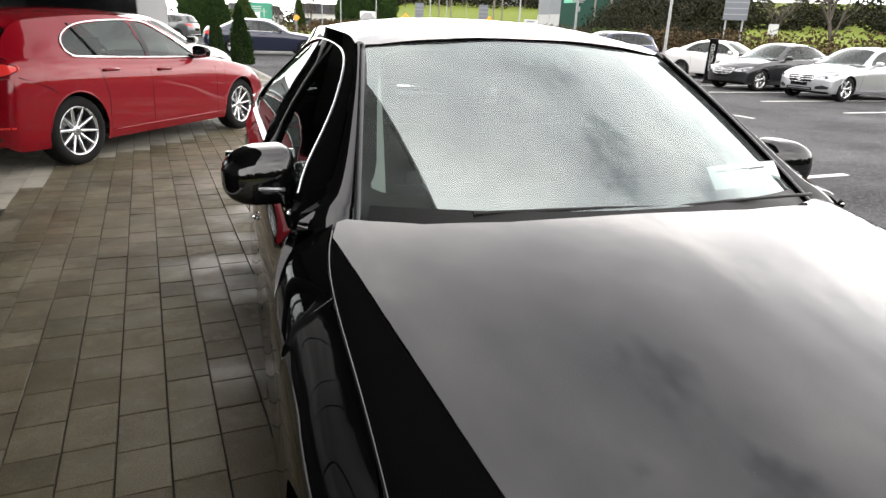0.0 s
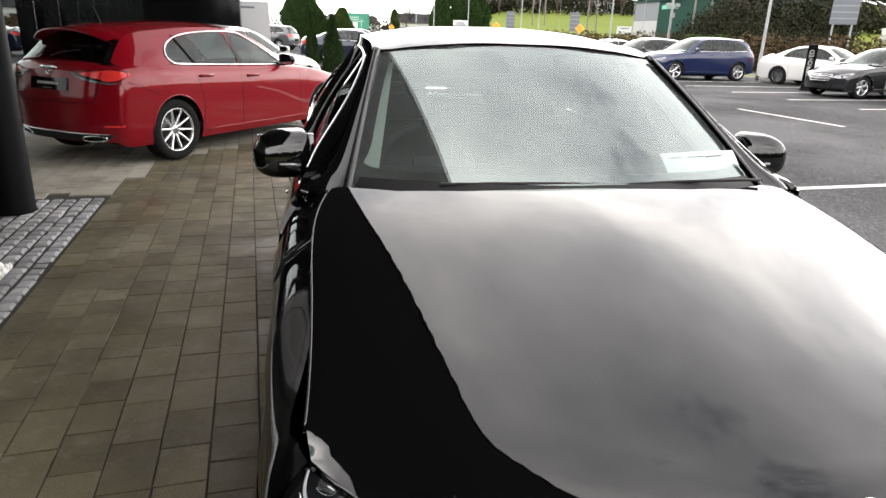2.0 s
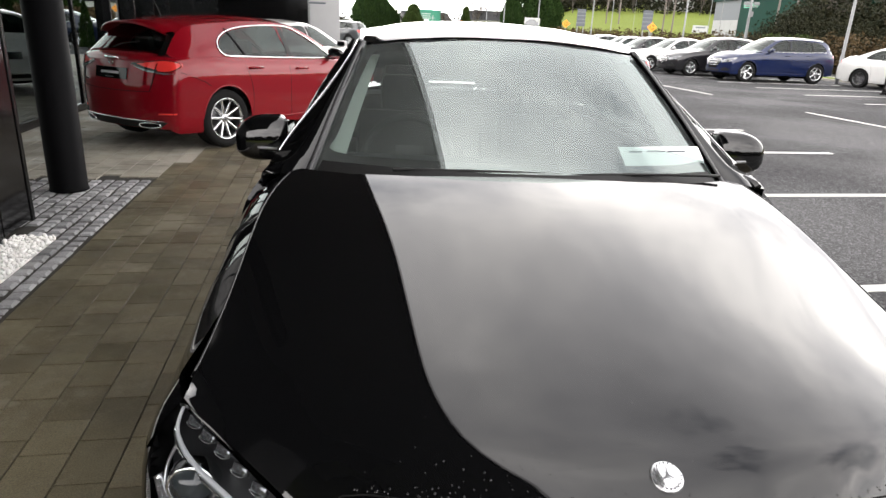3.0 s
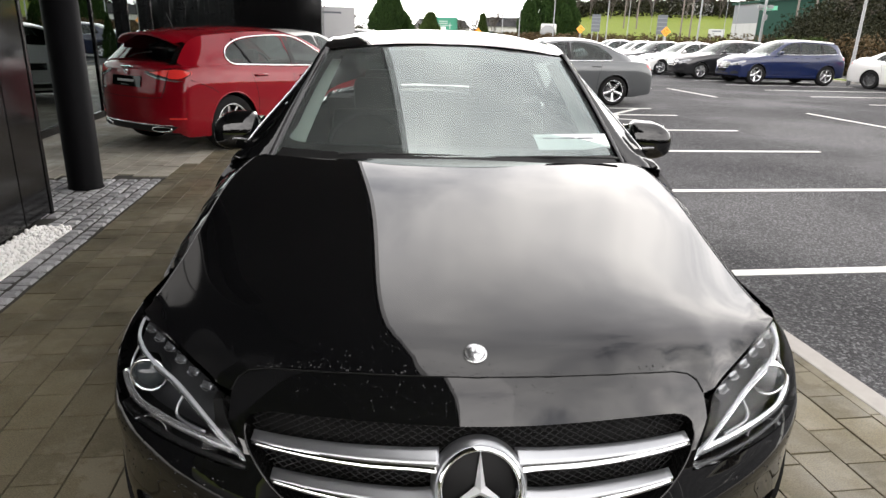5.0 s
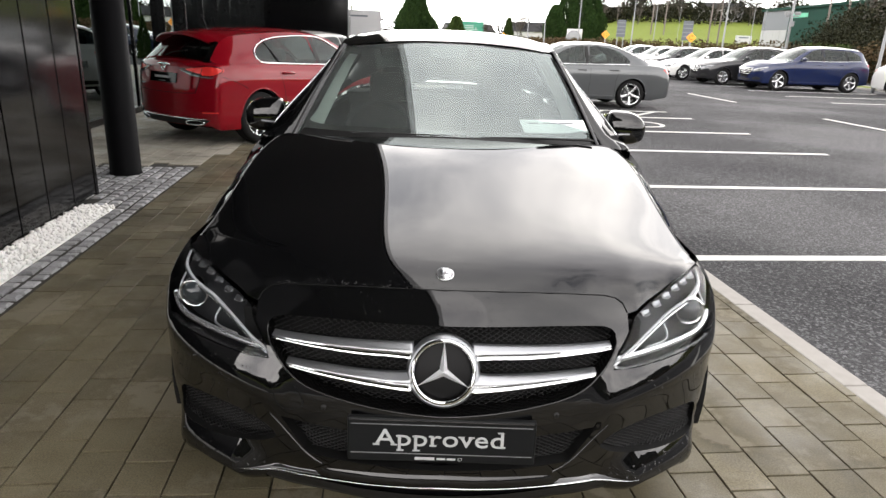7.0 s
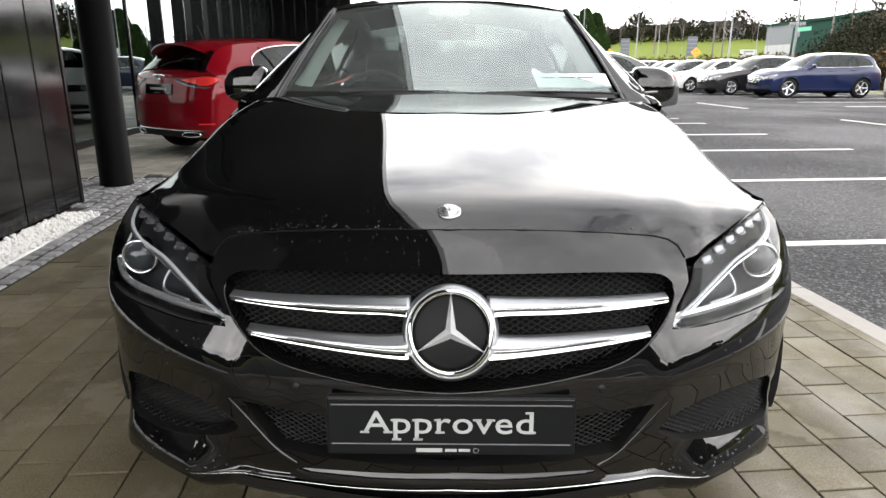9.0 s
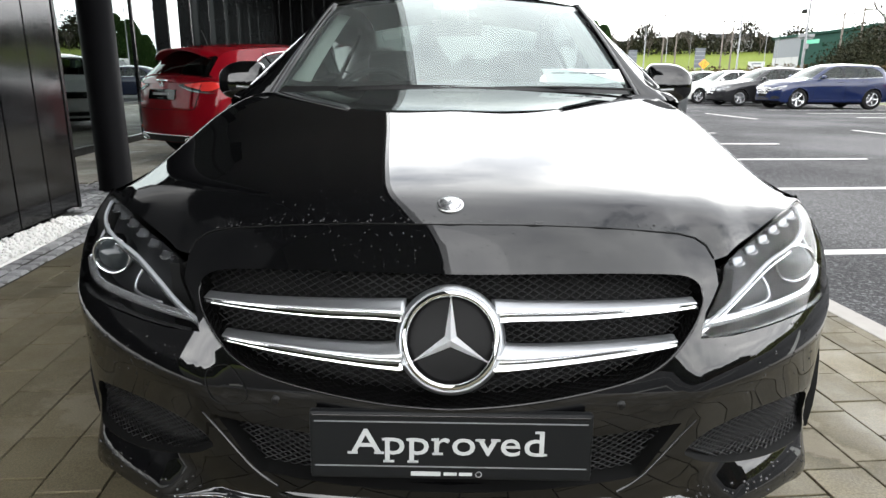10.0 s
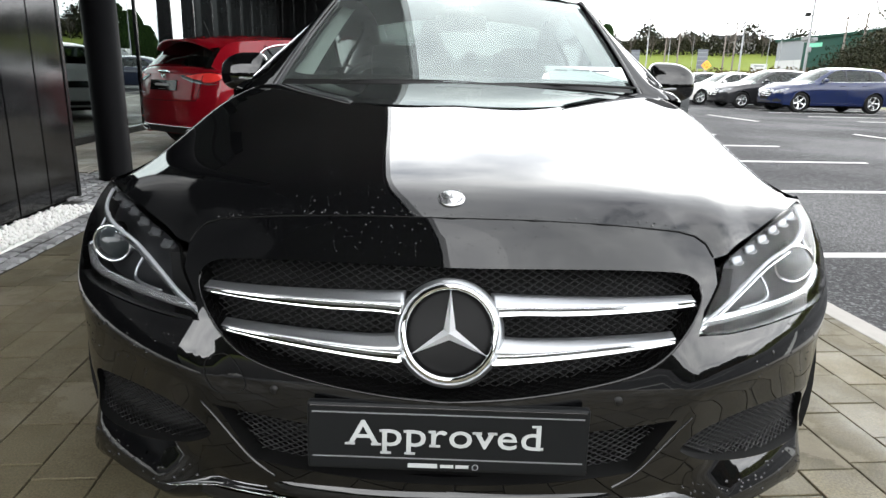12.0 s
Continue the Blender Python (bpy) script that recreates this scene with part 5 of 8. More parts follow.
# bonnet
hood_edge = [(skin(u, z).x, skin(u, z).y) for u, z in HOOD_U]
hl_top = [(skin(u, z).x, skin(u, z).y) for u, z in ((0.592, 0.678), (0.695, 0.708), (0.80, 0.736), (0.90, 0.752), (0.98, 0.757))]
right = hood_edge + hl_top + [(shut_x(y), y) for y in np.linspace(0.56, 1.50, 16)] + [(0.715, 1.505), (0.66, 1.47), (0.55, 1.415), (0.35, 1.375), (0.15, 1.362), (0, 1.36)]
hood_out = [tuple(p) for p in right] + [(-a, b) for a, b in right[::-1]][1:-1]
hood = part("bonnet", patch(hood_out, [], 0.035, lambda x, y: (x, y, hood_z(x, y)), 0.018, (0, 0, -1), 0.018, True, hood_normal), BLACK_PAINT, HERO, "glossy black bonnet speckled with raindrops", angle=60)
# body shut-line behind the bonnet's front edge
bm = bmesh.new()
tube(bm, [skin(u, z) + Vector((0, 0.012, -0.018)) for u, z in [(-a, b) for a, b in HOOD_U[::-1]] + HOOD_U[1:]], 0.012, 6)
part("bonnet_seal", bm, MATT_BLACK, HERO)
bm = bmesh.new()
tube(bm, [skin(u, z) + Vector((0, -0.0008, 0.0004)) for u, z in [(-a, b) for a, b in HOOD_U[::-1]] + HOOD_U[1:]], 0.0016, 6)
part("bonnet_gap", bm, MATT_BLACK, HERO)

GAP = 0.0022
for sgn, side in ((1, "left"), (-1, "right")):
    put = lambda a, b: at_skin(sgn * a, b)
    u_a, u_b, u_c, u_d = u_at_y(1.36), u_at_y(2.42), u_at_y(3.30), u_at_y(4.25)
    top = lambda u: hood_z(shut_x(min(plan_y(u), 1.56)), plan_y(u)) - 0.004
    # wing over the front wheel
    loop = [(u_join + GAP, 0.656), (1.03, 0.656), (1.012, 0.70), (0.993, 0.757)] + [(u, top(u)) for u in np.linspace(1.06, u_at_y(1.50), 22)]
    loop += [(u_at_y(1.49), 0.90), (u_at_y(1.42), 0.84), (u_a + 0.01, 0.70), (u_a, 0.5), (u_a, 0.215)] + [p for p in arch_pts(AX0, -17, 128 - 0.4, 30)]
    part("wing", patch(loop, [], 0.03, put, 0.02 * sgn, None, 0.018, True, lambda a, b: skin_normal(sgn * a, b, 0.012)), BLACK_PAINT, HERO, "glossy black front wing", angle=50)
    # rolled edge of the wing along the bonnet's shut-line
    bm = bmesh.new()
    tube(bm, [(sgn * (shut_x(y) + 0.004), y, hood_z(shut_x(y), y) - 0.0025) for y in np.linspace(0.56, 1.48, 40)], 0.0032, 8)
    part("wing_edge", bm, BLACK_PAINT, HERO)
    # doors
    belt = lambda u: 0.935 + 0.014 * (plan_y(u) - 1.5)
    d1 = [(u_a + GAP * 2, 0.225), (u_a + GAP * 2, 0.5), (u_a + 0.014, 0.70), (u_at_y(1.425), 0.84), (u_at_y(1.51), 0.915)] + [(u, belt(u)) for u in np.linspace(u_at_y(1.56), u_b, 10)] + [(u_b, 0.6), (u_b - 0.01, 0.225)]
    door = part("front_door", patch(d1, [], 0.05, lambda a, b: door_skin(sgn * a, b), 0.02 * sgn, None, 0.03), BLACK_PAINT, HERO, "glossy black front door", angle=50)
    d2 = [(u_b + GAP * 2 - 0.01, 0.225), (u_b + GAP * 2, 0.6)] + [(u, belt(u)) for u in np.linspace(u_b + GAP * 2, u_at_y(3.42), 10)] + [(u_c, 0.72)] + [p for p in arch_pts(AX1, 150, 197, 10)]
    door2 = part("rear_door", patch(d2, [], 0.05, put, 0.02 * sgn, None, 0.03), BLACK_PAINT, HERO, "glossy black rear door", angle=50)
    d3 = arch_pts(AX1, 149, -20, 30) + [(u_d, 0.27), (U_END - 0.002, 0.30), (U_END - 0.002, 0.97)] + [(u, 0.96) for u in np.linspace(U_END - 0.1, u_at_y(3.43), 16)]
    d3 = d3[:1] + d3[1:] + [(u_c + GAP * 2, 0.72)]
    part("rear_quarter", patch(d3, [], 0.06, put, 0.02 * sgn, None, 0.03), BLACK_PAINT, HERO, "glossy black rear quarter", angle=50)
    bm = bmesh.new()
    tube(bm, [at_skin(sgn * u, 0.20, -0.02) for u in np.linspace(u_a - 0.1, u_at_y(3.25), 12)], 0.035, 8)
    part("sill", bm, BLACK_PAINT, HERO)
    # door handles and a chrome strip under the glass
    for dr, y in ((door, 2.24), (door2, 3.16)):
        u = u_at_y(y)
        bm = bmesh.new()
        tube(bm, [at_skin(sgn * (u - 0.11), 0.80, -0.004 * sgn), at_skin(sgn * (u - 0.08), 0.802, 0.028 * sgn), at_skin(sgn * (u + 0.06), 0.806, 0.03 * sgn), at_skin(sgn * (u + 0.09), 0.806, -0.004 * sgn)], 0.014, 8)
        h = part("handle", bm, CHROME, dr, "chrome handle")

# ---- grille ----
GRILLE = part("grille", patch(gr_loop, [], 0.04, lambda a, b: skin(a * 0.995, b) + Vector((0, 0.075, 0)), 0.0, None, 0.03), MATT_BLACK, HERO, "black honeycomb radiator grille")
bm = bmesh.new()
loop3 = [skin(a, b) for a, b in gr_loop]
deep = [skin(a * 0.995, b) + Vector((0, 0.075, 0)) for a, b in gr_loop]
va, vb = [bm.verts.new(p + Vector((0, 0.004, 0))) for p in loop3], [bm.verts.new(p) for p in deep]
for k in range(len(va)):
    bm.faces.new((va[k], va[(k + 1) % len(va)], vb[(k + 1) % len(va)], vb[k]))
part("grille_tub", bm, GLOSS_BLACK, GRILLE)


def lattice(loop, du, dz, r, depth, name, parent, mat):
    """Crossed wires inside an outline on the skin."""
    lo = np.array(loop)
    a0, b0, a1, b1 = *lo.min(0), *lo.max(0)
    bm = bmesh.new()
    slope = dz / du
    n0 = int(-(b1 - b0) / slope / du) - 1
    for way in (1, -1):
        k = n0
        while a0 + k * du < a1 + (b1 - b0) / slope:
            start = a0 + k * du
            pts = []
            n = int((b1 - b0) / 0.006)
            for i in range(n + 1):
                b = b0 + (b1 - b0) * i / n
                a = start + way * (b - b0) / slope if way > 0 else start + (b1 - b0) / slope * 0 + (b1 - b) / slope - (0 if way > 0 else 0)
                pts.append((a, b))
            ok = inside(loop, pts)
            run = []
            for p, q in zip(pts + [None], list(ok) + [False]):
                if q:
                    run.append(p)
                elif len(run) > 1:
                    ends = run[:: max(1, (len(run) - 1) // 4)]
                    if ends[-1] != run[-1]:
                        ends.append(run[-1])
                    tube(bm, [skin(a, b) + Vector((0, depth, 0)) for a, b in ends], r, 4)
                    run = []
                else:
                    run = []
            k += 1
    return tagged(part(name, bm, mat, parent), kind="stuff")


lattice(gr_loop, 0.023, 0.0112, 0.0013, 0.052, "grille_mesh", GRILLE, MESH_BLACK)

BAR1 = (spline([0.085, 0.105, 0.19, 0.3, 0.48], [0.617, 0.6185, 0.6175, 0.6155, 0.613]), spline([0.085, 0.105, 0.13, 0.16, 0.19, 0.3, 0.478], [0.6475, 0.6465, 0.6450, 0.6440, 0.6425, 0.6360, 0.6255]), 0.475)
BAR2 = (spline([0.085, 0.19, 0.3, 0.425], [0.541, 0.547, 0.552, 0.5575]), spline([0.085, 0.105, 0.13, 0.16, 0.19, 0.3, 0.425], [0.583, 0.5800, 0.5780, 0.5770, 0.5762, 0.5740, 0.5705]), 0.422)
for sgn in (1, -1):
    for zb, zt, end in (BAR1, BAR2):
        bm, bm2 = bmesh.new(), bmesh.new()
        rows, rows2 = [], []
        for u in np.concatenate([np.linspace(0.076, 0.16, 12), np.linspace(0.18, end, 16)]):
            lo, hi = zb(max(u, 0.085)), zt(max(u, 0.085))
            mid = lo + (hi - lo) * (0.46 + 0.08 * ease((u - 0.1) / 0.2))
            P = lambda z, d: skin(sgn * u, z) + Vector((0, d, 0))
            rows.append([bm.verts.new(p) for p in (P(hi - 0.002, 0.020), P(hi, 0.010), P(hi - 0.002, 0.004), P((hi + mid) / 2, -0.006), P(mid + 0.002, -0.012), P(mid, -0.010), P(mid, 0.02))])
            rows2.append([bm2.verts.new(p) for p in (P(mid - 0.001, 0.02), P(mid - 0.001, -0.006), P(lo + (mid - lo) * 0.72, 0.001), P(lo + (mid - lo) * 0.62, -0.001), P(lo + (mid - lo) * 0.14, -0.011), P(lo, -0.009), P(lo, 0.03))])
        for rr, b in ((rows, bm), (rows2, bm2)):
            for p, q in zip(rr, rr[1:]):
                for k in range(len(p) - 1):
                    b.faces.new((p[k], p[k + 1], q[k + 1], q[k]))
            b.faces.new(rr[-1])
            b.faces.new(rr[0][::-1])
        blade = part("bar", bm, SATIN, GRILLE, "satin silver grille bar", angle=25)
        part("bar_trim", bm2, CHROME, blade, "chrome strip", angle=25)
# ring, dark disc and three-pointed star
ST = Matrix.Translation((0.004, 0.030, 0.592)) @ pose(0, 0, 0, -20)
bm = bmesh.new()
tor = [(0.0785 + 0.0058 * math.cos(radians(a)), 0.008 * math.sin(radians(a))) for a in range(0, 361, 30)]
lathe(bm, tor, 64, "y")
bmesh.ops.transform(bm, matrix=ST, verts=bm.verts)
COLLAR = bmesh.new()
lathe(COLLAR, [(0.083, 0.002), (0.087, 0.0), (0.0905, 0.004), (0.0935, 0.011), (0.095, 0.020), (0.095, 0.045)], 64, "y")
bmesh.ops.transform(COLLAR, matrix=ST, verts=COLLAR.verts)
part("emblem_collar", COLLAR, SATIN, GRILLE, "satin silver collar round the star")
EMBLEM = part("emblem_ring", bm, CHROME, GRILLE, "chrome ring round a star")
bm = bmesh.new()
lathe(bm, [(0.0, 0.012), (0.03, 0.0125), (0.075, 0.018), (0.080, 0.05)], 48, "y")
bmesh.ops.transform(bm, matrix=ST, verts=bm.verts)
part("emblem_disc", bm, DISC, EMBLEM)
bm = bmesh.new()
mid_v = bm.verts.new((0, -0.014, 0))
tips = [bm.verts.new((0.0765 * math.cos(radians(a)), 0.001, 0.0765 * math.sin(radians(a)))) for a in (90, 210, 330)]
inn = [bm.verts.new((0.0118 * math.cos(radians(a)), 0.004, 0.0118 * math.sin(radians(a)))) for a in (150, 270, 30)]
for k in range(3):
    bm.faces.new((mid_v, tips[k], inn[k]))
    bm.faces.new((mid_v, inn[k - 1], tips[k]))
back_v = bm.verts.new((0, 0.008, 0))
for k in range(3):
    bm.faces.new((back_v, inn[k], tips[k]))
    bm.faces.new((back_v, tips[k], inn[k - 1]))
bmesh.ops.transform(bm, matrix=ST, verts=bm.verts)
part("emblem_star", bm, STAR, EMBLEM, "chrome three-pointed star", smooth=False)
# thin bright rim round the opening's lower half
bm = bmesh.new()
rim = sorted([p for p in gr_loop if p[1] < 0.64], key=lambda p: p[0])
tube(bm, [skin(a, b) + Vector((0, 0.001, 0)) for a, b in rim], 0.0028, 6)
part("grille_rim", bm, GLOSS_BLACK, GRILLE)
# bonnet badge
bm = bmesh.new()
lathe(bm, [(0, -0.0028), (0.017, -0.0024), (0.0175, -0.0016), (0.0235, -0.0018), (0.025, -0.0006), (0.0255, 0.002)], 40, "y")
nrm = Vector((0, -(hood_z(0, 0.215) - hood_z(0, 0.195)) / 0.02, 1)).normalized()
rot = Vector((0, -1, 0)).rotation_difference(nrm).to_matrix().to_4x4()
BADGE = part("badge", bm, ALLOY, hood, "round silver bonnet badge", m=Matrix.Translation((0, 0.207, hood_z(0, 0.207) + 0.001)) @ rot)
bm = bmesh.new()
for a in (90, 210, 330):
    c, s = math.cos(radians(a)), math.sin(radians(a))
    q = [(0.002 * s, -0.002 * c), (0.015 * c, 0.015 * s), (-0.002 * s, 0.002 * c)]
    bm.faces.new([bm.verts.new((x, -0.0055, z)) for x, z in q])
for k in range(20):
    a = radians(18 * k)
    box(bm, -0.0011, 0.0011, -0.0042, -0.0030, -0.0015, 0.0015, 0, Matrix.Translation((0.0205 * math.cos(a), 0, 0.0205 * math.sin(a))))
part("badge_relief", bm, DARK_ALLOY, BADGE, smooth=False)

# ---- plate ----
pm = Matrix.Translation((0.006, 0.003, 0.408)) @ pose(0, 0, 0, -4) @ Matrix.Scale(0.945, 4)
PLATE = part("plate", boxes((-0.258, 0.258, -0.006, 0.012, -0.066, 0.066), bevel=0.006), PLATE_BLACK, HERO, "black display plate with white lettering", m=pm, smooth=False)
for z in (0.047, -0.040):
    part("plate_line", boxes((-0.248, 0.248, -0.0068, -0.006, z - 0.0012, z + 0.0012)), GALV, PLATE, smooth=False)
part("plate_edge", boxes((-0.252, 0.252, -0.0075, -0.005, 0.057, 0.0605), bevel=0.001), GLOSS_BLACK, PLATE, smooth=False)
word = text_mesh("Approved", 0.070, LETTER, "lettering", PLATE, pose(-0.004, -0.0068, 0.0055, 90) @ Matrix.Diagonal((1.22, 1, 1, 1)), spacing=1.04, weight=0.0003)
# slab feet on the letters
bpy.context.view_layer.update()
glyphs = bmesh.new()
glyphs.from_mesh(word.to_mesh())
word.to_mesh_clear()
cells, seen = [], set()
for v in glyphs.verts:
    if v in seen:
        continue
    stack, island = [v], []
    seen.add(v)
    while stack:
        w = stack.pop()
        island.append(w.co)
        for e in w.link_edges:
            o = e.other_vert(w)
            if o not in seen:
                seen.add(o)
                stack.append(o)
    cells.append((min(c.x for c in island), max(c.x for c in island), min(c.y for c in island), max(c.y for c in island)))
glyphs.free()
letters = []
for c in sorted(cells):
    if letters and c[0] < letters[-1][1] - 0.002:
        q = letters[-1]
        letters[-1] = (min(q[0], c[0]), max(q[1], c[1]), min(q[2], c[2]), max(q[3], c[3]))
    else:
        letters.append(c)


def foot(x, y, a, b):
    bm = bmesh.new()
    box(bm, x - a, x + b, y - 0.0021, y + 0.0021, -0.0006, 0.0006)
    part("letter_foot", bm, LETTER, PLATE, smooth=False, m=word.matrix_basis.copy())


for name, (x0, x1, y0, y1) in zip("Approved", letters):
    stem = 0.0042
    if name == "A":
        foot(x0 + 0.003, y0 + 0.002, 0.007, 0.008), foot(x1 - 0.003, y0 + 0.002, 0.009, 0.006)
    elif name == "p":
        foot(x0 + stem, y0 + 0.002, 0.007, 0.009), foot(x0 + stem, y1 - 0.003, 0.0085, 0.0)
    elif name == "r":
        foot(x0 + stem, y0 + 0.002, 0.007, 0.009), foot(x0 + stem, y1 - 0.003, 0.0085, 0.0)
    elif name == "v":
        foot(x0 + 0.003, y1 - 0.002, 0.006, 0.008), foot(x1 - 0.003, y1 - 0.002, 0.008, 0.006)
    elif name == "d":
        foot(x1 - stem, y1 - 0.002, 0.0095, 0.0), foot(x1 - stem, y0 + 0.003, 0.0, 0.0085)
for x0, x1, h in ((-0.072, -0.018, 0.0042), (-0.012, 0.012, 0.003), (0.016, 0.040, 0.003)):
    part("dealer_mark", boxes((x0, x1, -0.0068, -0.006, -0.054 - h, -0.054 + h)), LETTER, PLATE, smooth=False)
bm = bmesh.new()
lathe(bm, [(0.0048, -0.0068), (0.0058, -0.0068)], 20, "y", (0.052, 0, -0.054))
part("dealer_sign", bm, LETTER, PLATE, smooth=False)

# ---- lower bumper openings ----
for name, loop, depth in (("centre_intake", MID_IN, 0.09), ("side_intake", SIDE_IN, 0.05), ("side_intake", flip(SIDE_IN), 0.05)):
    tub = part(name, patch(loop, [], 0.05, lambda a, b: skin(a, b) + Vector((0, depth, 0)), 0.0, None, 0.03), MATT_BLACK, bumper, "black mesh air intake")
    fine_loop = [tuple(p) for p in resample(loop, 0.02)]
    mid_a, mid_b = sum(p[0] for p in loop) / len(loop), sum(p[1] for p in loop) / len(loop)
    small = [(mid_a + (a - mid_a) * 1.0, mid_b + (b - mid_b) * 1.0) for a, b in fine_loop]
    bm = bmesh.new()
    va, vb = [bm.verts.new(skin(a, b) + Vector((0, 0.0005, 0))) for a, b in small], [bm.verts.new(skin(a, b) + Vector((0, depth, 0))) for a, b in small]
    for k in range(len(va)):
        bm.faces.new((va[k], va[(k + 1) % len(va)], vb[(k + 1) % len(va)], vb[k]))
    part("intake_collar", bm, MATT_BLACK, tub)
    lattice(fine_loop, 0.021, 0.011, 0.0016, depth * 0.45, "intake_mesh", tub, MESH_BLACK)
# blade under the intakes: painted lip and chrome strip
lip = spline([0, 0.28, 0.37, 0.50, 0.62, 0.75], [0.262, 0.246, 0.236, 0.216, 0.205, 0.20])


def end_taper(u):
    return ease((0.61 - abs(u)) / 0.16)


bm = bmesh.new()
pts = [(u, lip(abs(u))) for u in np.linspace(-0.60, 0.60, 61)]
rows = [[bm.verts.new(skin(u, z) + Vector((0, dy * end_taper(u), dz * end_taper(u)))) for dy, dz in ((0.0, 0.002), (-0.011, 0.0015), (-0.0125, 0.0), (-0.011, -0.0015), (0.0, -0.002))] for u, z in pts]
for p, q in zip(rows, rows[1:]):
    for k in range(4):
        bm.faces.new((p[k], p[k + 1], q[k + 1], q[k]))
part("lip_strip", bm, CHROME, bumper, "chrome strip along the lower lip", angle=60)
bm = bmesh.new()
rows = [[bm.verts.new(skin(u, lip(abs(u))) + Vector((0, (dy - 0.02) * ease((0.425 - abs(u)) / 0.12) + 0.02, dz))) for dy, dz in ((0.02, 0.055), (-0.004, 0.04), (-0.014, 0.018), (-0.012, 0.006))] for u in np.linspace(-0.42, 0.42, 41)]
for p, q in zip(rows, rows[1:]):
    for k in range(3):
        bm.faces.new((p[k], p[k + 1], q[k + 1], q[k]))
part("lip_blade", bm, BLACK_PAINT, bumper, angle=60)
bm = bmesh.new()
rows = [[bm.verts.new(skin(u, min(lip(min(abs(u), 0.75)), 0.24)) + Vector((0, (dy - 0.02) * end_taper(u) + 0.02, dz * (0.3 + 0.7 * end_taper(u))))) for dy, dz in ((-0.006, -0.010), (0.0, -0.035), (0.02, -0.06), (0.12, -0.065))] for u in np.linspace(-0.62, 0.62, 51)]
for p, q in zip(rows, rows[1:]):
    for k in range(3):
        bm.faces.new((p[k], p[k + 1], q[k + 1], q[k]))
part("splitter", bm, PLASTIC, bumper, angle=60)
for sgn in (1, -1):
    # the raised fold that runs from under the lamp down to the lip
    bm = bmesh.new()
    fold = [(0.475, 0.412), (0.45, 0.390), (0.42, 0.362), (0.395, 0.338), (0.372, 0.316), (0.345, 0.297), (0.32, 0.285)]
    wide = [0.002, 0.004, 0.006, 0.007, 0.008, 0.010, 0.012]
    c3 = smooth_loop([(sgn * a, b) for a, b in fold], 5, False)
    ribbon(bm, [at_skin(p[0], p[1], -0.002 * 1) for p in c3], (0, -1, 0.25), [float(np.interp(k, range(0, 5 * len(wide), 5), wide)) for k in range(len(c3))], 0.004)
    part("bumper_fold", bm, BLACK_PAINT, bumper, angle=70)
    bm = bmesh.new()
    lathe(bm, [(0.0, -0.0012), (0.0082, -0.0012), (0.009, 0.002)], 20, "y", tuple(skin(sgn * 0.309, 0.466)))
    part("parking_sensor", bm, PLASTIC, bumper)
tow = [tuple(p) for p in smooth_loop([(-0.452, 0.50), (-0.405, 0.512), (-0.370, 0.470), (-0.385, 0.448), (-0.431, 0.440), (-0.452, 0.465)], 5)]
bm = bmesh.new()
tube(bm, [at_skin(a, b, 0.0) + Vector((0, -0.0006, 0)) for a, b in tow], 0.0008, 5, True)
part("tow_cover_gap", bm, MATT_BLACK, bumper)

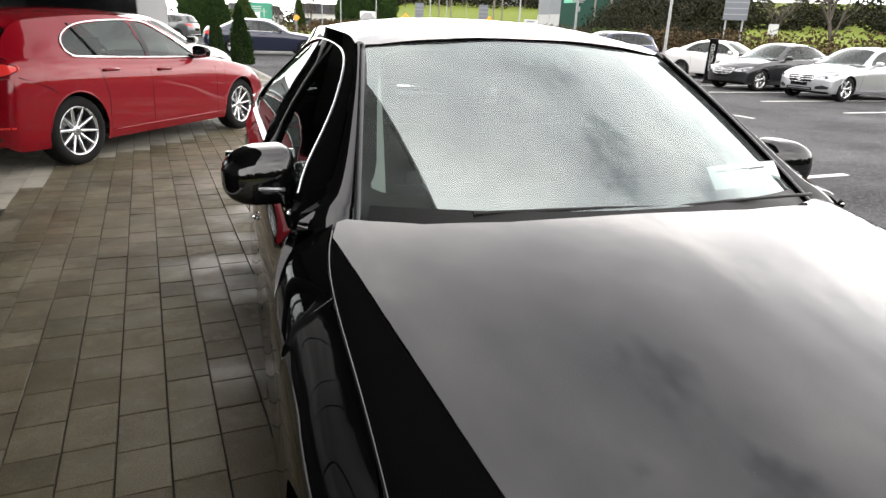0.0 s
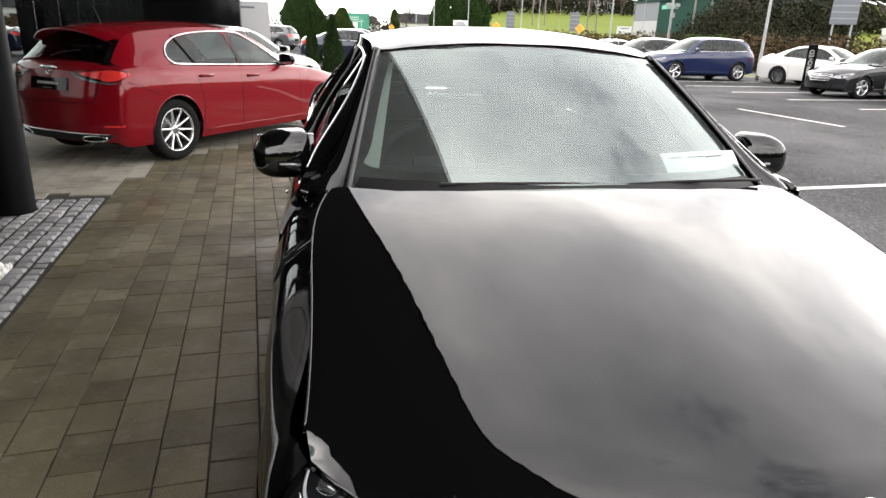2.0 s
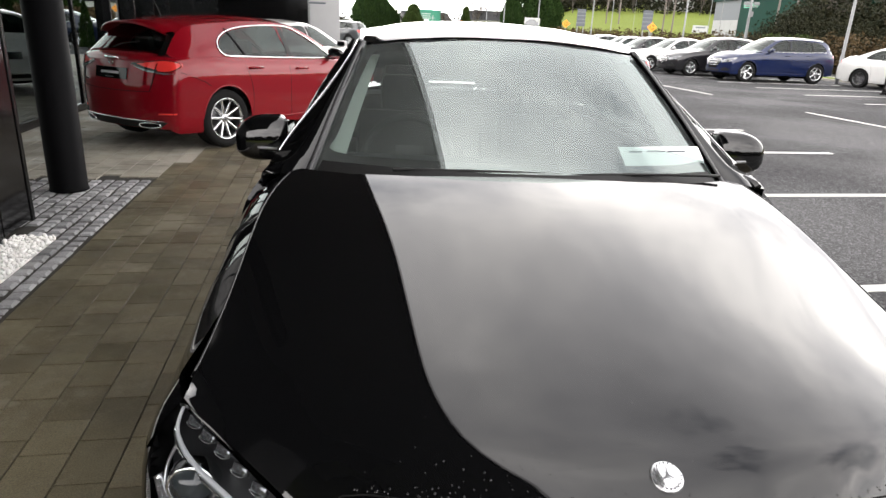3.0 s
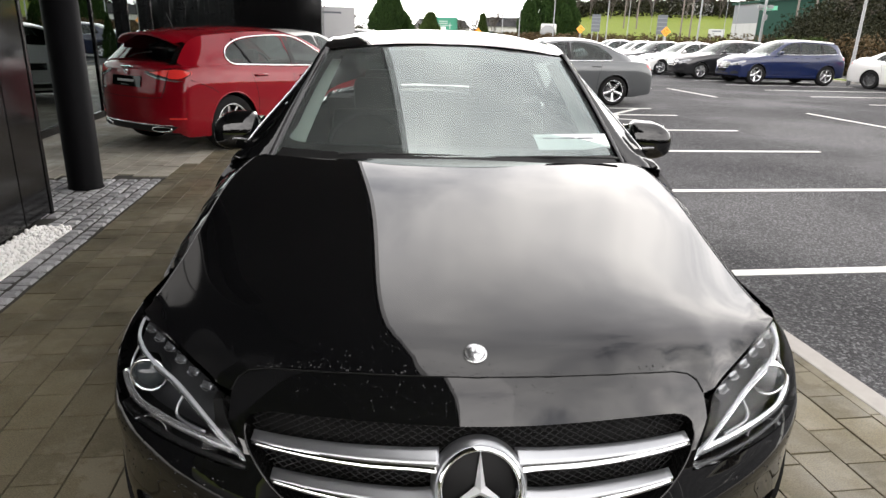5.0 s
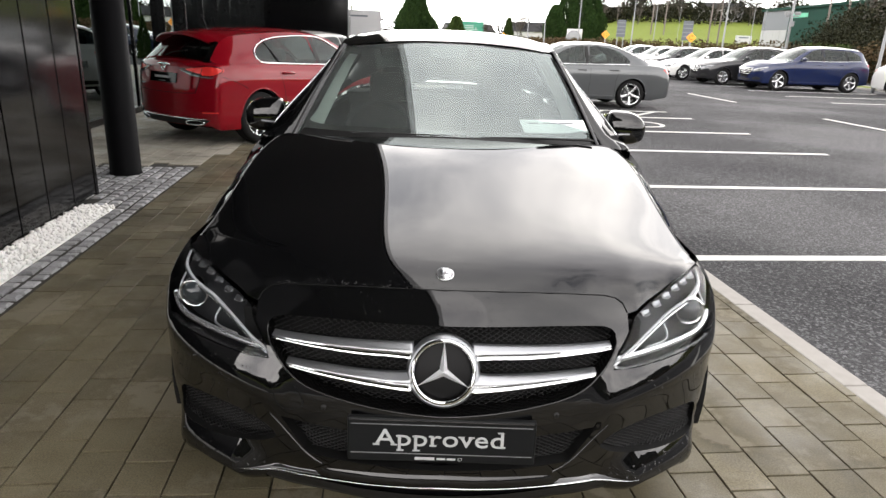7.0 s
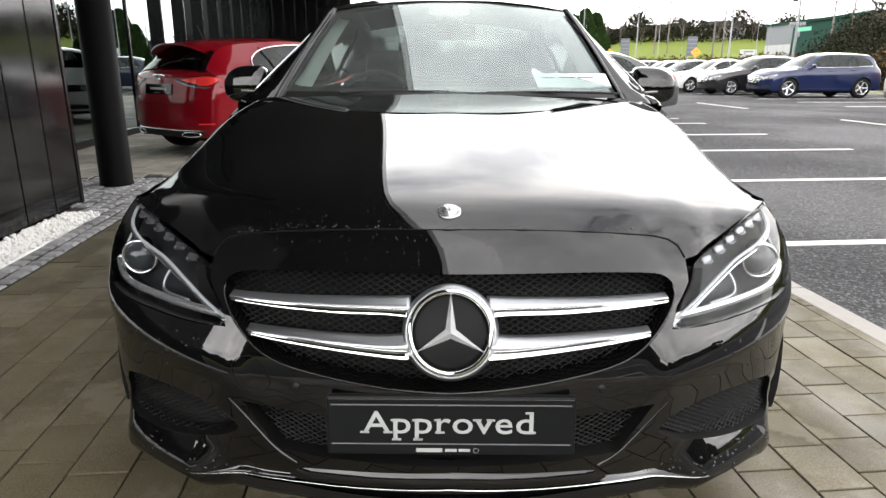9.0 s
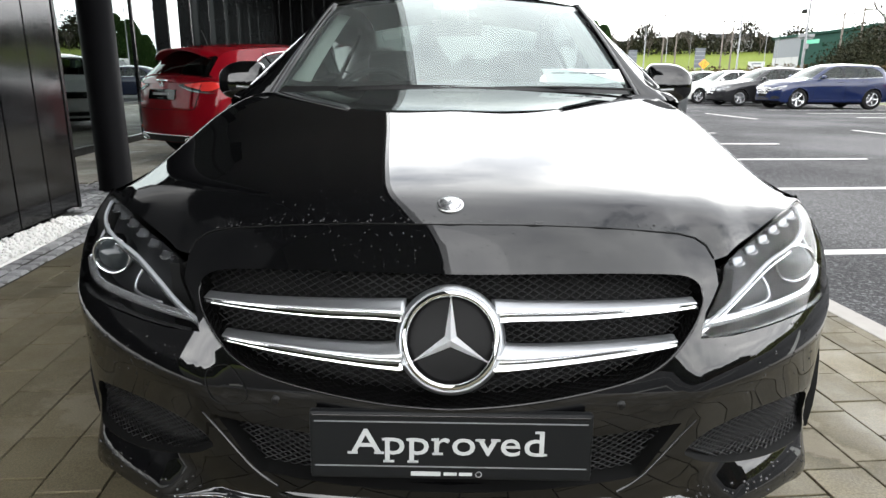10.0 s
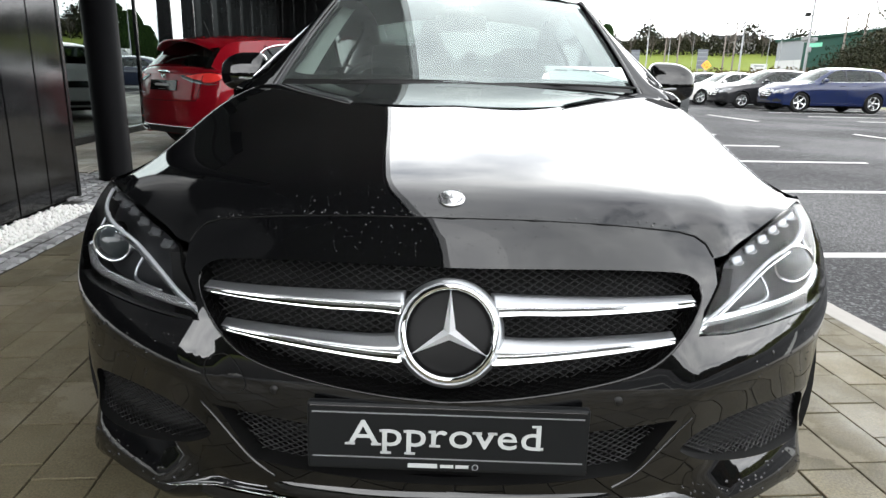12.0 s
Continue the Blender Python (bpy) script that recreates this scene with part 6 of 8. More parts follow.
# ---- headlamps ----
for sgn in (1, -1):
    lp = hl_loop if sgn > 0 else flip(hl_loop)
    lamp = part("headlight", patch(lp, [], 0.03, lambda a, b: skin(a, b) + Vector((-sgn * 0.02, 0.085, -0.005)), 0.0, None, 0.02), HOUSING, HERO, "clear headlight with dark inner housing and white light bar")
    bm = bmesh.new()
    a3, b3 = [skin(a, b) for a, b in lp], [skin(a, b) + Vector((-sgn * 0.02, 0.085, -0.005)) for a, b in lp]
    va, vb = [bm.verts.new(p) for p in a3], [bm.verts.new(p) for p in b3]
    for k in range(len(va)):
        bm.faces.new((va[k], va[(k + 1) % len(va)], vb[(k + 1) % len(va)], vb[k]))
    part("lamp_rim", bm, GLOSS_BLACK, lamp)
    lens = part("lamp_lens", patch(lp, [], 0.03, lambda a, b: at_skin(a, b), 0.0, None, 0.02), LENS, lamp, "clear plastic lens")
    lens.visible_shadow = False
    S = lambda a, b, d: skin(sgn * a, b) + Vector((-sgn * 0.006, d, 0))
    # light bar: eyebrow from the tip down to the inner point
    brow = smooth_loop([(0.975, 0.740), (0.945, 0.705), (0.86, 0.678), (0.74, 0.655), (0.64, 0.622), (0.56, 0.590), (0.496, 0.567)], 6, False)
    bm = bmesh.new()
    ribbon(bm, [S(p[0], p[1], 0.022) for p in brow], (0, -1, 0.3), [0.0048 + 0.0026 * math.sin(math.pi * k / (len(brow) - 1)) for k in range(len(brow))], 0.008)
    part("light_bar", bm, WHITE_LENS, lamp, "white daylight strip")
    bm = bmesh.new()
    ribbon(bm, [S(p[0], p[1] - 0.012, 0.030) for p in brow[4:]], (0, -1, 0.3), 0.006, 0.006)
    part("light_bar_edge", bm, CHROME, lamp)
    # lower chrome sweep along the bottom edge
    sweep = smooth_loop([(0.96, 0.615), (0.88, 0.580), (0.77, 0.572), (0.66, 0.568), (0.56, 0.566), (0.505, 0.567)], 5, False)
    bm = bmesh.new()
    ribbon(bm, [S(p[0], p[1] + 0.004, 0.028) for p in sweep], (0, -1, 0.3), 0.018, 0.006)
    part("lower_reflector", bm, ALLOY, lamp)
    # projector
    c = S(0.845, 0.634, 0.038)
    bm = bmesh.new()
    lathe(bm, [(0, -0.020), (0.016, -0.018), (0.030, -0.010), (0.038, 0.0)], 28, "y", tuple(c))
    part("projector", bm, TINT, lamp, "dark glass projector")
    bm = bmesh.new()
    lathe(bm, [(0.038, -0.001), (0.041, -0.005), (0.045, 0.003), (0.045, 0.03)], 28, "y", tuple(c))
    part("projector_ring", bm, CHROME, lamp)
    # bracket-shaped bright frames
    for pts in ([(0.925, 0.690), (0.90, 0.680), (0.80, 0.658)], [(0.925, 0.690), (0.935, 0.645), (0.928, 0.61)], [(0.70, 0.632), (0.715, 0.600), (0.70, 0.583), (0.62, 0.578)]):
        bm = bmesh.new()
        tube(bm, [S(a, b, 0.034) for a, b in smooth_loop(pts, 4, False)], 0.0032, 6)
        part("lamp_frame", bm, SATIN, lamp)
    # clear indicator cells under the bonnet edge, each with a bright scalloped edge
    for k in range(6):
        a = 0.635 + k * 0.054
        b = float(np.interp(a, [0.6, 0.7, 0.8, 0.9, 1.0], [0.652, 0.681, 0.708, 0.727, 0.737]))
        cell = part("indicator_block", boxes((-0.017, 0.017, -0.006, 0.006, -0.009, 0.009), bevel=0.004), LAMP_CLEAR, lamp, m=Matrix.Translation(S(a, b, 0.028)) @ pose(0, 0, 0, -25, 0, sgn * 35))
        bm = bmesh.new()
        tube(bm, [(0.016 * math.cos(q), -0.008, -0.004 - 0.007 * math.sin(q)) for q in np.linspace(0, math.pi, 9)], 0.0010, 5)
        part("cell_edge", bm, ALLOY, cell)

# ---- cabin ----
LINING = simple("headliner_cloth", (0.42, 0.42, 0.40), 0.9)
rail_z = spline([1.52, 1.75, 1.95, 2.15, 2.45, 2.75, 3.05, 3.35, 3.7, 4.1], [0.955, 1.115, 1.236, 1.333, 1.374, 1.386, 1.376, 1.335, 1.215, 1.02])
rail_x = spline([1.52, 1.75, 2.15, 2.5, 2.9, 3.3, 3.7, 4.1], [0.722, 0.660, 0.572, 0.582, 0.585, 0.572, 0.56, 0.60])
mid_z = spline([2.05, 2.15, 2.4, 2.7, 3.0, 3.3, 3.5], [1.372, 1.392, 1.428, 1.442, 1.434, 1.402, 1.362])


def roof_z(x, y):
    e = rail_x(y)
    return mid_z(y) - (mid_z(y) - rail_z(y)) * min(1.0, abs(x) / e) ** 2.6


roof_loop = [(rail_x(y), y) for y in np.linspace(2.17, 3.42, 14)]
roof_loop = [(0.0, 2.085), (0.30, 2.10), (0.50, 2.135)] + roof_loop + [(0.4, 3.46), (0, 3.48)]
roof_loop = [tuple(p) for p in roof_loop] + [(-a, b) for a, b in roof_loop[::-1]][1:-1]
part("roof", patch(roof_loop, [], 0.06, lambda x, y: (x, y, roof_z(x, y)), 0.001, (0, 0, -1), 0.04), BLACK_PAINT, HERO, "glossy black roof mirroring the sky", angle=60)


def side_glass(y, z):
    """Half width of the side windows at a height."""
    b, t = 0.935 + 0.014 * (y - 1.5), 1.385
    return 0.836 - 0.253 * max(0.0, (z - b) / (t - b)) ** 1.12


def screen_pt(a, v):
    """The windscreen: a across (-1..1), v up (0..1)."""
    foot = Vector((a * 0.683, 1.335 + 0.165 * a * a, 0.952 - 0.012 * a * a))
    head = Vector((a * 0.545, 2.085 + 0.055 * a * a, 1.372 - 0.040 * a * a))
    p = foot.lerp(head, v)
    return p + Vector((0, -0.013, 0.016)) * (4 * v * (1 - v)) * (1 - 0.35 * a * a)


full = [(-1, -0.03), (1, -0.03), (1, 1), (-1, 1)]
clear = [tuple(p) for p in smooth_loop([(-0.93, 0.16), (-0.5, 0.135), (0, 0.13), (0.5, 0.135), (0.93, 0.16), (0.945, 0.3), (0.93, 0.8), (0.88, 0.935), (0.6, 0.95), (0.2, 0.95), (0.17, 0.86), (0.10, 0.82), (-0.10, 0.82), (-0.17, 0.86), (-0.2, 0.95), (-0.6, 0.95), (-0.88, 0.935), (-0.93, 0.8), (-0.945, 0.3)], 4)]
pane = part("windscreen", patch(full, [], 0.06, screen_pt, 0, None, 0.05), PANE, HERO, "clear windscreen mirroring clouds", angle=70)
pane.visible_shadow = False
part("windscreen_band", patch(full, [clear], 0.06, lambda a, v: screen_pt(a, v) + Vector((0, 0.003, -0.004)), 0, None, 0.04), GLOSS_BLACK, pane, "black printed border", angle=70)
part("cowl_panel", patch([(-0.985, -0.03), (0.985, -0.03), (0.97, 0.085), (0.5, 0.07), (0, 0.065), (-0.5, 0.07), (-0.97, 0.085)], [], 0.06, lambda a, v: screen_pt(a, v) + Vector((0, -0.004, 0.007)), 0, None, 0.05), PLASTIC, HERO, "black plastic panel under the windscreen", angle=70)
part("cowl", boxes((-0.70, 0.70, 1.33, 1.52, 0.90, 0.925)), PLASTIC, HERO, smooth=False)

for sgn in (1, -1):
    # windscreen pillar, roof rail and rear pillar in one frame round the side glass
    ys = np.linspace(1.50, 3.95, 40)
    outer = [(y, rail_z(y) + 0.004) for y in ys] + [(4.05, 0.99), (3.45, 0.962), (2.4, 0.948), (1.70, 0.938), (1.52, 0.935)]
    glass_out = [tuple(p) for p in smooth_loop([(1.66, 0.952), (2.2, 0.950), (2.8, 0.957), (3.35, 0.966), (3.62, 0.985), (3.66, 1.03), (3.50, 1.17), (3.28, 1.285), (3.0, 1.330), (2.7, 1.341), (2.4, 1.330), (2.18, 1.292), (1.95, 1.178), (1.76, 1.045)], 4)]

    def on_side(y, z):
        rz = rail_z(min(max(y, 1.52), 4.1))
        b = 0.935
        t = min(1.0, max(0.0, (z - b) / max(0.05, rz - b)))
        sx = side_glass(y, z)
        edge = rail_x(min(max(y, 1.52), 4.1))
        return Vector((sgn * (sx + (edge - sx) * t**5), y, z))

    frame_part = part("cabin_frame", patch(outer, [glass_out], 0.06, on_side, 0.025, (-sgn, 0, 0), 0.03), BLACK_PAINT, HERO, "black pillars and roof rail", angle=50)
    bm = bmesh.new()
    tube(bm, [on_side(y, 0.946 + 0.007 * (y - 1.7)) + Vector((sgn * 0.004, 0, 0)) for y in np.linspace(1.66, 3.62, 24)], 0.009, 6)
    part("window_trim", bm, CHROME, frame_part, "chrome strip under the window")
    bm = bmesh.new()
    tube(bm, [on_side(p[0], p[1]) + Vector((sgn * 0.002, 0, 0)) for p in glass_out if p[1] > 0.97], 0.0035, 5)
    part("window_surround", bm, CHROME, frame_part, "thin chrome line over the window")
    g = part("side_window", patch(glass_out, [], 0.08, lambda y, z: on_side(y, z) - Vector((sgn * 0.006, 0, 0)), 0, None, 0.04), PANE_SIDE, HERO, "tinted side window")
    g.visible_shadow = False
    bm = bmesh.new()
    tube(bm, [on_side(2.50 + 0.02 * k, 0.955 + 0.375 * k / 5) - Vector((sgn * 0.004, 0, 0)) for k in range(6)], 0.03, 6)
    part("middle_pillar", bm, GLOSS_BLACK, HERO)
    # pillar beside the screen, rounded
    bm = bmesh.new()
    rows = []
    for v in np.linspace(-0.02, 1.03, 24):
        p = screen_pt(sgn * 1.0, v)
        q = on_side(min(max(p.y, 1.50), 2.16) + 0.004, rail_z(min(max(p.y, 1.5), 2.16)) - 0.006)
        top = (p + q) / 2 + Vector((sgn * 0.006, -0.002, 0.016))
        rows.append([bm.verts.new(c) for c in (p + Vector((-sgn * 0.004, 0.004, -0.012)), p + Vector((0, 0, 0.004)), top, q + Vector((sgn * 0.008, 0, 0.002)), q + Vector((sgn * 0.006, 0.004, -0.03)))])
    for p, q in zip(rows, rows[1:]):
        for k in range(4):
            bm.faces.new((p[k], p[k + 1], q[k + 1], q[k]))
    part("screen_pillar", bm, BLACK_PAINT, HERO, "black windscreen pillar", angle=40)
    bm = bmesh.new()
    ribbon(bm, [screen_pt(sgn * 1.0, v) + Vector((sgn * 0.010, -0.006, 0.010)) for v in np.linspace(-0.04, 1.0, 20)], (sgn * 0.35, -0.6, 0.75), 0.016, 0.005)
    part("pillar_trim", bm, TRIM_GREY, HERO, "satin dark grey drip strip")
    # pale inner pillar lining behind the screen's edge
    bm = bmesh.new()
    rows = [[bm.verts.new(screen_pt(sgn * a, v) + Vector((0, dy, dz))) for a, dy, dz in ((0.985, 0.02, -0.02), (0.93, 0.045, -0.03), (0.885, 0.09, -0.035))] for v in np.linspace(0.12, 0.97, 14)]
    for p, q in zip(rows, rows[1:]):
        for k in range(2):
            bm.faces.new((p[k], p[k + 1], q[k + 1], q[k]))
    part("pillar_lining", bm, LINING, HERO, "pale grey inner pillar lining")
    # door mirror
    bm = bmesh.new()
    bmesh.ops.create_uvsphere(bm, u_segments=28, v_segments=18, radius=1.0)
    for v in bm.verts:
        x, y, z = v.co
        s3 = lambda t, e: math.copysign(abs(t) ** e, t)
        o = x * sgn
        across = s3(o, 0.42) * 0.072 if o < 0 else s3(o, 0.72) * 0.116
        up = s3(z, 0.5) * ((0.082 - 0.024 * max(0.0, o) ** 2) if z > 0 else (0.077 - 0.016 * max(0.0, o) ** 2)) - 0.006 * o
        v.co = Vector((sgn * across, s3(y, 0.52) * (0.085 if y < 0 else 0.042) + 0.12 * max(0.0, up), up))
    MIR = part("door_mirror", bm, BLACK_PAINT, HERO, "glossy black door mirror", m=Matrix.Translation((sgn * 0.880, 1.845, 1.002)) @ pose(0, 0, 0, 0, 0, -sgn * 10))
    bm = bmesh.new()
    strip = [Vector((sgn * (-0.03 + 0.145 * math.sin(a)), -0.088 * math.cos(a) ** 0.8 if a < 1.5 else -0.004, -0.026 + 0.010 * math.sin(a))) for a in np.linspace(0.0, 1.45, 12)]
    ribbon(bm, strip, [Vector((sgn * math.sin(a), -math.cos(a), 0)) for a in np.linspace(0, 1.45, 12)], 0.011, 0.004)
    part("indicator", bm, CLEAR_GREY, MIR, "clear indicator strip")
    part("mirror_glass", boxes((-0.095, 0.095, 0.044, 0.047, -0.058, 0.058)), CHROME, MIR, smooth=False)
    bm = bmesh.new()
    tube(bm, [(sgn * 0.815, 1.83, 0.925), (sgn * 0.825, 1.835, 0.95), (sgn * 0.865, 1.845, 0.968)], 0.03, 10)
    part("mirror_foot", bm, BLACK_PAINT, MIR.parent)
# rear screen and boot lid
rear = lambda a, v: Vector((a * (0.545 - 0.0 * v), 3.47 + 0.62 * v - 0.02 * a * a, 1.365 - 0.030 * a * a - 0.31 * v + 0.02 * math.sin(math.pi * v)))
rw = part("rear_window", patch([(-1, 0), (1, 0), (1.03, 1), (-1.03, 1)], [], 0.09, rear, 0, None, 0.08), REAR_GLASS, HERO, "tinted rear window")
rw.visible_shadow = False
for sgn in (1, -1):
    # rear pillar between the rear screen and the side frame
    bm = bmesh.new()
    rows = []
    for v in np.linspace(-0.06, 1.0, 16):
        p = rear(sgn * 0.99, v)
        q = Vector((sgn * rail_x(min(p.y, 4.05)), p.y, rail_z(min(p.y, 4.05)) - 0.004))
        rows.append([bm.verts.new(c) for c in (p + Vector((0, 0, 0.004)), (p + q) / 2 + Vector((sgn * 0.004, 0, 0.008)), q, q + Vector((0, 0, -0.05)))])
    for p, q in zip(rows, rows[1:]):
        for k in range(3):
            bm.faces.new((p[k], p[k + 1], q[k + 1], q[k]))
    part("rear_pillar", bm, BLACK_PAINT, HERO, "black rear pillar", angle=40)
part("boot_lid", patch([(-0.80, 3.98), (0.80, 3.98), (0.82, 4.3), (0.70, 4.56), (0.4, 4.63), (-0.4, 4.63), (-0.70, 4.56), (-0.82, 4.3)], [], 0.07, lambda x, y: (x, y, 1.05 - 0.09 * (abs(x) / 0.82) ** 2.4 - 0.03 * max(0, (y - 4.4) / 0.25) ** 2), 0.02, (0, 0, -1), 0.06), BLACK_PAINT, HERO, "glossy black boot lid", angle=60)
# wipers lying at the screen's foot
for x0, x1 in ((-0.42, 0.175), (0.10, 0.665)):
    bm = bmesh.new()
    pts = [(x0 + (x1 - x0) * t, 1.398 + 0.16 * abs(x0 + (x1 - x0) * t) ** 1.8, 0.986 - 0.004 * abs(x0 + (x1 - x0) * t) + 0.006 * math.sin(t * 3.14)) for t in np.linspace(0, 1, 14)]
    tube(bm, pts, 0.005, 6)
    part("wiper", bm, PLASTIC, HERO, "black wiper at rest")

# ---- inside ----
bm = bmesh.new()
rows = []
for y, z in ((1.40, 0.90), (1.50, 0.945), (1.62, 0.962), (1.80, 0.958), (1.95, 0.93), (2.0, 0.86), (1.98, 0.60)):
    rows.append([bm.verts.new((x, y + 0.10 * (x / 0.68) ** 2, z - 0.01 * (x / 0.68) ** 2)) for x in np.linspace(-0.70, 0.70, 15)])
for p, q in zip(rows, rows[1:]):
    for k in range(14):
        bm.faces.new((p[k], p[k + 1], q[k + 1], q[k]))
part("dashboard", bm, INTERIOR, HERO, "dark soft dashboard", angle=70)
bm = bmesh.new()
lathe(bm, [(0.185 + 0.015 * math.cos(radians(a)), 0.015 * math.sin(radians(a))) for a in range(0, 361, 45)], 40, "y")
box(bm, -0.17, 0.17, -0.012, 0.012, -0.03, 0.03)
box(bm, -0.06, 0.06, -0.02, 0.015, -0.075, 0.06, 0.012)
box(bm, -0.02, 0.02, -0.01, 0.01, -0.18, -0.05)
part("steering_wheel", bm, INTERIOR, HERO, "dark leather steering wheel", m=Matrix.Translation((-0.36, 2.08, 0.885)) @ pose(0, 0, 0, -24))


def seat(x, y):
    bm = bmesh.new()
    box(bm, -0.25, 0.25, -0.26, 0.26, 0.30, 0.46, 0.05)
    box(bm, -0.25, 0.25, -0.07, 0.07, 0.0, 0.60, 0.06, Matrix.Translation((0, 0.27, 0.42)) @ pose(0, 0, 0, -18))
    box(bm, -0.13, 0.13, -0.05, 0.05, 0.60, 0.80, 0.05, Matrix.Translation((0, 0.29, 0.40)) @ pose(0, 0, 0, -16))
    part("seat", bm, SEAT, HERO, "dark leather seat", m=pose(x, y, 0))


seat(-0.37, 2.42), seat(0.37, 2.42), seat(-0.37, 3.25), seat(0.37, 3.25)
part("cabin_floor", boxes((-0.78, 0.78, 1.5, 4.0, 0.24, 0.28), (-0.78, -0.74, 1.6, 4.0, 0.28, 0.93), (0.74, 0.78, 1.6, 4.0, 0.28, 0.93), (-0.75, 0.75, 3.62, 4.1, 0.28, 0.98)), INTERIOR, HERO, smooth=False)
part("headliner", patch([(-0.52, 2.2), (0.52, 2.2), (0.52, 3.4), (-0.52, 3.4)], [], 0.15, lambda x, y: (x, y, roof_z(x, y) - 0.03)), LINING, HERO)
part("underbody", boxes((-0.62, 0.62, 0.30, 4.4, 0.17, 0.30), (-0.56, 0.56, 0.24, 1.34, 0.28, 0.66)), MATT_BLACK, HERO, smooth=False)
for y in (AX0, AX1):
    for sgn in (1, -1):
        bm = bmesh.new()
        lathe(bm, [(0.39, 0.0), (0.40, 0.24)], 24, "x", (0, 0, 0), -15, 210)
        part("wheel_arch_liner", bm, MATT_BLACK, HERO, m=Matrix.Translation((sgn * 0.74 - 0.12, y, RW)))
# rear-view mirror and sensor box
part("sensor_box", boxes((-0.06, 0.06, -0.05, 0.05, -0.03, 0.03), bevel=0.015), PLASTIC, HERO, m=Matrix.Translation((0.0, 1.99, 1.285)) @ pose(0, 0, 0, 30))
part("rear_view_mirror", boxes((-0.115, 0.115, -0.02, 0.012, -0.036, 0.036), bevel=0.014), PLASTIC, HERO, "dark rear-view mirror", m=Matrix.Translation((0.01, 2.06, 1.235)) @ pose(0, 0, 0, -8, 0, -6))
# the wheels
add_wheels(HERO, 1.80, AX0, AX1, RW, 0.225, None, 5, "twin", 0.225, 0.02)
# white price sheet behind the glass: a thing of its own, lying on the dashboard
bm = patch([(0, 0), (0.315, 0), (0.283, 0.10), (-0.03, 0.10)], [], 0.05, lambda a, b: (a, b * 0.28, b * 0.72), 0.001)
sheet = thing("paper_sheet", "white printed paper sheet propped on the dashboard", "paper", Matrix.Translation((0.365, 1.525, 0.985)) @ pose(0, 0, 0, 0, 0, 12))
part("page", bm, PAPER, sheet, smooth=False)
for k, (a, b, w) in enumerate(((0.01, 0.078, 0.05), (0.08, 0.079, 0.07), (0.16, 0.078, 0.07))):
    part("print", boxes((a, a + w, b * 0.28 - 0.002, b * 0.28 - 0.001, b * 0.72 - 0.002, b * 0.72 + 0.003)), SIGN_GREY, sheet, smooth=False)

# ---- rain left on the paint ----
rain = random.Random(17)
bm = bmesh.new()


def drop(p, n, r):
    """A flat dome of water."""
    n = Vector(n).normalized()
    a = n.orthogonal().normalized()
    b = n.cross(a)
    rings = [[bm.verts.new(p + (a * math.cos(t) + b * math.sin(t) * 1.15) * r * k + n * r * h) for t in np.linspace(0, 2 * math.pi, 8)[:-1]] for k, h in ((1.0, -0.1), (0.75, 0.25))]
    tip = bm.verts.new(p + n * r * 0.36)
    for k in range(7):
        j = (k + 1) % 7
        bm.faces.new((rings[0][k], rings[0][j], rings[1][j], rings[1][k]))
        bm.faces.new((rings[1][k], rings[1][j], tip))


def on_hood(x, y, r):
    e = 0.01
    z = hood_z(x, y)
    drop(Vector((x, y, z)), (-(hood_z(x + e, y) - z) / e, -(hood_z(x, y + e) - z) / e, 1), r)


def on_front_skin(u, z, r):
    e = 0.004
    a, b = skin(u + e, z) - skin(u - e, z), skin(u, z + e) - skin(u, z - e)
    drop(skin(u, z), a.cross(b), r)


for _ in range(90):
    x = rain.gauss(-0.20, 0.14)
    on_hood(x, nose_line(abs(x)) + 0.01 + abs(rain.gauss(0, 0.05)), rain.uniform(0.0007, 0.0016))
for _ in range(90):
    x = rain.uniform(-0.47, 0.5)
    on_hood(x, nose_line(abs(x)) + rain.uniform(0.002, 0.010), rain.uniform(0.0010, 0.0024))
for _ in range(110):
    x = rain.uniform(-0.6, 0.6)
    on_hood(x, rain.uniform(0.35, 1.3), rain.uniform(0.0006, 0.0014))
for k in range(60):
    t = k / 59
    x = float(np.interp(t, [0, 0.25, 0.6, 1], [-0.40, -0.40, -0.33, -0.25])) + rain.gauss(0, 0.004)
    on_hood(x, 1.05 - 0.72 * t + rain.uniform(-0.01, 0.01), rain.uniform(0.0007, 0.0014))
for _ in range(170):
    on_front_skin(rain.uniform(-0.42, 0.40), rain.uniform(0.695, 0.755), rain.uniform(0.0007, 0.0016))
for _ in range(90):
    s_ = rain.choice((-1, 1))
    on_front_skin(s_ * rain.uniform(0.52, 0.95), rain.uniform(0.42, 0.545), rain.uniform(0.0014, 0.0032))
for _ in range(80):
    s_ = rain.choice((-1, 1))
    on_front_skin(s_ * rain.uniform(0.45, 0.85), rain.uniform(0.205, 0.255), rain.uniform(0.0018, 0.0038))
tagged(part("raindrops", bm, WATER, None, "", True, None, 80), "clear raindrops beaded on the black bonnet and bumper", "water", "", "stuff")

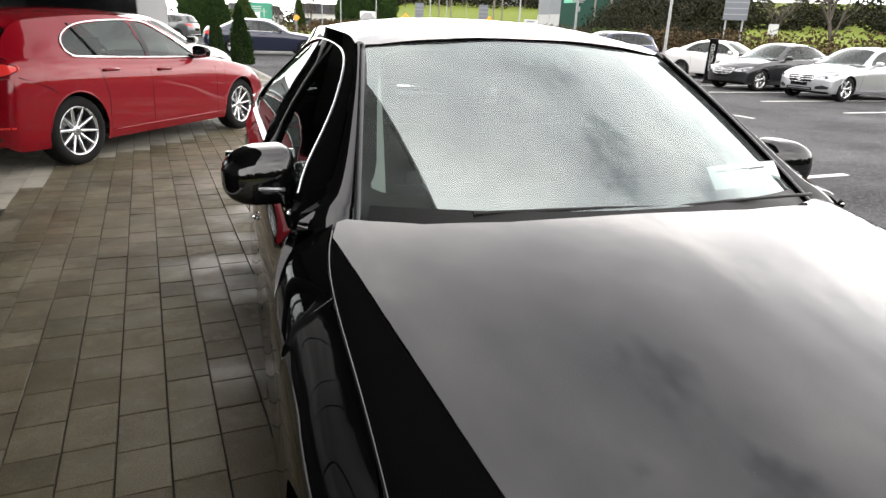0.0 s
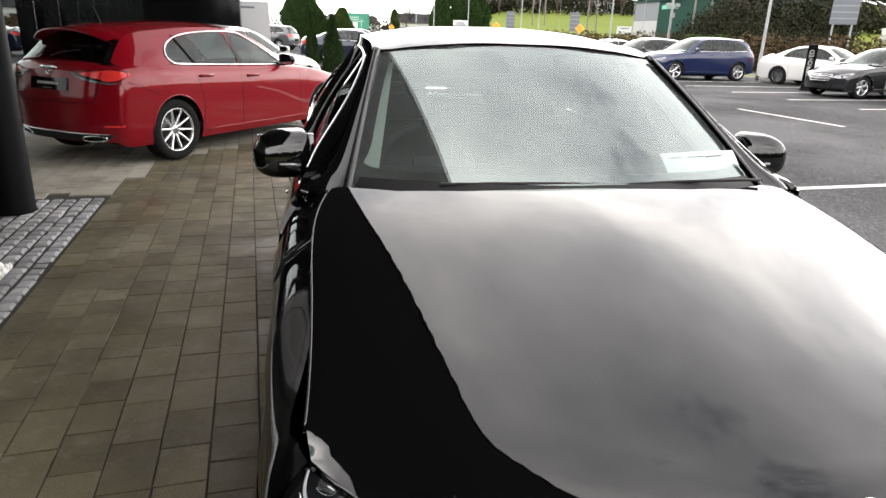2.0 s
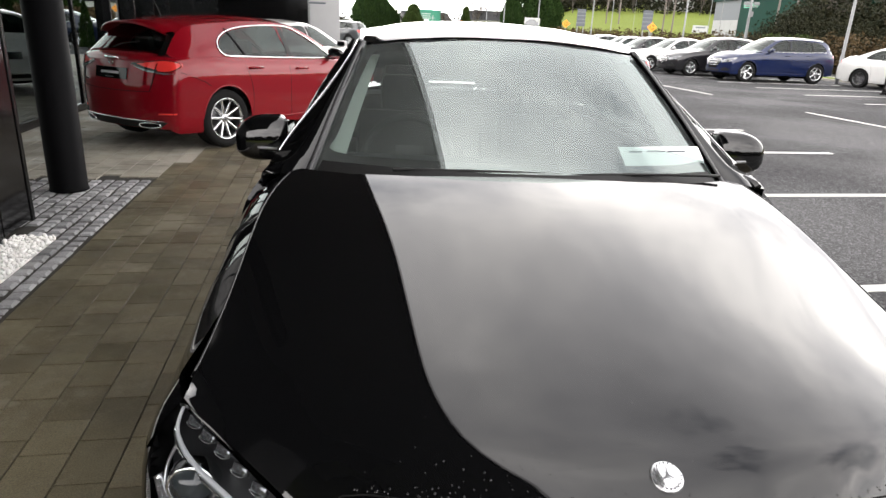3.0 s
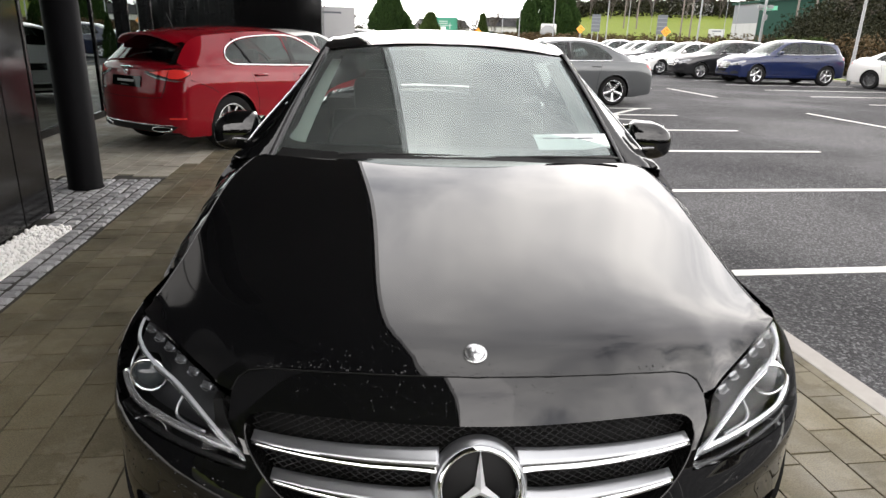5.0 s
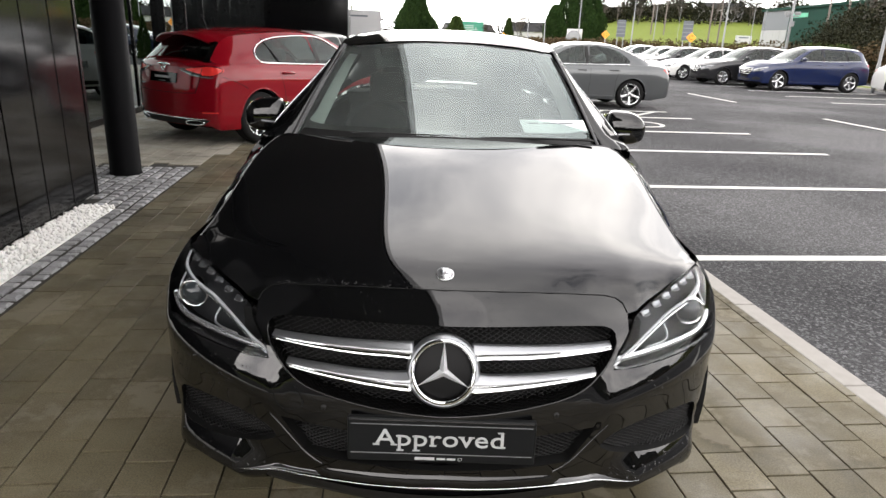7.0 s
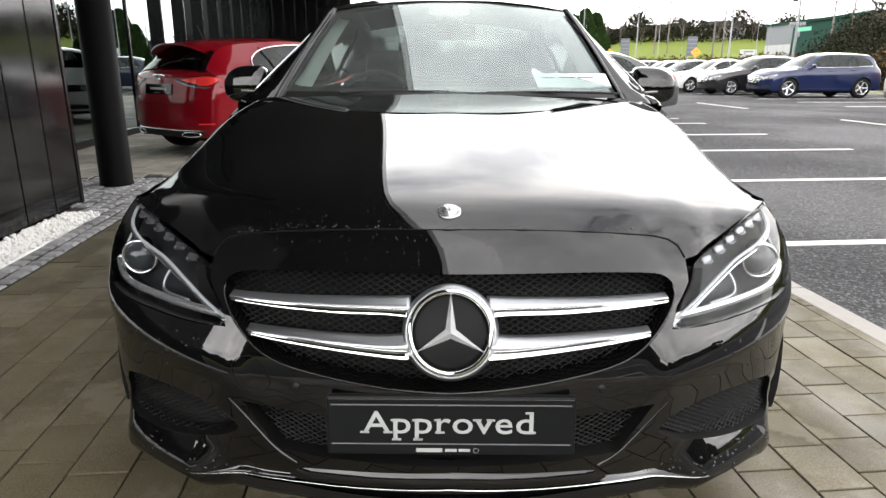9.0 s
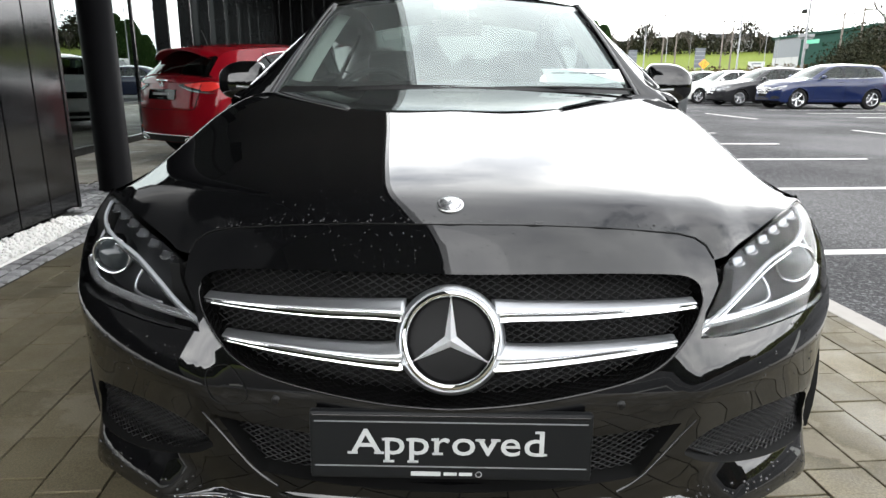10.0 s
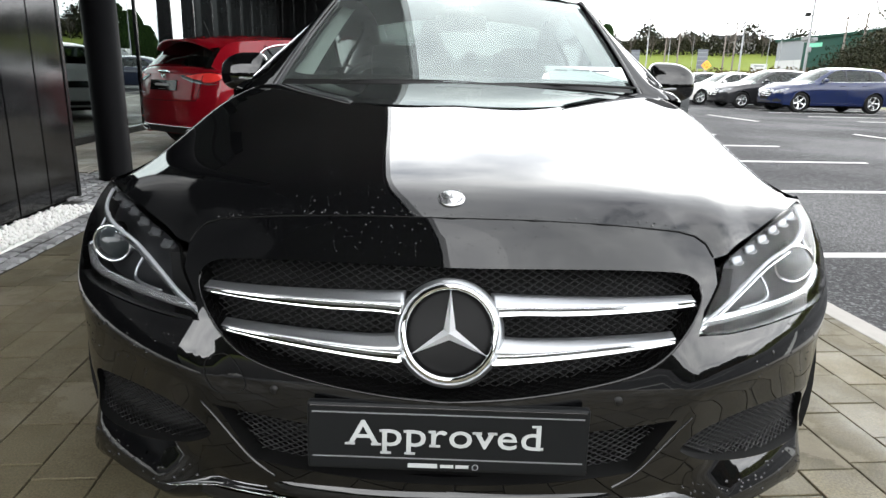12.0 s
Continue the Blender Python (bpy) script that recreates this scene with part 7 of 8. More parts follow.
# ---- the red hatchback and its white neighbour ----
sh = hatch()
red, rear_at, flank_at, plaque = build_car("red_hatchback", "glossy red hatchback parked by the showroom doors", "car", pose(-2.38, 7.02, 0, 0, 0, 146) @ pose(0.80, -3.61, 0), "cars by the showroom", sh, RED_PAINT, rim=0.228, spokes=10, style="thin", detail=("own",), mirror_coat=GLOSS_BLACK)
BACK = (0, -1, 0)
for sgn in (1, -1):
    S = lambda pts: [(sgn * a, b) for a, b in pts]
    lamp = S([(0.36, 0.912), (0.49, 0.872), (0.64, 0.846), (0.745, 0.852), (0.795, 0.895), (0.77, 0.945), (0.66, 0.955), (0.50, 0.935)])
    tail = plaque("tail_light", [tuple(p) for p in smooth_loop(lamp, 4)], lambda x, z: rear_at(x, z, 0.008), RED_LENS, 0.035, 0.02, BACK, "red wrap-round tail light")
    bm = bmesh.new()
    tube(bm, [rear_at(p[0], p[1], 0.008) for p in smooth_loop(lamp, 4)], 0.0045, 5, True)
    part("lamp_gap", bm, MATT_BLACK, tail)
    strip = S([(0.30, 0.905), (0.50, 0.842), (0.70, 0.818), (0.77, 0.83), (0.64, 0.838), (0.47, 0.866)])
    plaque("reversing_strip", strip, lambda x, z: rear_at(x, z, 0.010), CLEAR_GREY, 0.035, 0.02, BACK, "clear ribbed lower strip", tail)
    dark = S([(0.30, 0.915), (0.47, 0.868), (0.62, 0.846), (0.62, 0.862), (0.48, 0.888), (0.34, 0.925)])
    plaque("lamp_shadow_strip", dark, lambda x, z: rear_at(x, z, 0.0115), GLOSS_BLACK, 0.035, 0.02, BACK, "", tail)
    ring = [(sgn * (0.50 + 0.125 * math.cos(a) + 0.02 * math.sin(a)), 0.290 + 0.028 * math.sin(a)) for a in np.linspace(0, 2 * math.pi, 20)[:-1]]
    bm = bmesh.new()
    tube(bm, [rear_at(x, z, 0.012) for x, z in ring], 0.008, 6, True)
    trim = part("exhaust_trim", bm, CHROME, red, "chrome exhaust trim")
    plaque("exhaust_mouth", ring, lambda x, z: rear_at(x, z, 0.004), MATT_BLACK, 0.05, 0.01, BACK, "", trim)
    plaque("reflector", S([(0.62, 0.405), (0.78, 0.41), (0.78, 0.425), (0.62, 0.42)]), lambda x, z: rear_at(x, z, 0.004), RED_LENS, 0.05, 0.01, BACK)
plate = plaque("plate", [(-0.26, 0.745), (0.26, 0.745), (0.26, 0.86), (-0.26, 0.86)], lambda x, z: rear_at(x, z, 0.014), GLOSS_BLACK, 0.1, 0.02, BACK, "black display plate")
plaque("plate_lettering", [(-0.15, 0.795), (0.15, 0.795), (0.15, 0.820), (-0.15, 0.820)], lambda x, z: rear_at(x, z, 0.017), LETTER, 0.1, 0.002, BACK, "pale lettering", plate)
plaque("plate_line", [(-0.07, 0.758), (0.07, 0.758), (0.07, 0.763), (-0.07, 0.763)], lambda x, z: rear_at(x, z, 0.017), GALV, 0.1, 0.002, BACK, "", plate)
plaque("model_mark", [(0.44, 0.70), (0.54, 0.70), (0.54, 0.718), (0.44, 0.718)], lambda x, z: rear_at(x, z, 0.004), ALLOY, 0.1, 0.003, BACK)
plaque("diffuser", [(-0.60, 0.255), (0.60, 0.255), (0.70, 0.325), (-0.70, 0.325)], lambda x, z: rear_at(x, z, 0.003), PLASTIC, 0.08, 0.02, BACK, "black lower bumper trim")
bm = bmesh.new()
tube(bm, [rear_at(x, 0.335, 0.006) for x in np.linspace(-0.66, 0.66, 19)], 0.006, 6)
part("bumper_strip", bm, CHROME, red, "slim chrome bumper strip")
# hatch shut-line: down beside the plate and across over the bumper
bm = bmesh.new()
gap = smooth_loop([(-0.62, 0.97), (-0.60, 0.84), (-0.575, 0.74), (-0.55, 0.665), (-0.50, 0.64), (0, 0.630), (0.50, 0.64), (0.55, 0.665), (0.575, 0.74), (0.60, 0.84), (0.62, 0.97)], 4, False)
tube(bm, [rear_at(p[0], p[1], 0.0005 if abs(p[1] - 0.88) > 0.06 else 0.010) for p in gap], 0.0038, 5)
part("hatch_gap", bm, MATT_BLACK, red)
bm = bmesh.new()
tube(bm, [flank_at(s_, y, z, 0.0) for s_ in (-1,) for y, z in ((sh.L - 0.28, 0.845), (sh.L - 0.42, 0.79), (sh.L - 0.52, 0.75), (sh.L - 0.60, 0.70))], 0.0035, 5)
part("bumper_gap", bm, MATT_BLACK, red)
bm = bmesh.new()
tube(bm, [rear_at(x, 0.955, 0.018) for x in np.linspace(-0.10, 0.10, 5)], 0.014, 8)
part("boot_handle", bm, CHROME, red, "chrome boot handle")
# roof spoiler over the rear glass
bm = bmesh.new()
rows = []
for x in np.linspace(-1, 1, 17):
    e = abs(x)
    a, b = sh.over(x * 0.99, 3.86, 0.004), sh.over(x * 0.99, 4.00, 0.008)
    tip = Vector((x * 0.545, 4.20 - 0.10 * e**2.5, b.z - 0.022))
    rows.append([bm.verts.new(p) for p in (a, b, tip, tip + Vector((0, -0.004, -0.022)), Vector((x * 0.53, 4.06 - 0.06 * e * e, b.z - 0.055)))])
for p, q in zip(rows, rows[1:]):
    for k in range(4):
        bm.faces.new((p[k], p[k + 1], q[k + 1], q[k]))
part("roof_spoiler", bm, RED_PAINT, red, "red roof spoiler")
for sgn in (1, -1):
    bm = bmesh.new()
    arc = [(1.70, 0.958), (1.92, 1.135), (2.16, 1.268), (2.32, 1.326), (2.60, 1.342), (3.05, 1.322), (3.34, 1.274), (3.54, 1.182), (3.605, 1.08), (3.54, 1.013), (3.36, 0.996), (3.0, 0.986), (2.4, 0.970), (1.72, 0.955)]
    tube(bm, [sh.side_pt(sgn, p[0], p[1], 0.005) for p in smooth_loop(arc, 4)], 0.009, 6, True)
    part("window_surround", bm, CHROME, red, "chrome window surround")
    bm = bmesh.new()
    tube(bm, [sh.side_pt(sgn, 3.24 + 0.026 * k, 1.0 + 0.059 * k, 0.002) for k in range(6)], 0.010, 6)
    part("quarter_divider", bm, PLASTIC, red)
bm = bmesh.new()
tube(bm, [(0.0, 4.335, 1.065), (-0.1, 4.30, 1.105), (-0.34, 4.262, 1.135)], 0.008, 6)
part("rear_wiper", bm, PLASTIC, red, "black rear wiper")
bm = bmesh.new()
tube(bm, [(0.0, 3.70, 1.385), (0.0, 3.735, 1.47), (0.0, 3.78, 1.56)], 0.005, 6)
part("aerial", bm, PLASTIC, red)
bm = bmesh.new()
c = rear_at(0, 0.925, 0.012)
lathe(bm, [(0.034, 0.0), (0.039, 0.006), (0.043, 0.0)], 20, "y", tuple(c))
for a in (90, 210, 330):
    tube(bm, [c, c + Vector((0.036 * math.cos(radians(a)), 0.0, 0.036 * math.sin(radians(a))))], 0.005, 5, False, 0.002)
part("tail_badge", bm, CHROME, red, "round chrome badge")
build_car("white_hatchback", "white hatchback parked beside the red one", "car", SITE @ pose(-1.15, 13.3, 0, 0, 0, 141) @ pose(0, -2.15, 0), "cars by the showroom", hatch(4.3, 1.78, 1.43), WHITE_PAINT)

# ---- far surroundings ----
EYE_XY = Vector((0.0, -1.1))


def polar(az, d):
    a = radians(az)
    p = EYE_XY + Vector((math.sin(a), math.cos(a))) * d
    return p.x, p.y, rise(p.x, p.y)


rng = random.Random(11)


def leaf_cloud(bm, centre, size, n, leaf, rnd, flat=1.0, pick=None):
    """Small leaf faces scattered through an uneven round volume."""
    for _ in range(n):
        while True:
            v = Vector((rnd.uniform(-1, 1), rnd.uniform(-1, 1), rnd.uniform(-1, 1)))
            if v.length < 1 and rnd.random() < 0.25 + v.length:
                break
        if pick and not pick(v):
            continue
        c = Vector(centre) + Vector((v.x * size[0], v.y * size[1], v.z * size[2]))
        d = Vector((rnd.uniform(-1, 1), rnd.uniform(-1, 1), rnd.uniform(-0.6, 1))).normalized() * leaf * rnd.uniform(0.6, 1.5)
        e = d.cross(Vector((rnd.uniform(-1, 1), rnd.uniform(-1, 1), rnd.uniform(-1, 1)))).normalized() * leaf * rnd.uniform(0.3, 0.7) * flat
        bm.faces.new([bm.verts.new(p) for p in (c - d, c + e, c + d * 0.8, c - e)])


def bare_tree_mesh(height, rnd):
    trunk, twigs = bmesh.new(), bmesh.new()

    def grow(base, way, length, r, level):
        pts = [base]
        p, w = base, way
        for k in range(3):
            w = (w + Vector((rnd.uniform(-1, 1), rnd.uniform(-1, 1), rnd.uniform(-0.3, 0.6))) * 0.16).normalized()
            p = p + w * length / 3
            pts.append(p)
        tube(trunk if level < 2 else twigs, pts, r, 5 if level < 2 else 3, False, r * 0.5)
        if level < 4:
            for k in range((5, 5, 5, 4)[level]):
                q = pts[1 + rnd.randrange(3)] if level else pts[1].lerp(pts[3], rnd.random())
                side = Vector((rnd.uniform(-1, 1), rnd.uniform(-1, 1), rnd.uniform(0.0, 0.8))).normalized()
                grow(q, (w * 0.65 + side * 0.8).normalized(), length * rnd.uniform(0.45, 0.68), r * 0.5, level + 1)

    grow(Vector((0, 0, -0.2)), Vector((0, 0, 1)), height * 0.5, height * 0.017, 0)
    return finish(trunk, "trunk", BARK), finish(twigs, "crown", TWIG)


bare = [bare_tree_mesh(9.0, random.Random(k)) for k in range(3)]


def bare_tree(az, d, h, k):
    x, y, z = polar(az, d)
    t = thing("tree", "bare leafless winter tree", "tree", pose(x, y, z, 0, 0, rng.uniform(0, 360)) @ Matrix.Scale(h / 9.0, 4), "bare trees")
    part("trunk", bare[k % 3][0], None, t)
    part("crown", bare[k % 3][1], None, t)


for k, (az, d, h) in enumerate(((3.9, 120, 6), (5.0, 130, 8), (6.2, 140, 9), (7.2, 150, 9), (8.0, 150, 8), (13.0, 175, 10), (14.2, 190, 9), (15.8, 185, 8), (16.9, 180, 10.5), (17.8, 190, 10), (19.0, 195, 9), (20.4, 200, 9), (21.6, 190, 9), (22.8, 200, 8), (24.0, 195, 9),
                                (31.5, 58, 9), (33.5, 62, 10), (36, 70, 9), (39, 80, 9), (42.5, 75, 10), (46.5, 60, 11), (50, 48, 9), (54, 45, 9), (0.9, 120, 6), (-6.5, 120, 7))):
    bare_tree(az, d, h, k)


def evergreen(name, label, az, d, h, w, mat, n, leaf, pointed=0.5, xy=None):
    x, y, z = (*xy, 0.0) if xy else polar(az, d)
    t = thing(name, label, "shrub" if h < 3 else "tree", pose(x, y, z), "conical shrubs" if h < 3 else "evergreen trees")
    bm = bmesh.new()
    tube(bm, [(0, 0, -0.1), (0, 0, h * 0.45), (0, 0, h * 0.9)], w * 0.06, 7, False, w * 0.015)
    part("trunk", bm, BARK, t)
    bm = bmesh.new()
    r2 = random.Random(int(h * 100 + w * 10))
    for _ in range(n):
        v = r2.random() ** 1.25
        out = w / 2 * ((1 - v) ** pointed) * (0.93 + 0.07 * math.sin(11 * v + 3)) * (0.85 + 0.15 * r2.random())
        a = r2.uniform(0, 2 * math.pi)
        rr = out * math.sqrt(r2.uniform(0.35, 1.0)) * (1 + 0.12 * math.sin(3 * a + 7 * v))
        c = Vector((rr * math.cos(a), rr * math.sin(a), h * (0.03 + 0.95 * v)))
        up = Vector((math.cos(a) * 0.5, math.sin(a) * 0.5, 0.9)).normalized() * leaf * r2.uniform(0.6, 1.5)
        sd = up.cross(Vector((r2.uniform(-1, 1), r2.uniform(-1, 1), r2.uniform(-1, 1)))).normalized() * leaf * r2.uniform(0.25, 0.6)
        bm.faces.new([bm.verts.new(p) for p in (c - up * 0.5, c + sd, c + up, c - sd)])
    part("crown", bm, mat, t)


evergreen("conical_shrub", "clipped dark green conical conifer shrub", 0, 0, 1.9, 0.95, LEAF_DARK, 5000, 0.05, 0.62, (-0.50, 22.4))
evergreen("conical_shrub", "clipped dark green conical conifer shrub", 0, 0, 1.85, 0.75, LEAF_DARK, 4000, 0.05, 0.62, (-1.30, 28.8))
evergreen("conifer_tree", "broad dark green conifer by the road", -2.45, 60, 5.6, 5.4, LEAF_DARK, 20000, 0.17, 0.62)
for az, d, h, w in ((9.2, 116, 7.0, 5.4), (10.2, 118, 9.2, 6.4), (11.3, 118, 9.8, 6.8), (12.2, 120, 9.0, 6.0), (1.0, 100, 4.4, 4.0), (5.4, 125, 5.2, 2.4), (-8.5, 90, 6, 5)):
    evergreen("evergreen_tree", "dense dark evergreen tree", az, d, h, w, LEAF_SHRUB if w < 4.1 else LEAF_DARK, 7000, 0.26, 0.42)

# unseen dark trees added behind the forecourt, to darken low reflections in the car
rnd = random.Random(41)
bm = bmesh.new()
rows = []
for k in range(61):
    a = radians(100 + 160 * k / 60)
    d = 30 + rnd.uniform(-1.5, 1.5)
    h = 3.6 + rnd.uniform(-0.7, 0.9)
    rows.append([bm.verts.new((math.sin(a) * (d + o), math.cos(a) * (d + o), z)) for o, z in ((0, -0.2), (-0.8, h * 0.35), (-0.3, h * 0.75), (0.8, h), (2.5, h * 0.7), (3.0, -0.2))])
for p, q in zip(rows, rows[1:]):
    for k in range(5):
        bm.faces.new((p[k], p[k + 1], q[k + 1], q[k]))
tagged(part("tree_belt", bm, LEAF_WOOD, None, "", True), "unseen dark belt of trees added behind for reflections", "trees", "", "stuff")

# woods on the hill's edge and scrub by the green building
bm = bmesh.new()
for k in range(280):
    az = rng.uniform(8, 58)
    d = rng.uniform(195, 240) if az < 30 else rng.uniform(150, 200)
    x, y, z = polar(az, d)
    h = rng.uniform(2.4, 4.6) + 3.6 * max(0.0, math.sin(az * 1.7) + 0.5 * math.sin(az * 4.1 + 1.0))
    leaf_cloud(bm, (x, y, z + h * 0.45), (rng.uniform(2.5, 5), rng.uniform(2.5, 5), h * 0.6), 240, 0.42, rng)
for k in range(70):
    x, y, z = polar(rng.uniform(-40, 9), rng.uniform(150, 230))
    h = rng.uniform(3.0, 6.0)
    leaf_cloud(bm, (x, y, z + h * 0.45), (rng.uniform(4, 8), rng.uniform(4, 8), h * 0.55), 200, 0.4, rng)
tagged(part("woods", bm, LEAF_WOOD, None, "", False), "far mixed winter woods along the hill", "trees", "", "stuff")
bm = bmesh.new()
for k in range(70):
    az = rng.uniform(28.8, 37)
    d = rng.uniform(42, 60)
    x, y, z = polar(az, d)
    h = rng.uniform(1.8, 4.6) if az < 32 else rng.uniform(1.5, 3.2)
    leaf_cloud(bm, (x, y, z + h * 0.42), (rng.uniform(1.0, 2.0), rng.uniform(1.0, 2.0), h * 0.6), 700, 0.085, rng)
for k in range(75):
    az = rng.uniform(30.2, 38.5)
    d = rng.uniform(52, 78)
    x, y, z = polar(az, d)
    h = rng.uniform(3.8, 6.4) * (1.0 if az > 32 else 0.8)
    leaf_cloud(bm, (x, y, z + h * 0.42), (rng.uniform(1.4, 2.6), rng.uniform(1.4, 2.6), h * 0.6), 620, 0.16, rng)
tagged(part("scrub", bm, LEAF_WOOD, None, "", False), "tangled brown and green scrub behind the hedge", "bushes", "", "stuff")
bm = bmesh.new()
for k in range(14):
    x, y, z = polar(rng.uniform(28.6, 31.0), rng.uniform(40, 46))
    leaf_cloud(bm, (x, y, z + 0.9), (0.9, 0.9, 1.1), 500, 0.075, rng)
tagged(part("laurel_bushes", bm, LEAF_SHRUB, None, "", False), "green laurel bushes before the scrub", "bushes", "", "stuff")
# brown winter hedge along the road, with a low rail fence
bm = bmesh.new()
f = -30.0
while f < 120:
    p = SITE @ Vector((26.3 + rng.uniform(-0.3, 0.3), f, 0))
    leaf_cloud(bm, (p.x, p.y, 0.8), (0.8, 0.9, rng.uniform(1.0, 1.35)), 380 if f < 70 else 200, 0.10 if f < 70 else 0.15, rng)
    f += 0.75
s = 26.3
while s > -60:
    p = SITE @ Vector((s, 88 + rng.uniform(-0.3, 0.3), 0))
    leaf_cloud(bm, (p.x, p.y, 0.4), (1.2, 0.8, 0.8), 160, 0.16, rng)
    s -= 1.2
tagged(part("hedge", bm, LEAF_BROWN, None, "", False), "brown leafy winter beech hedge beside the road", "hedge", "", "stuff")
FENCE = thing("rail_fence", "low dark post-and-rail fence along the hedge", "fence", SITE)
for k in range(34):
    part("post", boxes((27.4, 27.5, 30 + 2.4 * k, 30.1 + 2.4 * k, -0.1, 1.15)), WOOD_POLE, FENCE, smooth=False)
for z in (0.7, 1.05):
    part("rail", boxes((27.38, 27.42, 29, 112, z, z + 0.07)), WOOD_POLE, FENCE, smooth=False)


def lamp_post(az, d, h, arm=True, mat=None, r=0.06):
    x, y, z = polar(az, d)
    t = thing("street_lamp" if arm else "pole", "tall grey steel street lamp" if arm else "slender grey steel pole", "street lamp" if arm else "pole", pose(x, y, z, 0, 0, rng.uniform(0, 360)), "street lamps" if arm else "poles")
    bm = bmesh.new()
    tube(bm, [(0, 0, -0.2), (0, 0, 0.02), (0, 0, 1.1)], r * 1.25, 10)
    tube(bm, [(0, 0, 1.1), (0, 0, h * 0.6), (0, 0, h)], r, 10, False, r * 0.55)
    part("shaft", bm, mat or GALV, t)
    if arm:
        bm = bmesh.new()
        tube(bm, [(0, 0, h - 0.1), (0.3, 0, h + 0.15), (0.9, 0, h + 0.25)], r * 0.4, 6)
        box(bm, 0.8, 1.4, -0.1, 0.1, h + 0.2, h + 0.3)
        part("lantern", bm, GALV, t)


for az, d, h in ((4.9, 95, 9), (7.0, 85, 9), (8.4, 75, 9), (11.2, 70, 9), (15.5, 62, 8), (17.2, 90, 9), (22.5, 48, 9), (33.3, 30.5, 8), (-1.0, 110, 9)):
    lamp_post(az, d, h)
for az, d, h in ((24.4, 60, 6.0), (25.2, 58, 6.0), (19.0, 110, 9)):
    lamp_post(az, d, h, False, GALV, 0.03)
# a taller mast with floodlights and a camera
x, y, z = polar(27.0, 46)
mast = thing("camera_mast", "grey mast with floodlights and a camera", "mast", pose(x, y, z))
bm = bmesh.new()
tube(bm, [(0, 0, -0.2), (0, 0, 2.2), (0, 0, 6.4)], 0.10, 10, False, 0.06)
part("shaft", bm, GALV, mast)
for s in (-1, 1):
    part("floodlight", boxes((-0.16 + s * 0.3, 0.16 + s * 0.3, -0.12, 0.06, 3.55, 3.75), bevel=0.03), GALV, mast, smooth=False)
part("crossarm", boxes((-0.4, 0.4, -0.03, 0.03, 3.45, 3.52)), GALV, mast, smooth=False)
part("box", boxes((-0.12, 0.12, -0.2, -0.08, 2.9, 3.2)), GALV, mast, smooth=False)
part("camera_head", boxes((-0.45, -0.15, -0.12, 0.12, 4.9, 5.15), bevel=0.05), DARK_METAL, mast, smooth=False)
# wooden power poles with crossarms
for az, d, h in ((29.3, 95, 9.0), (30.5, 90, 9.0), (16.9, 150, 10.5), (17.9, 150, 10.5), (21.3, 120, 9.0), (22.0, 120, 9.0)):
    x, y, z = polar(az, d)
    t = thing("power_pole", "dark wooden power pole with crossarm", "power pole", pose(x, y, z, 0, 0, -az), "power poles")
    bm = bmesh.new()
    tube(bm, [(0, 0, -0.3), (0, 0, h)], 0.15, 8, False, 0.10)
    part("pole", bm, WOOD_POLE, t)
    part("crossarm", boxes((-1.1, 1.1, -0.06, 0.06, h - 0.35, h - 0.2)), WOOD_POLE, t, smooth=False)
    for s in (-0.95, 0, 0.95):
        bm = bmesh.new()
        lathe(bm, [(0.0, 0.25), (0.05, 0.22), (0.03, 0.1), (0.06, 0.05), (0.0, 0.0)], 8, "z", (s, 0, h - 0.2))
        part("insulator", bm, PLASTIC, t)


def facing(az):
    return -az


def sign(name, label, az, d, z0, z1, w, mat, marks=(), diamond=False, legs=1, cat="road sign"):
    x, y, z = polar(az, d)
    t = thing(name, label, cat, pose(x, y, 0, 0, 0, facing(az)))
    zc, h = (z0 + z1) / 2, z1 - z0
    board = boxes((-w / 2, w / 2, -0.02, 0.02, -h / 2, h / 2), bevel=0.01)
    b = part("board", board, mat, t, smooth=False, m=Matrix.Translation((0, 0, zc)) @ (pose(0, 0, 0, 0, 45, 0) if diamond else Matrix()))
    for nm, bm2, mt in marks:
        part(nm, bm2, mt, t, smooth=False, m=pose(0, -0.024, zc))
    for k in range(legs):
        lx = 0 if legs == 1 else (-0.35 + 0.7 * k) * w
        bm = bmesh.new()
        tube(bm, [(lx, 0.05, z - 0.2), (lx, 0.05, z1 - 0.05)], 0.045, 8)
        part("leg", bm, GALV, t)
    return t


def arrow_ring(r):
    bm = bmesh.new()
    for k in range(3):
        lathe(bm, [(r * 0.72, -0.004), (r * 0.72, 0.0), (r, 0.0), (r, -0.004)], 8, "y", (0, 0, 0), 120 * k + 12, 84)
    return bm


for az, d, z in ((13.4, 58, 1.43), (20.1, 50, 1.43)):
    zc = 1.43 + 0.012 * d
    sign("warning_sign", "orange diamond roundabout warning sign", az, d, zc - 0.24, zc + 0.24, 0.48, SIGN_ORANGE, [("symbol", arrow_ring(0.155), GLOSS_BLACK)], True)
sign("warning_sign", "small orange diamond sign by the road", 5.0, 90, 1.6, 2.2, 0.6, SIGN_ORANGE, [("symbol", arrow_ring(0.2), GLOSS_BLACK)], True)
bars = [("lettering", boxes((-1.4, 0.2, 0, 0.004, 0.55 - 0.35 * k, 0.68 - 0.35 * k)), LETTER) for k in range(3)]
bars.append(("route_mark", boxes((0.55, 0.65, 0, 0.004, -1.0, 0.4), (0.2, 1.0, 0, 0.004, -0.1, 0.0)), LETTER))
bars.append(("town_panel", boxes((-1.7, -0.1, 0, 0.003, -1.1, -0.3)), PAPER))
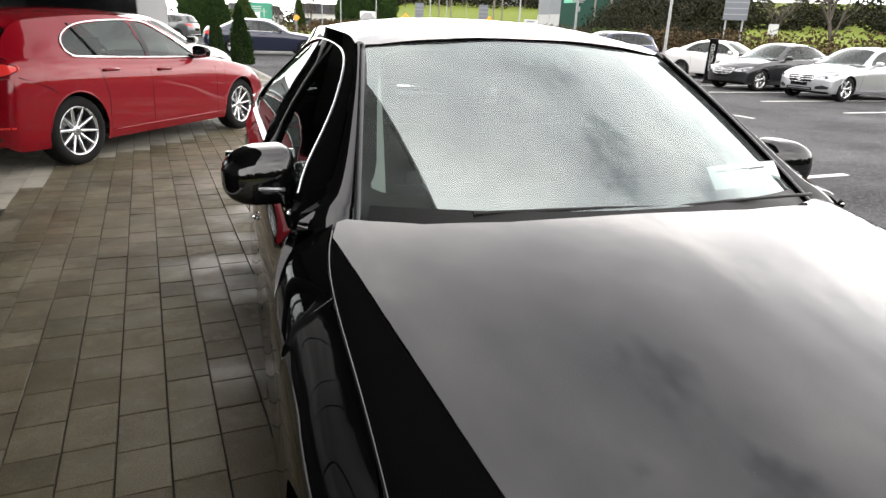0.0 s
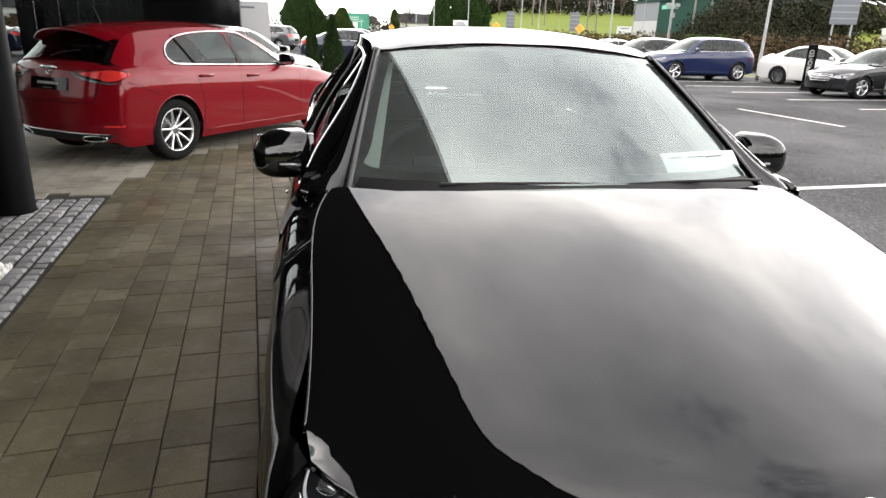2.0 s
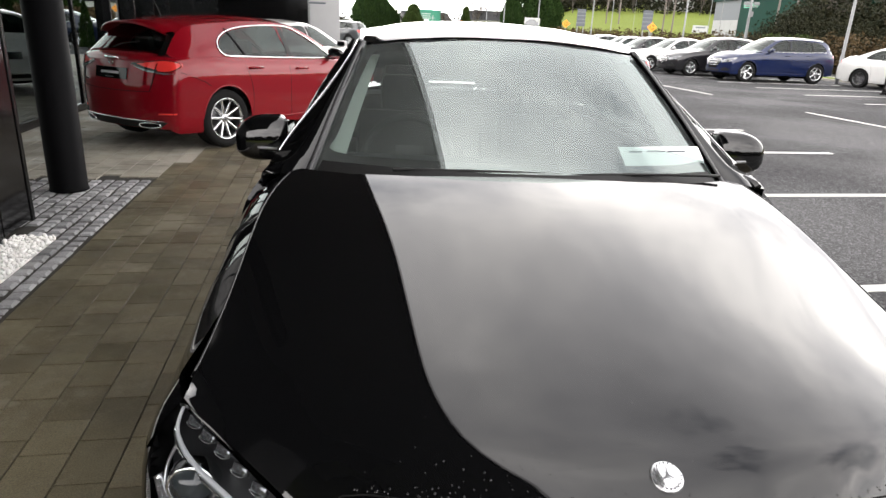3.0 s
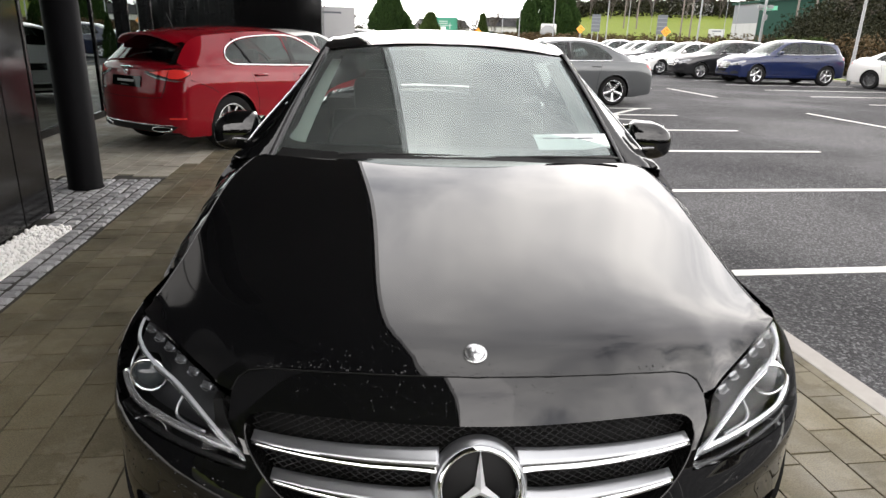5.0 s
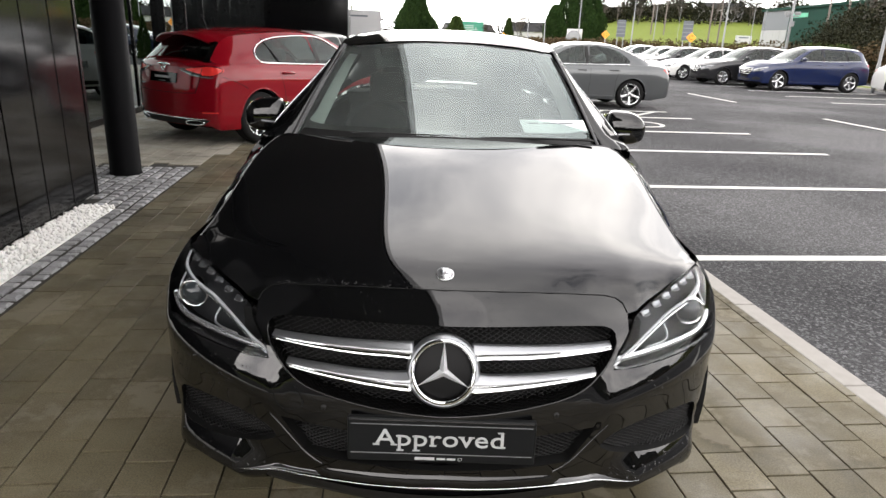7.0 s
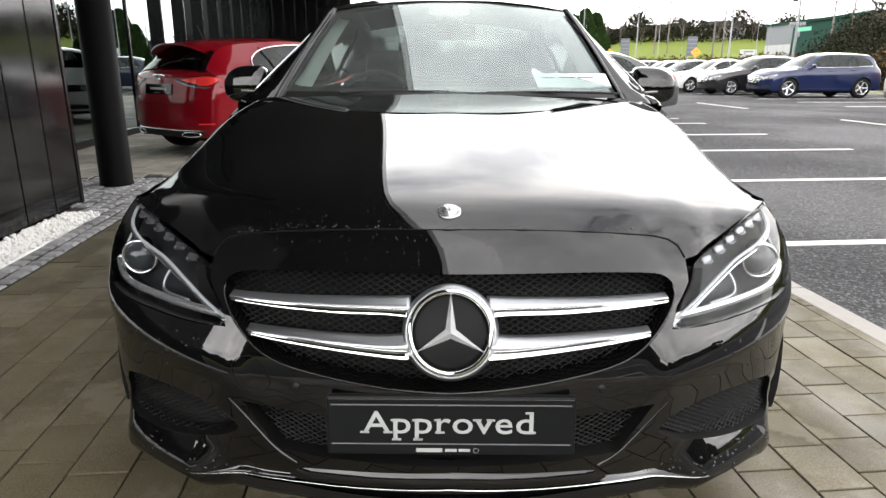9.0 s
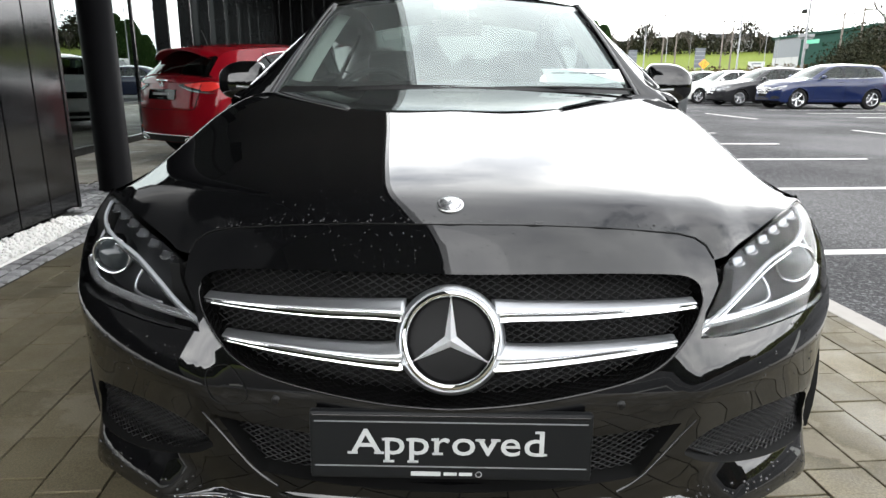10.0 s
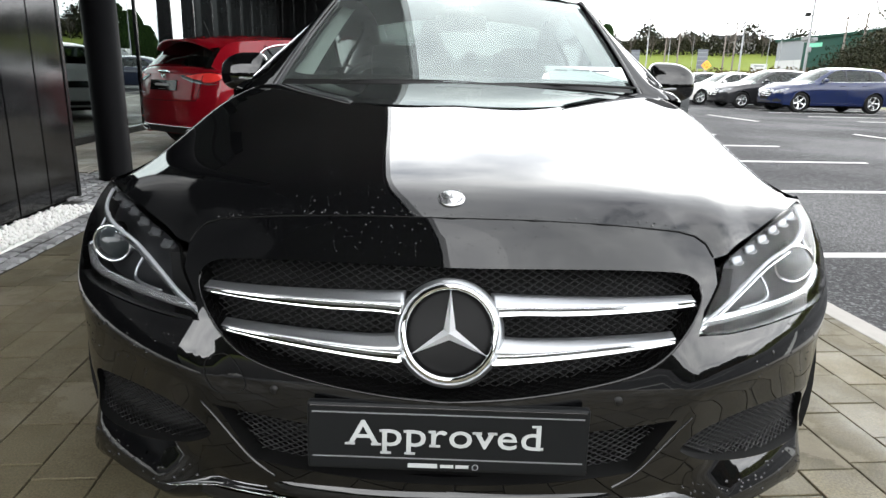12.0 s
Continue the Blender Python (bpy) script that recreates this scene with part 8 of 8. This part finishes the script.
sign("direction_sign", "large green road direction sign", 2.35, 120, 1.6, 4.2, 3.9, SIGN_GREEN, bars, legs=2)
for az, d, w in ((14.6, 62, 0.75), (19.75, 56, 0.75), (38.7, 40, 1.2)):
    zc = 1.43 + 0.021 * d if d > 45 else 3.2
    m = [("brace", boxes((-w / 2, w / 2, 0, 0.02, q, q + 0.05)), GALV) for q in (-0.45, -0.15, 0.15, 0.45)]
    sign("sign_back", "grey back of a road sign on posts", az, d, zc - 0.72, zc + 0.72, w, SIGN_GREY, m, legs=2)
sign("notice_board", "small white notice board on the field", 23.9, 66, 1.9, 2.55, 1.35, LETTER, [("lettering", boxes((-0.4, 0.4, 0, 0.004, 0.1, 0.2)), SIGN_GREY)], legs=2, cat="sign")
sign("small_box", "white roadside cabinet on a post", 41.6, 42, 1.75, 2.4, 0.5, LETTER, (), cat="sign")
# banner between the parked cars
ban = thing("banner", "upright black banner with white lettering", "banner", SITE @ pose(17.2, 17.9, -0.03, 0, 0, -42))
part("board", boxes((-0.15, 0.15, -0.03, 0.03, 0.05, 1.5), bevel=0.01), GLOSS_BLACK, ban, smooth=False)
part("base", boxes((-0.2, 0.2, -0.2, 0.2, 0.0, 0.05), bevel=0.01), DARK_METAL, ban, smooth=False)
text_mesh("APPROVED", 0.19, LETTER, "lettering", ban, pose(0.0, -0.032, 0.85, 90) @ pose(0, 0, 0, 0, 0, 90), spacing=1.0)

# the green warehouse and a grey shed
x, y, z = polar(25.0, 131)
shed = thing("warehouse", "large green-clad warehouse with a grey end", "building", pose(x, y, -0.3, 0, 0, -92))
part("grey_wall", boxes((0, 9.6, 0, 20, 0, 8.0)), SIGN_GREY, shed, smooth=False)
part("green_wall", boxes((9.6, 31, -0.02, 20, 0, 8.0)), CLAD_GREEN, shed, smooth=False)
part("roof", boxes((-0.3, 31.3, -0.4, 20, 8.0, 8.35)), CLAD_GREEN, shed, smooth=False)
for k in range(4):
    part("lower_cladding", boxes((0.1 + 2.37 * k, 2.4 + 2.37 * k, -0.06, -0.02, 0.3, 4.9)), CLAD_GREY, shed, smooth=False)
part("sign_letters", boxes((10.8, 15.5, -0.06, -0.03, 6.7, 7.3)), simple("pale_green_letter", (0.05, 0.32, 0.2)), shed, smooth=False)
for k, (az, d) in enumerate(((7.6, 150), (2.0, 170), (21.9, 215))):
    x, y, z = polar(az, d)
    h = thing("house", "small pale rendered house with dark roof", "building", pose(x, y, z, 0, 0, rng.uniform(-30, 30)), "far houses")
    part("wall", boxes((-6, 6, -3, 3, -1, 3.0)), RENDER_GREY, h, smooth=False)
    bm = bmesh.new()
    vs = [bm.verts.new(p) for p in ((-6.3, -3.3, 3), (6.3, -3.3, 3), (6.3, 3.3, 3), (-6.3, 3.3, 3), (-6.3, 0, 5), (6.3, 0, 5))]
    for q in ((0, 1, 5, 4), (2, 3, 4, 5), (0, 4, 3), (1, 2, 5)):
        bm.faces.new([vs[i] for i in q])
    part("roof", bm, DARK_METAL, h, smooth=False)
    for x0 in (-4, -1, 2):
        part("window", boxes((x0, x0 + 1.4, -3.05, -3.0, 0.8, 2.0)), TINT, h, smooth=False)

# milk-white tanker lorry on the road, seen from behind
x, y, z = polar(10.8, 104)
tank = thing("tanker_lorry", "white and steel tanker lorry on the road", "lorry", pose(x, y, -0.05, 0, 0, -12))
bm = bmesh.new()
lathe(bm, [(0.0, 0.0), (0.95, 0.02), (1.12, 0.15), (1.15, 0.3), (1.15, 6.0), (1.1, 6.15), (0, 6.2)], 28, "y", (0, 0, 2.0))
part("tank", bm, GALV, tank)
part("tank_top", boxes((-0.6, 0.6, 0.3, 6.0, 3.1, 3.3), bevel=0.05), LETTER, tank, smooth=False)
part("cab", boxes((-1.22, 1.22, 6.4, 8.4, 0.8, 3.5), bevel=0.1), WHITE_PAINT, tank, smooth=False)
part("chassis", boxes((-1.0, 1.0, 0.1, 8.2, 0.7, 0.95)), MATT_BLACK, tank, smooth=False)
for yy in (1.2, 2.5, 7.2):
    for s in (-1, 1):
        bm = bmesh.new()
        lathe(bm, [(0.0, -0.15), (0.5, -0.15), (0.52, 0.0), (0.5, 0.15), (0.0, 0.15)], 20, "x", (s * 1.0, yy, 0.52))
        part("wheel", bm, TYRE, tank)
park("suv", "dark estate car driving on the far road", "car", suv(4.5, 1.85, 1.6), DARK_PAINT, 10.5, 70, 150, "cars on the road", z=-0.05)
park("hatchback", "white car waiting on the far road", "car", hatch(), WHITE_PAINT, 4.6, 68, 120, "cars on the road", z=-0.05)
park("saloon_car", "silver saloon on the far road", "car", sedan(), SILVER_PAINT, 21.8, 52.0, 175, "cars on the road", z=-0.05)

# ---- paving stones, last ----
def block(bm, s0, s1, f0, f1, top, lip=0.0016, low=-0.03, g=0.003):
    """One paver with a chamfered top."""
    s0, s1, f0, f1 = s0 + g, s1 - g, f0 + g, f1 - g
    rows = []
    for d, z in ((0, low), (0, top - lip * 0.8), (lip, top)):
        rows.append([bm.verts.new(p) for p in ((s0 + d, f0 + d, z), (s1 - d, f0 + d, z), (s1 - d, f1 - d, z), (s0 + d, f1 - d, z))])
    for a, b in zip(rows, rows[1:]):
        for k in range(4):
            bm.faces.new((a[k], a[(k + 1) % 4], b[(k + 1) % 4], b[k]))
    bm.faces.new(rows[-1])


def pale(s, f):
    """The dry stretch by the doors, under the roof."""
    if f < 5.52:
        return False
    return s < float(np.interp(f, [5.52, 6.2, 7.2, 8.0, 8.7, 10.5, 13, 24.5], [-2.03, -1.98, -1.72, -0.97, -0.5, 0.25, 0.6, 0.9]))


LENGTHS = (0.165, 0.205, 0.235, 0.27)
rng = random.Random(5)
near, rest, dry = [], [], []
s = -9.4
while s < 1.9:
    w = min(0.168, 1.91 - s)
    f = -7.5 + rng.random() * 0.2
    start = f
    while f < 24.3:
        d = rng.choice(LENGTHS)
        left, right = s, s + w
        skip = left < -2.03 and f < 5.5
        if not skip:
            if pale(s + w / 2, f + d / 2):
                dry.append((left, right, f, f + d))
            elif 1.2 < f < 5.2 and -2.03 <= s < -0.95 and len(near) < 150:
                near.append((left, right, f, f + d))
            elif -0.9 < f < 2.4 and s > 0.95 and len(near) < 220:
                near.append((left, right, f, f + d))
            else:
                rest.append((left, right, f, f + d))
        f += d
    s += 0.168
for name, some, mat, label in (("paver_field", rest, PAVER, "wet brown concrete pavers"), ("pale_paver_field", dry, PAVER_PALE, "dry pale grey concrete pavers")):
    bm = bmesh.new()
    for q in some:
        block(bm, *q, rng.uniform(-0.0015, 0.0015))
    tagged(part(name, bm, mat, PAVING, label, False), kind="stuff")
kinds = {}
for a, b, c, d in near:
    key = round(d - c, 3), round(b - a, 3)
    if key not in kinds:
        bm = bmesh.new()
        block(bm, 0, b - a, 0, d - c, 0.0)
        kinds[key] = finish(bm, "paver", PAVER_ONE, False)
    part("paver", kinds[key], None, PAVING, m=pose(a, c, rng.uniform(-0.0015, 0.002), rng.uniform(-0.2, 0.2), rng.uniform(-0.2, 0.2)))

# granite setts beside the building
one, far = [], []
s, col = -2.03, 0
while s > -4.1:
    w = 0.104
    f = -7.0 + (0.05 if col % 2 else 0.0)
    while f < 5.5:
        d = rng.uniform(0.09, 0.125)
        mid = f + d / 2
        wall = s - w < -2.47 and mid < 4.18
        stones = s - w < -2.24 and mid < 3.82
        if not wall and not stones:
            (one if 1.9 < f < 5.4 and s > -3.0 and len(one) < 280 else far).append((s - w, s, f, f + d))
        f += d
    s -= w
    col += 1
bm = bmesh.new()
for q in far:
    block(bm, *q, rng.uniform(-0.005, 0.005), 0.014, -0.03, rng.uniform(0.007, 0.011))
tagged(part("sett_field", bm, SETT, PAVING, "grey granite setts", False), kind="stuff")
kinds = {}
for a, b, c, d in one:
    key = round((d - c) / 0.007)
    if key not in kinds:
        bm = bmesh.new()
        block(bm, 0, b - a, 0, key * 0.007, 0.0, 0.014, -0.03, 0.009)
        kinds[key] = finish(bm, "sett", SETT_ONE, False)
    part("sett", kinds[key], None, PAVING, m=pose(a, c, rng.uniform(-0.005, 0.005), rng.uniform(-2.2, 2.2), rng.uniform(-2.2, 2.2), rng.uniform(-2.5, 2.5)))

# white gravel strip against the panels
bm = boxes((-2.475, -2.235, -1.0, 3.86, -0.03, -0.004))
ball = bmesh.new()
bmesh.ops.create_icosphere(ball, subdivisions=1, radius=1.0)
corners, sides = [v.co.copy() for v in ball.verts], [[v.index for v in f.verts] for f in ball.faces]
ball.free()
for k in range(4200):
    r = rng.uniform(0.009, 0.019)
    c = Vector((rng.uniform(-2.50, -2.235), rng.uniform(-1.0, 3.86), rng.uniform(-0.004, 0.022)))
    m = pose(*c, rng.uniform(0, 360), rng.uniform(0, 360), rng.uniform(0, 360)) @ Matrix.Diagonal((r * rng.uniform(0.9, 1.4), r, r * rng.uniform(0.6, 1), 1))
    vs = [bm.verts.new(m @ p) for p in corners]
    for q in sides:
        bm.faces.new([vs[i] for i in q])
tagged(part("white_gravel", bm, GRAVEL, None, "", True, SITE, 80), "white pebble strip along the black wall", "gravel", "", "stuff")
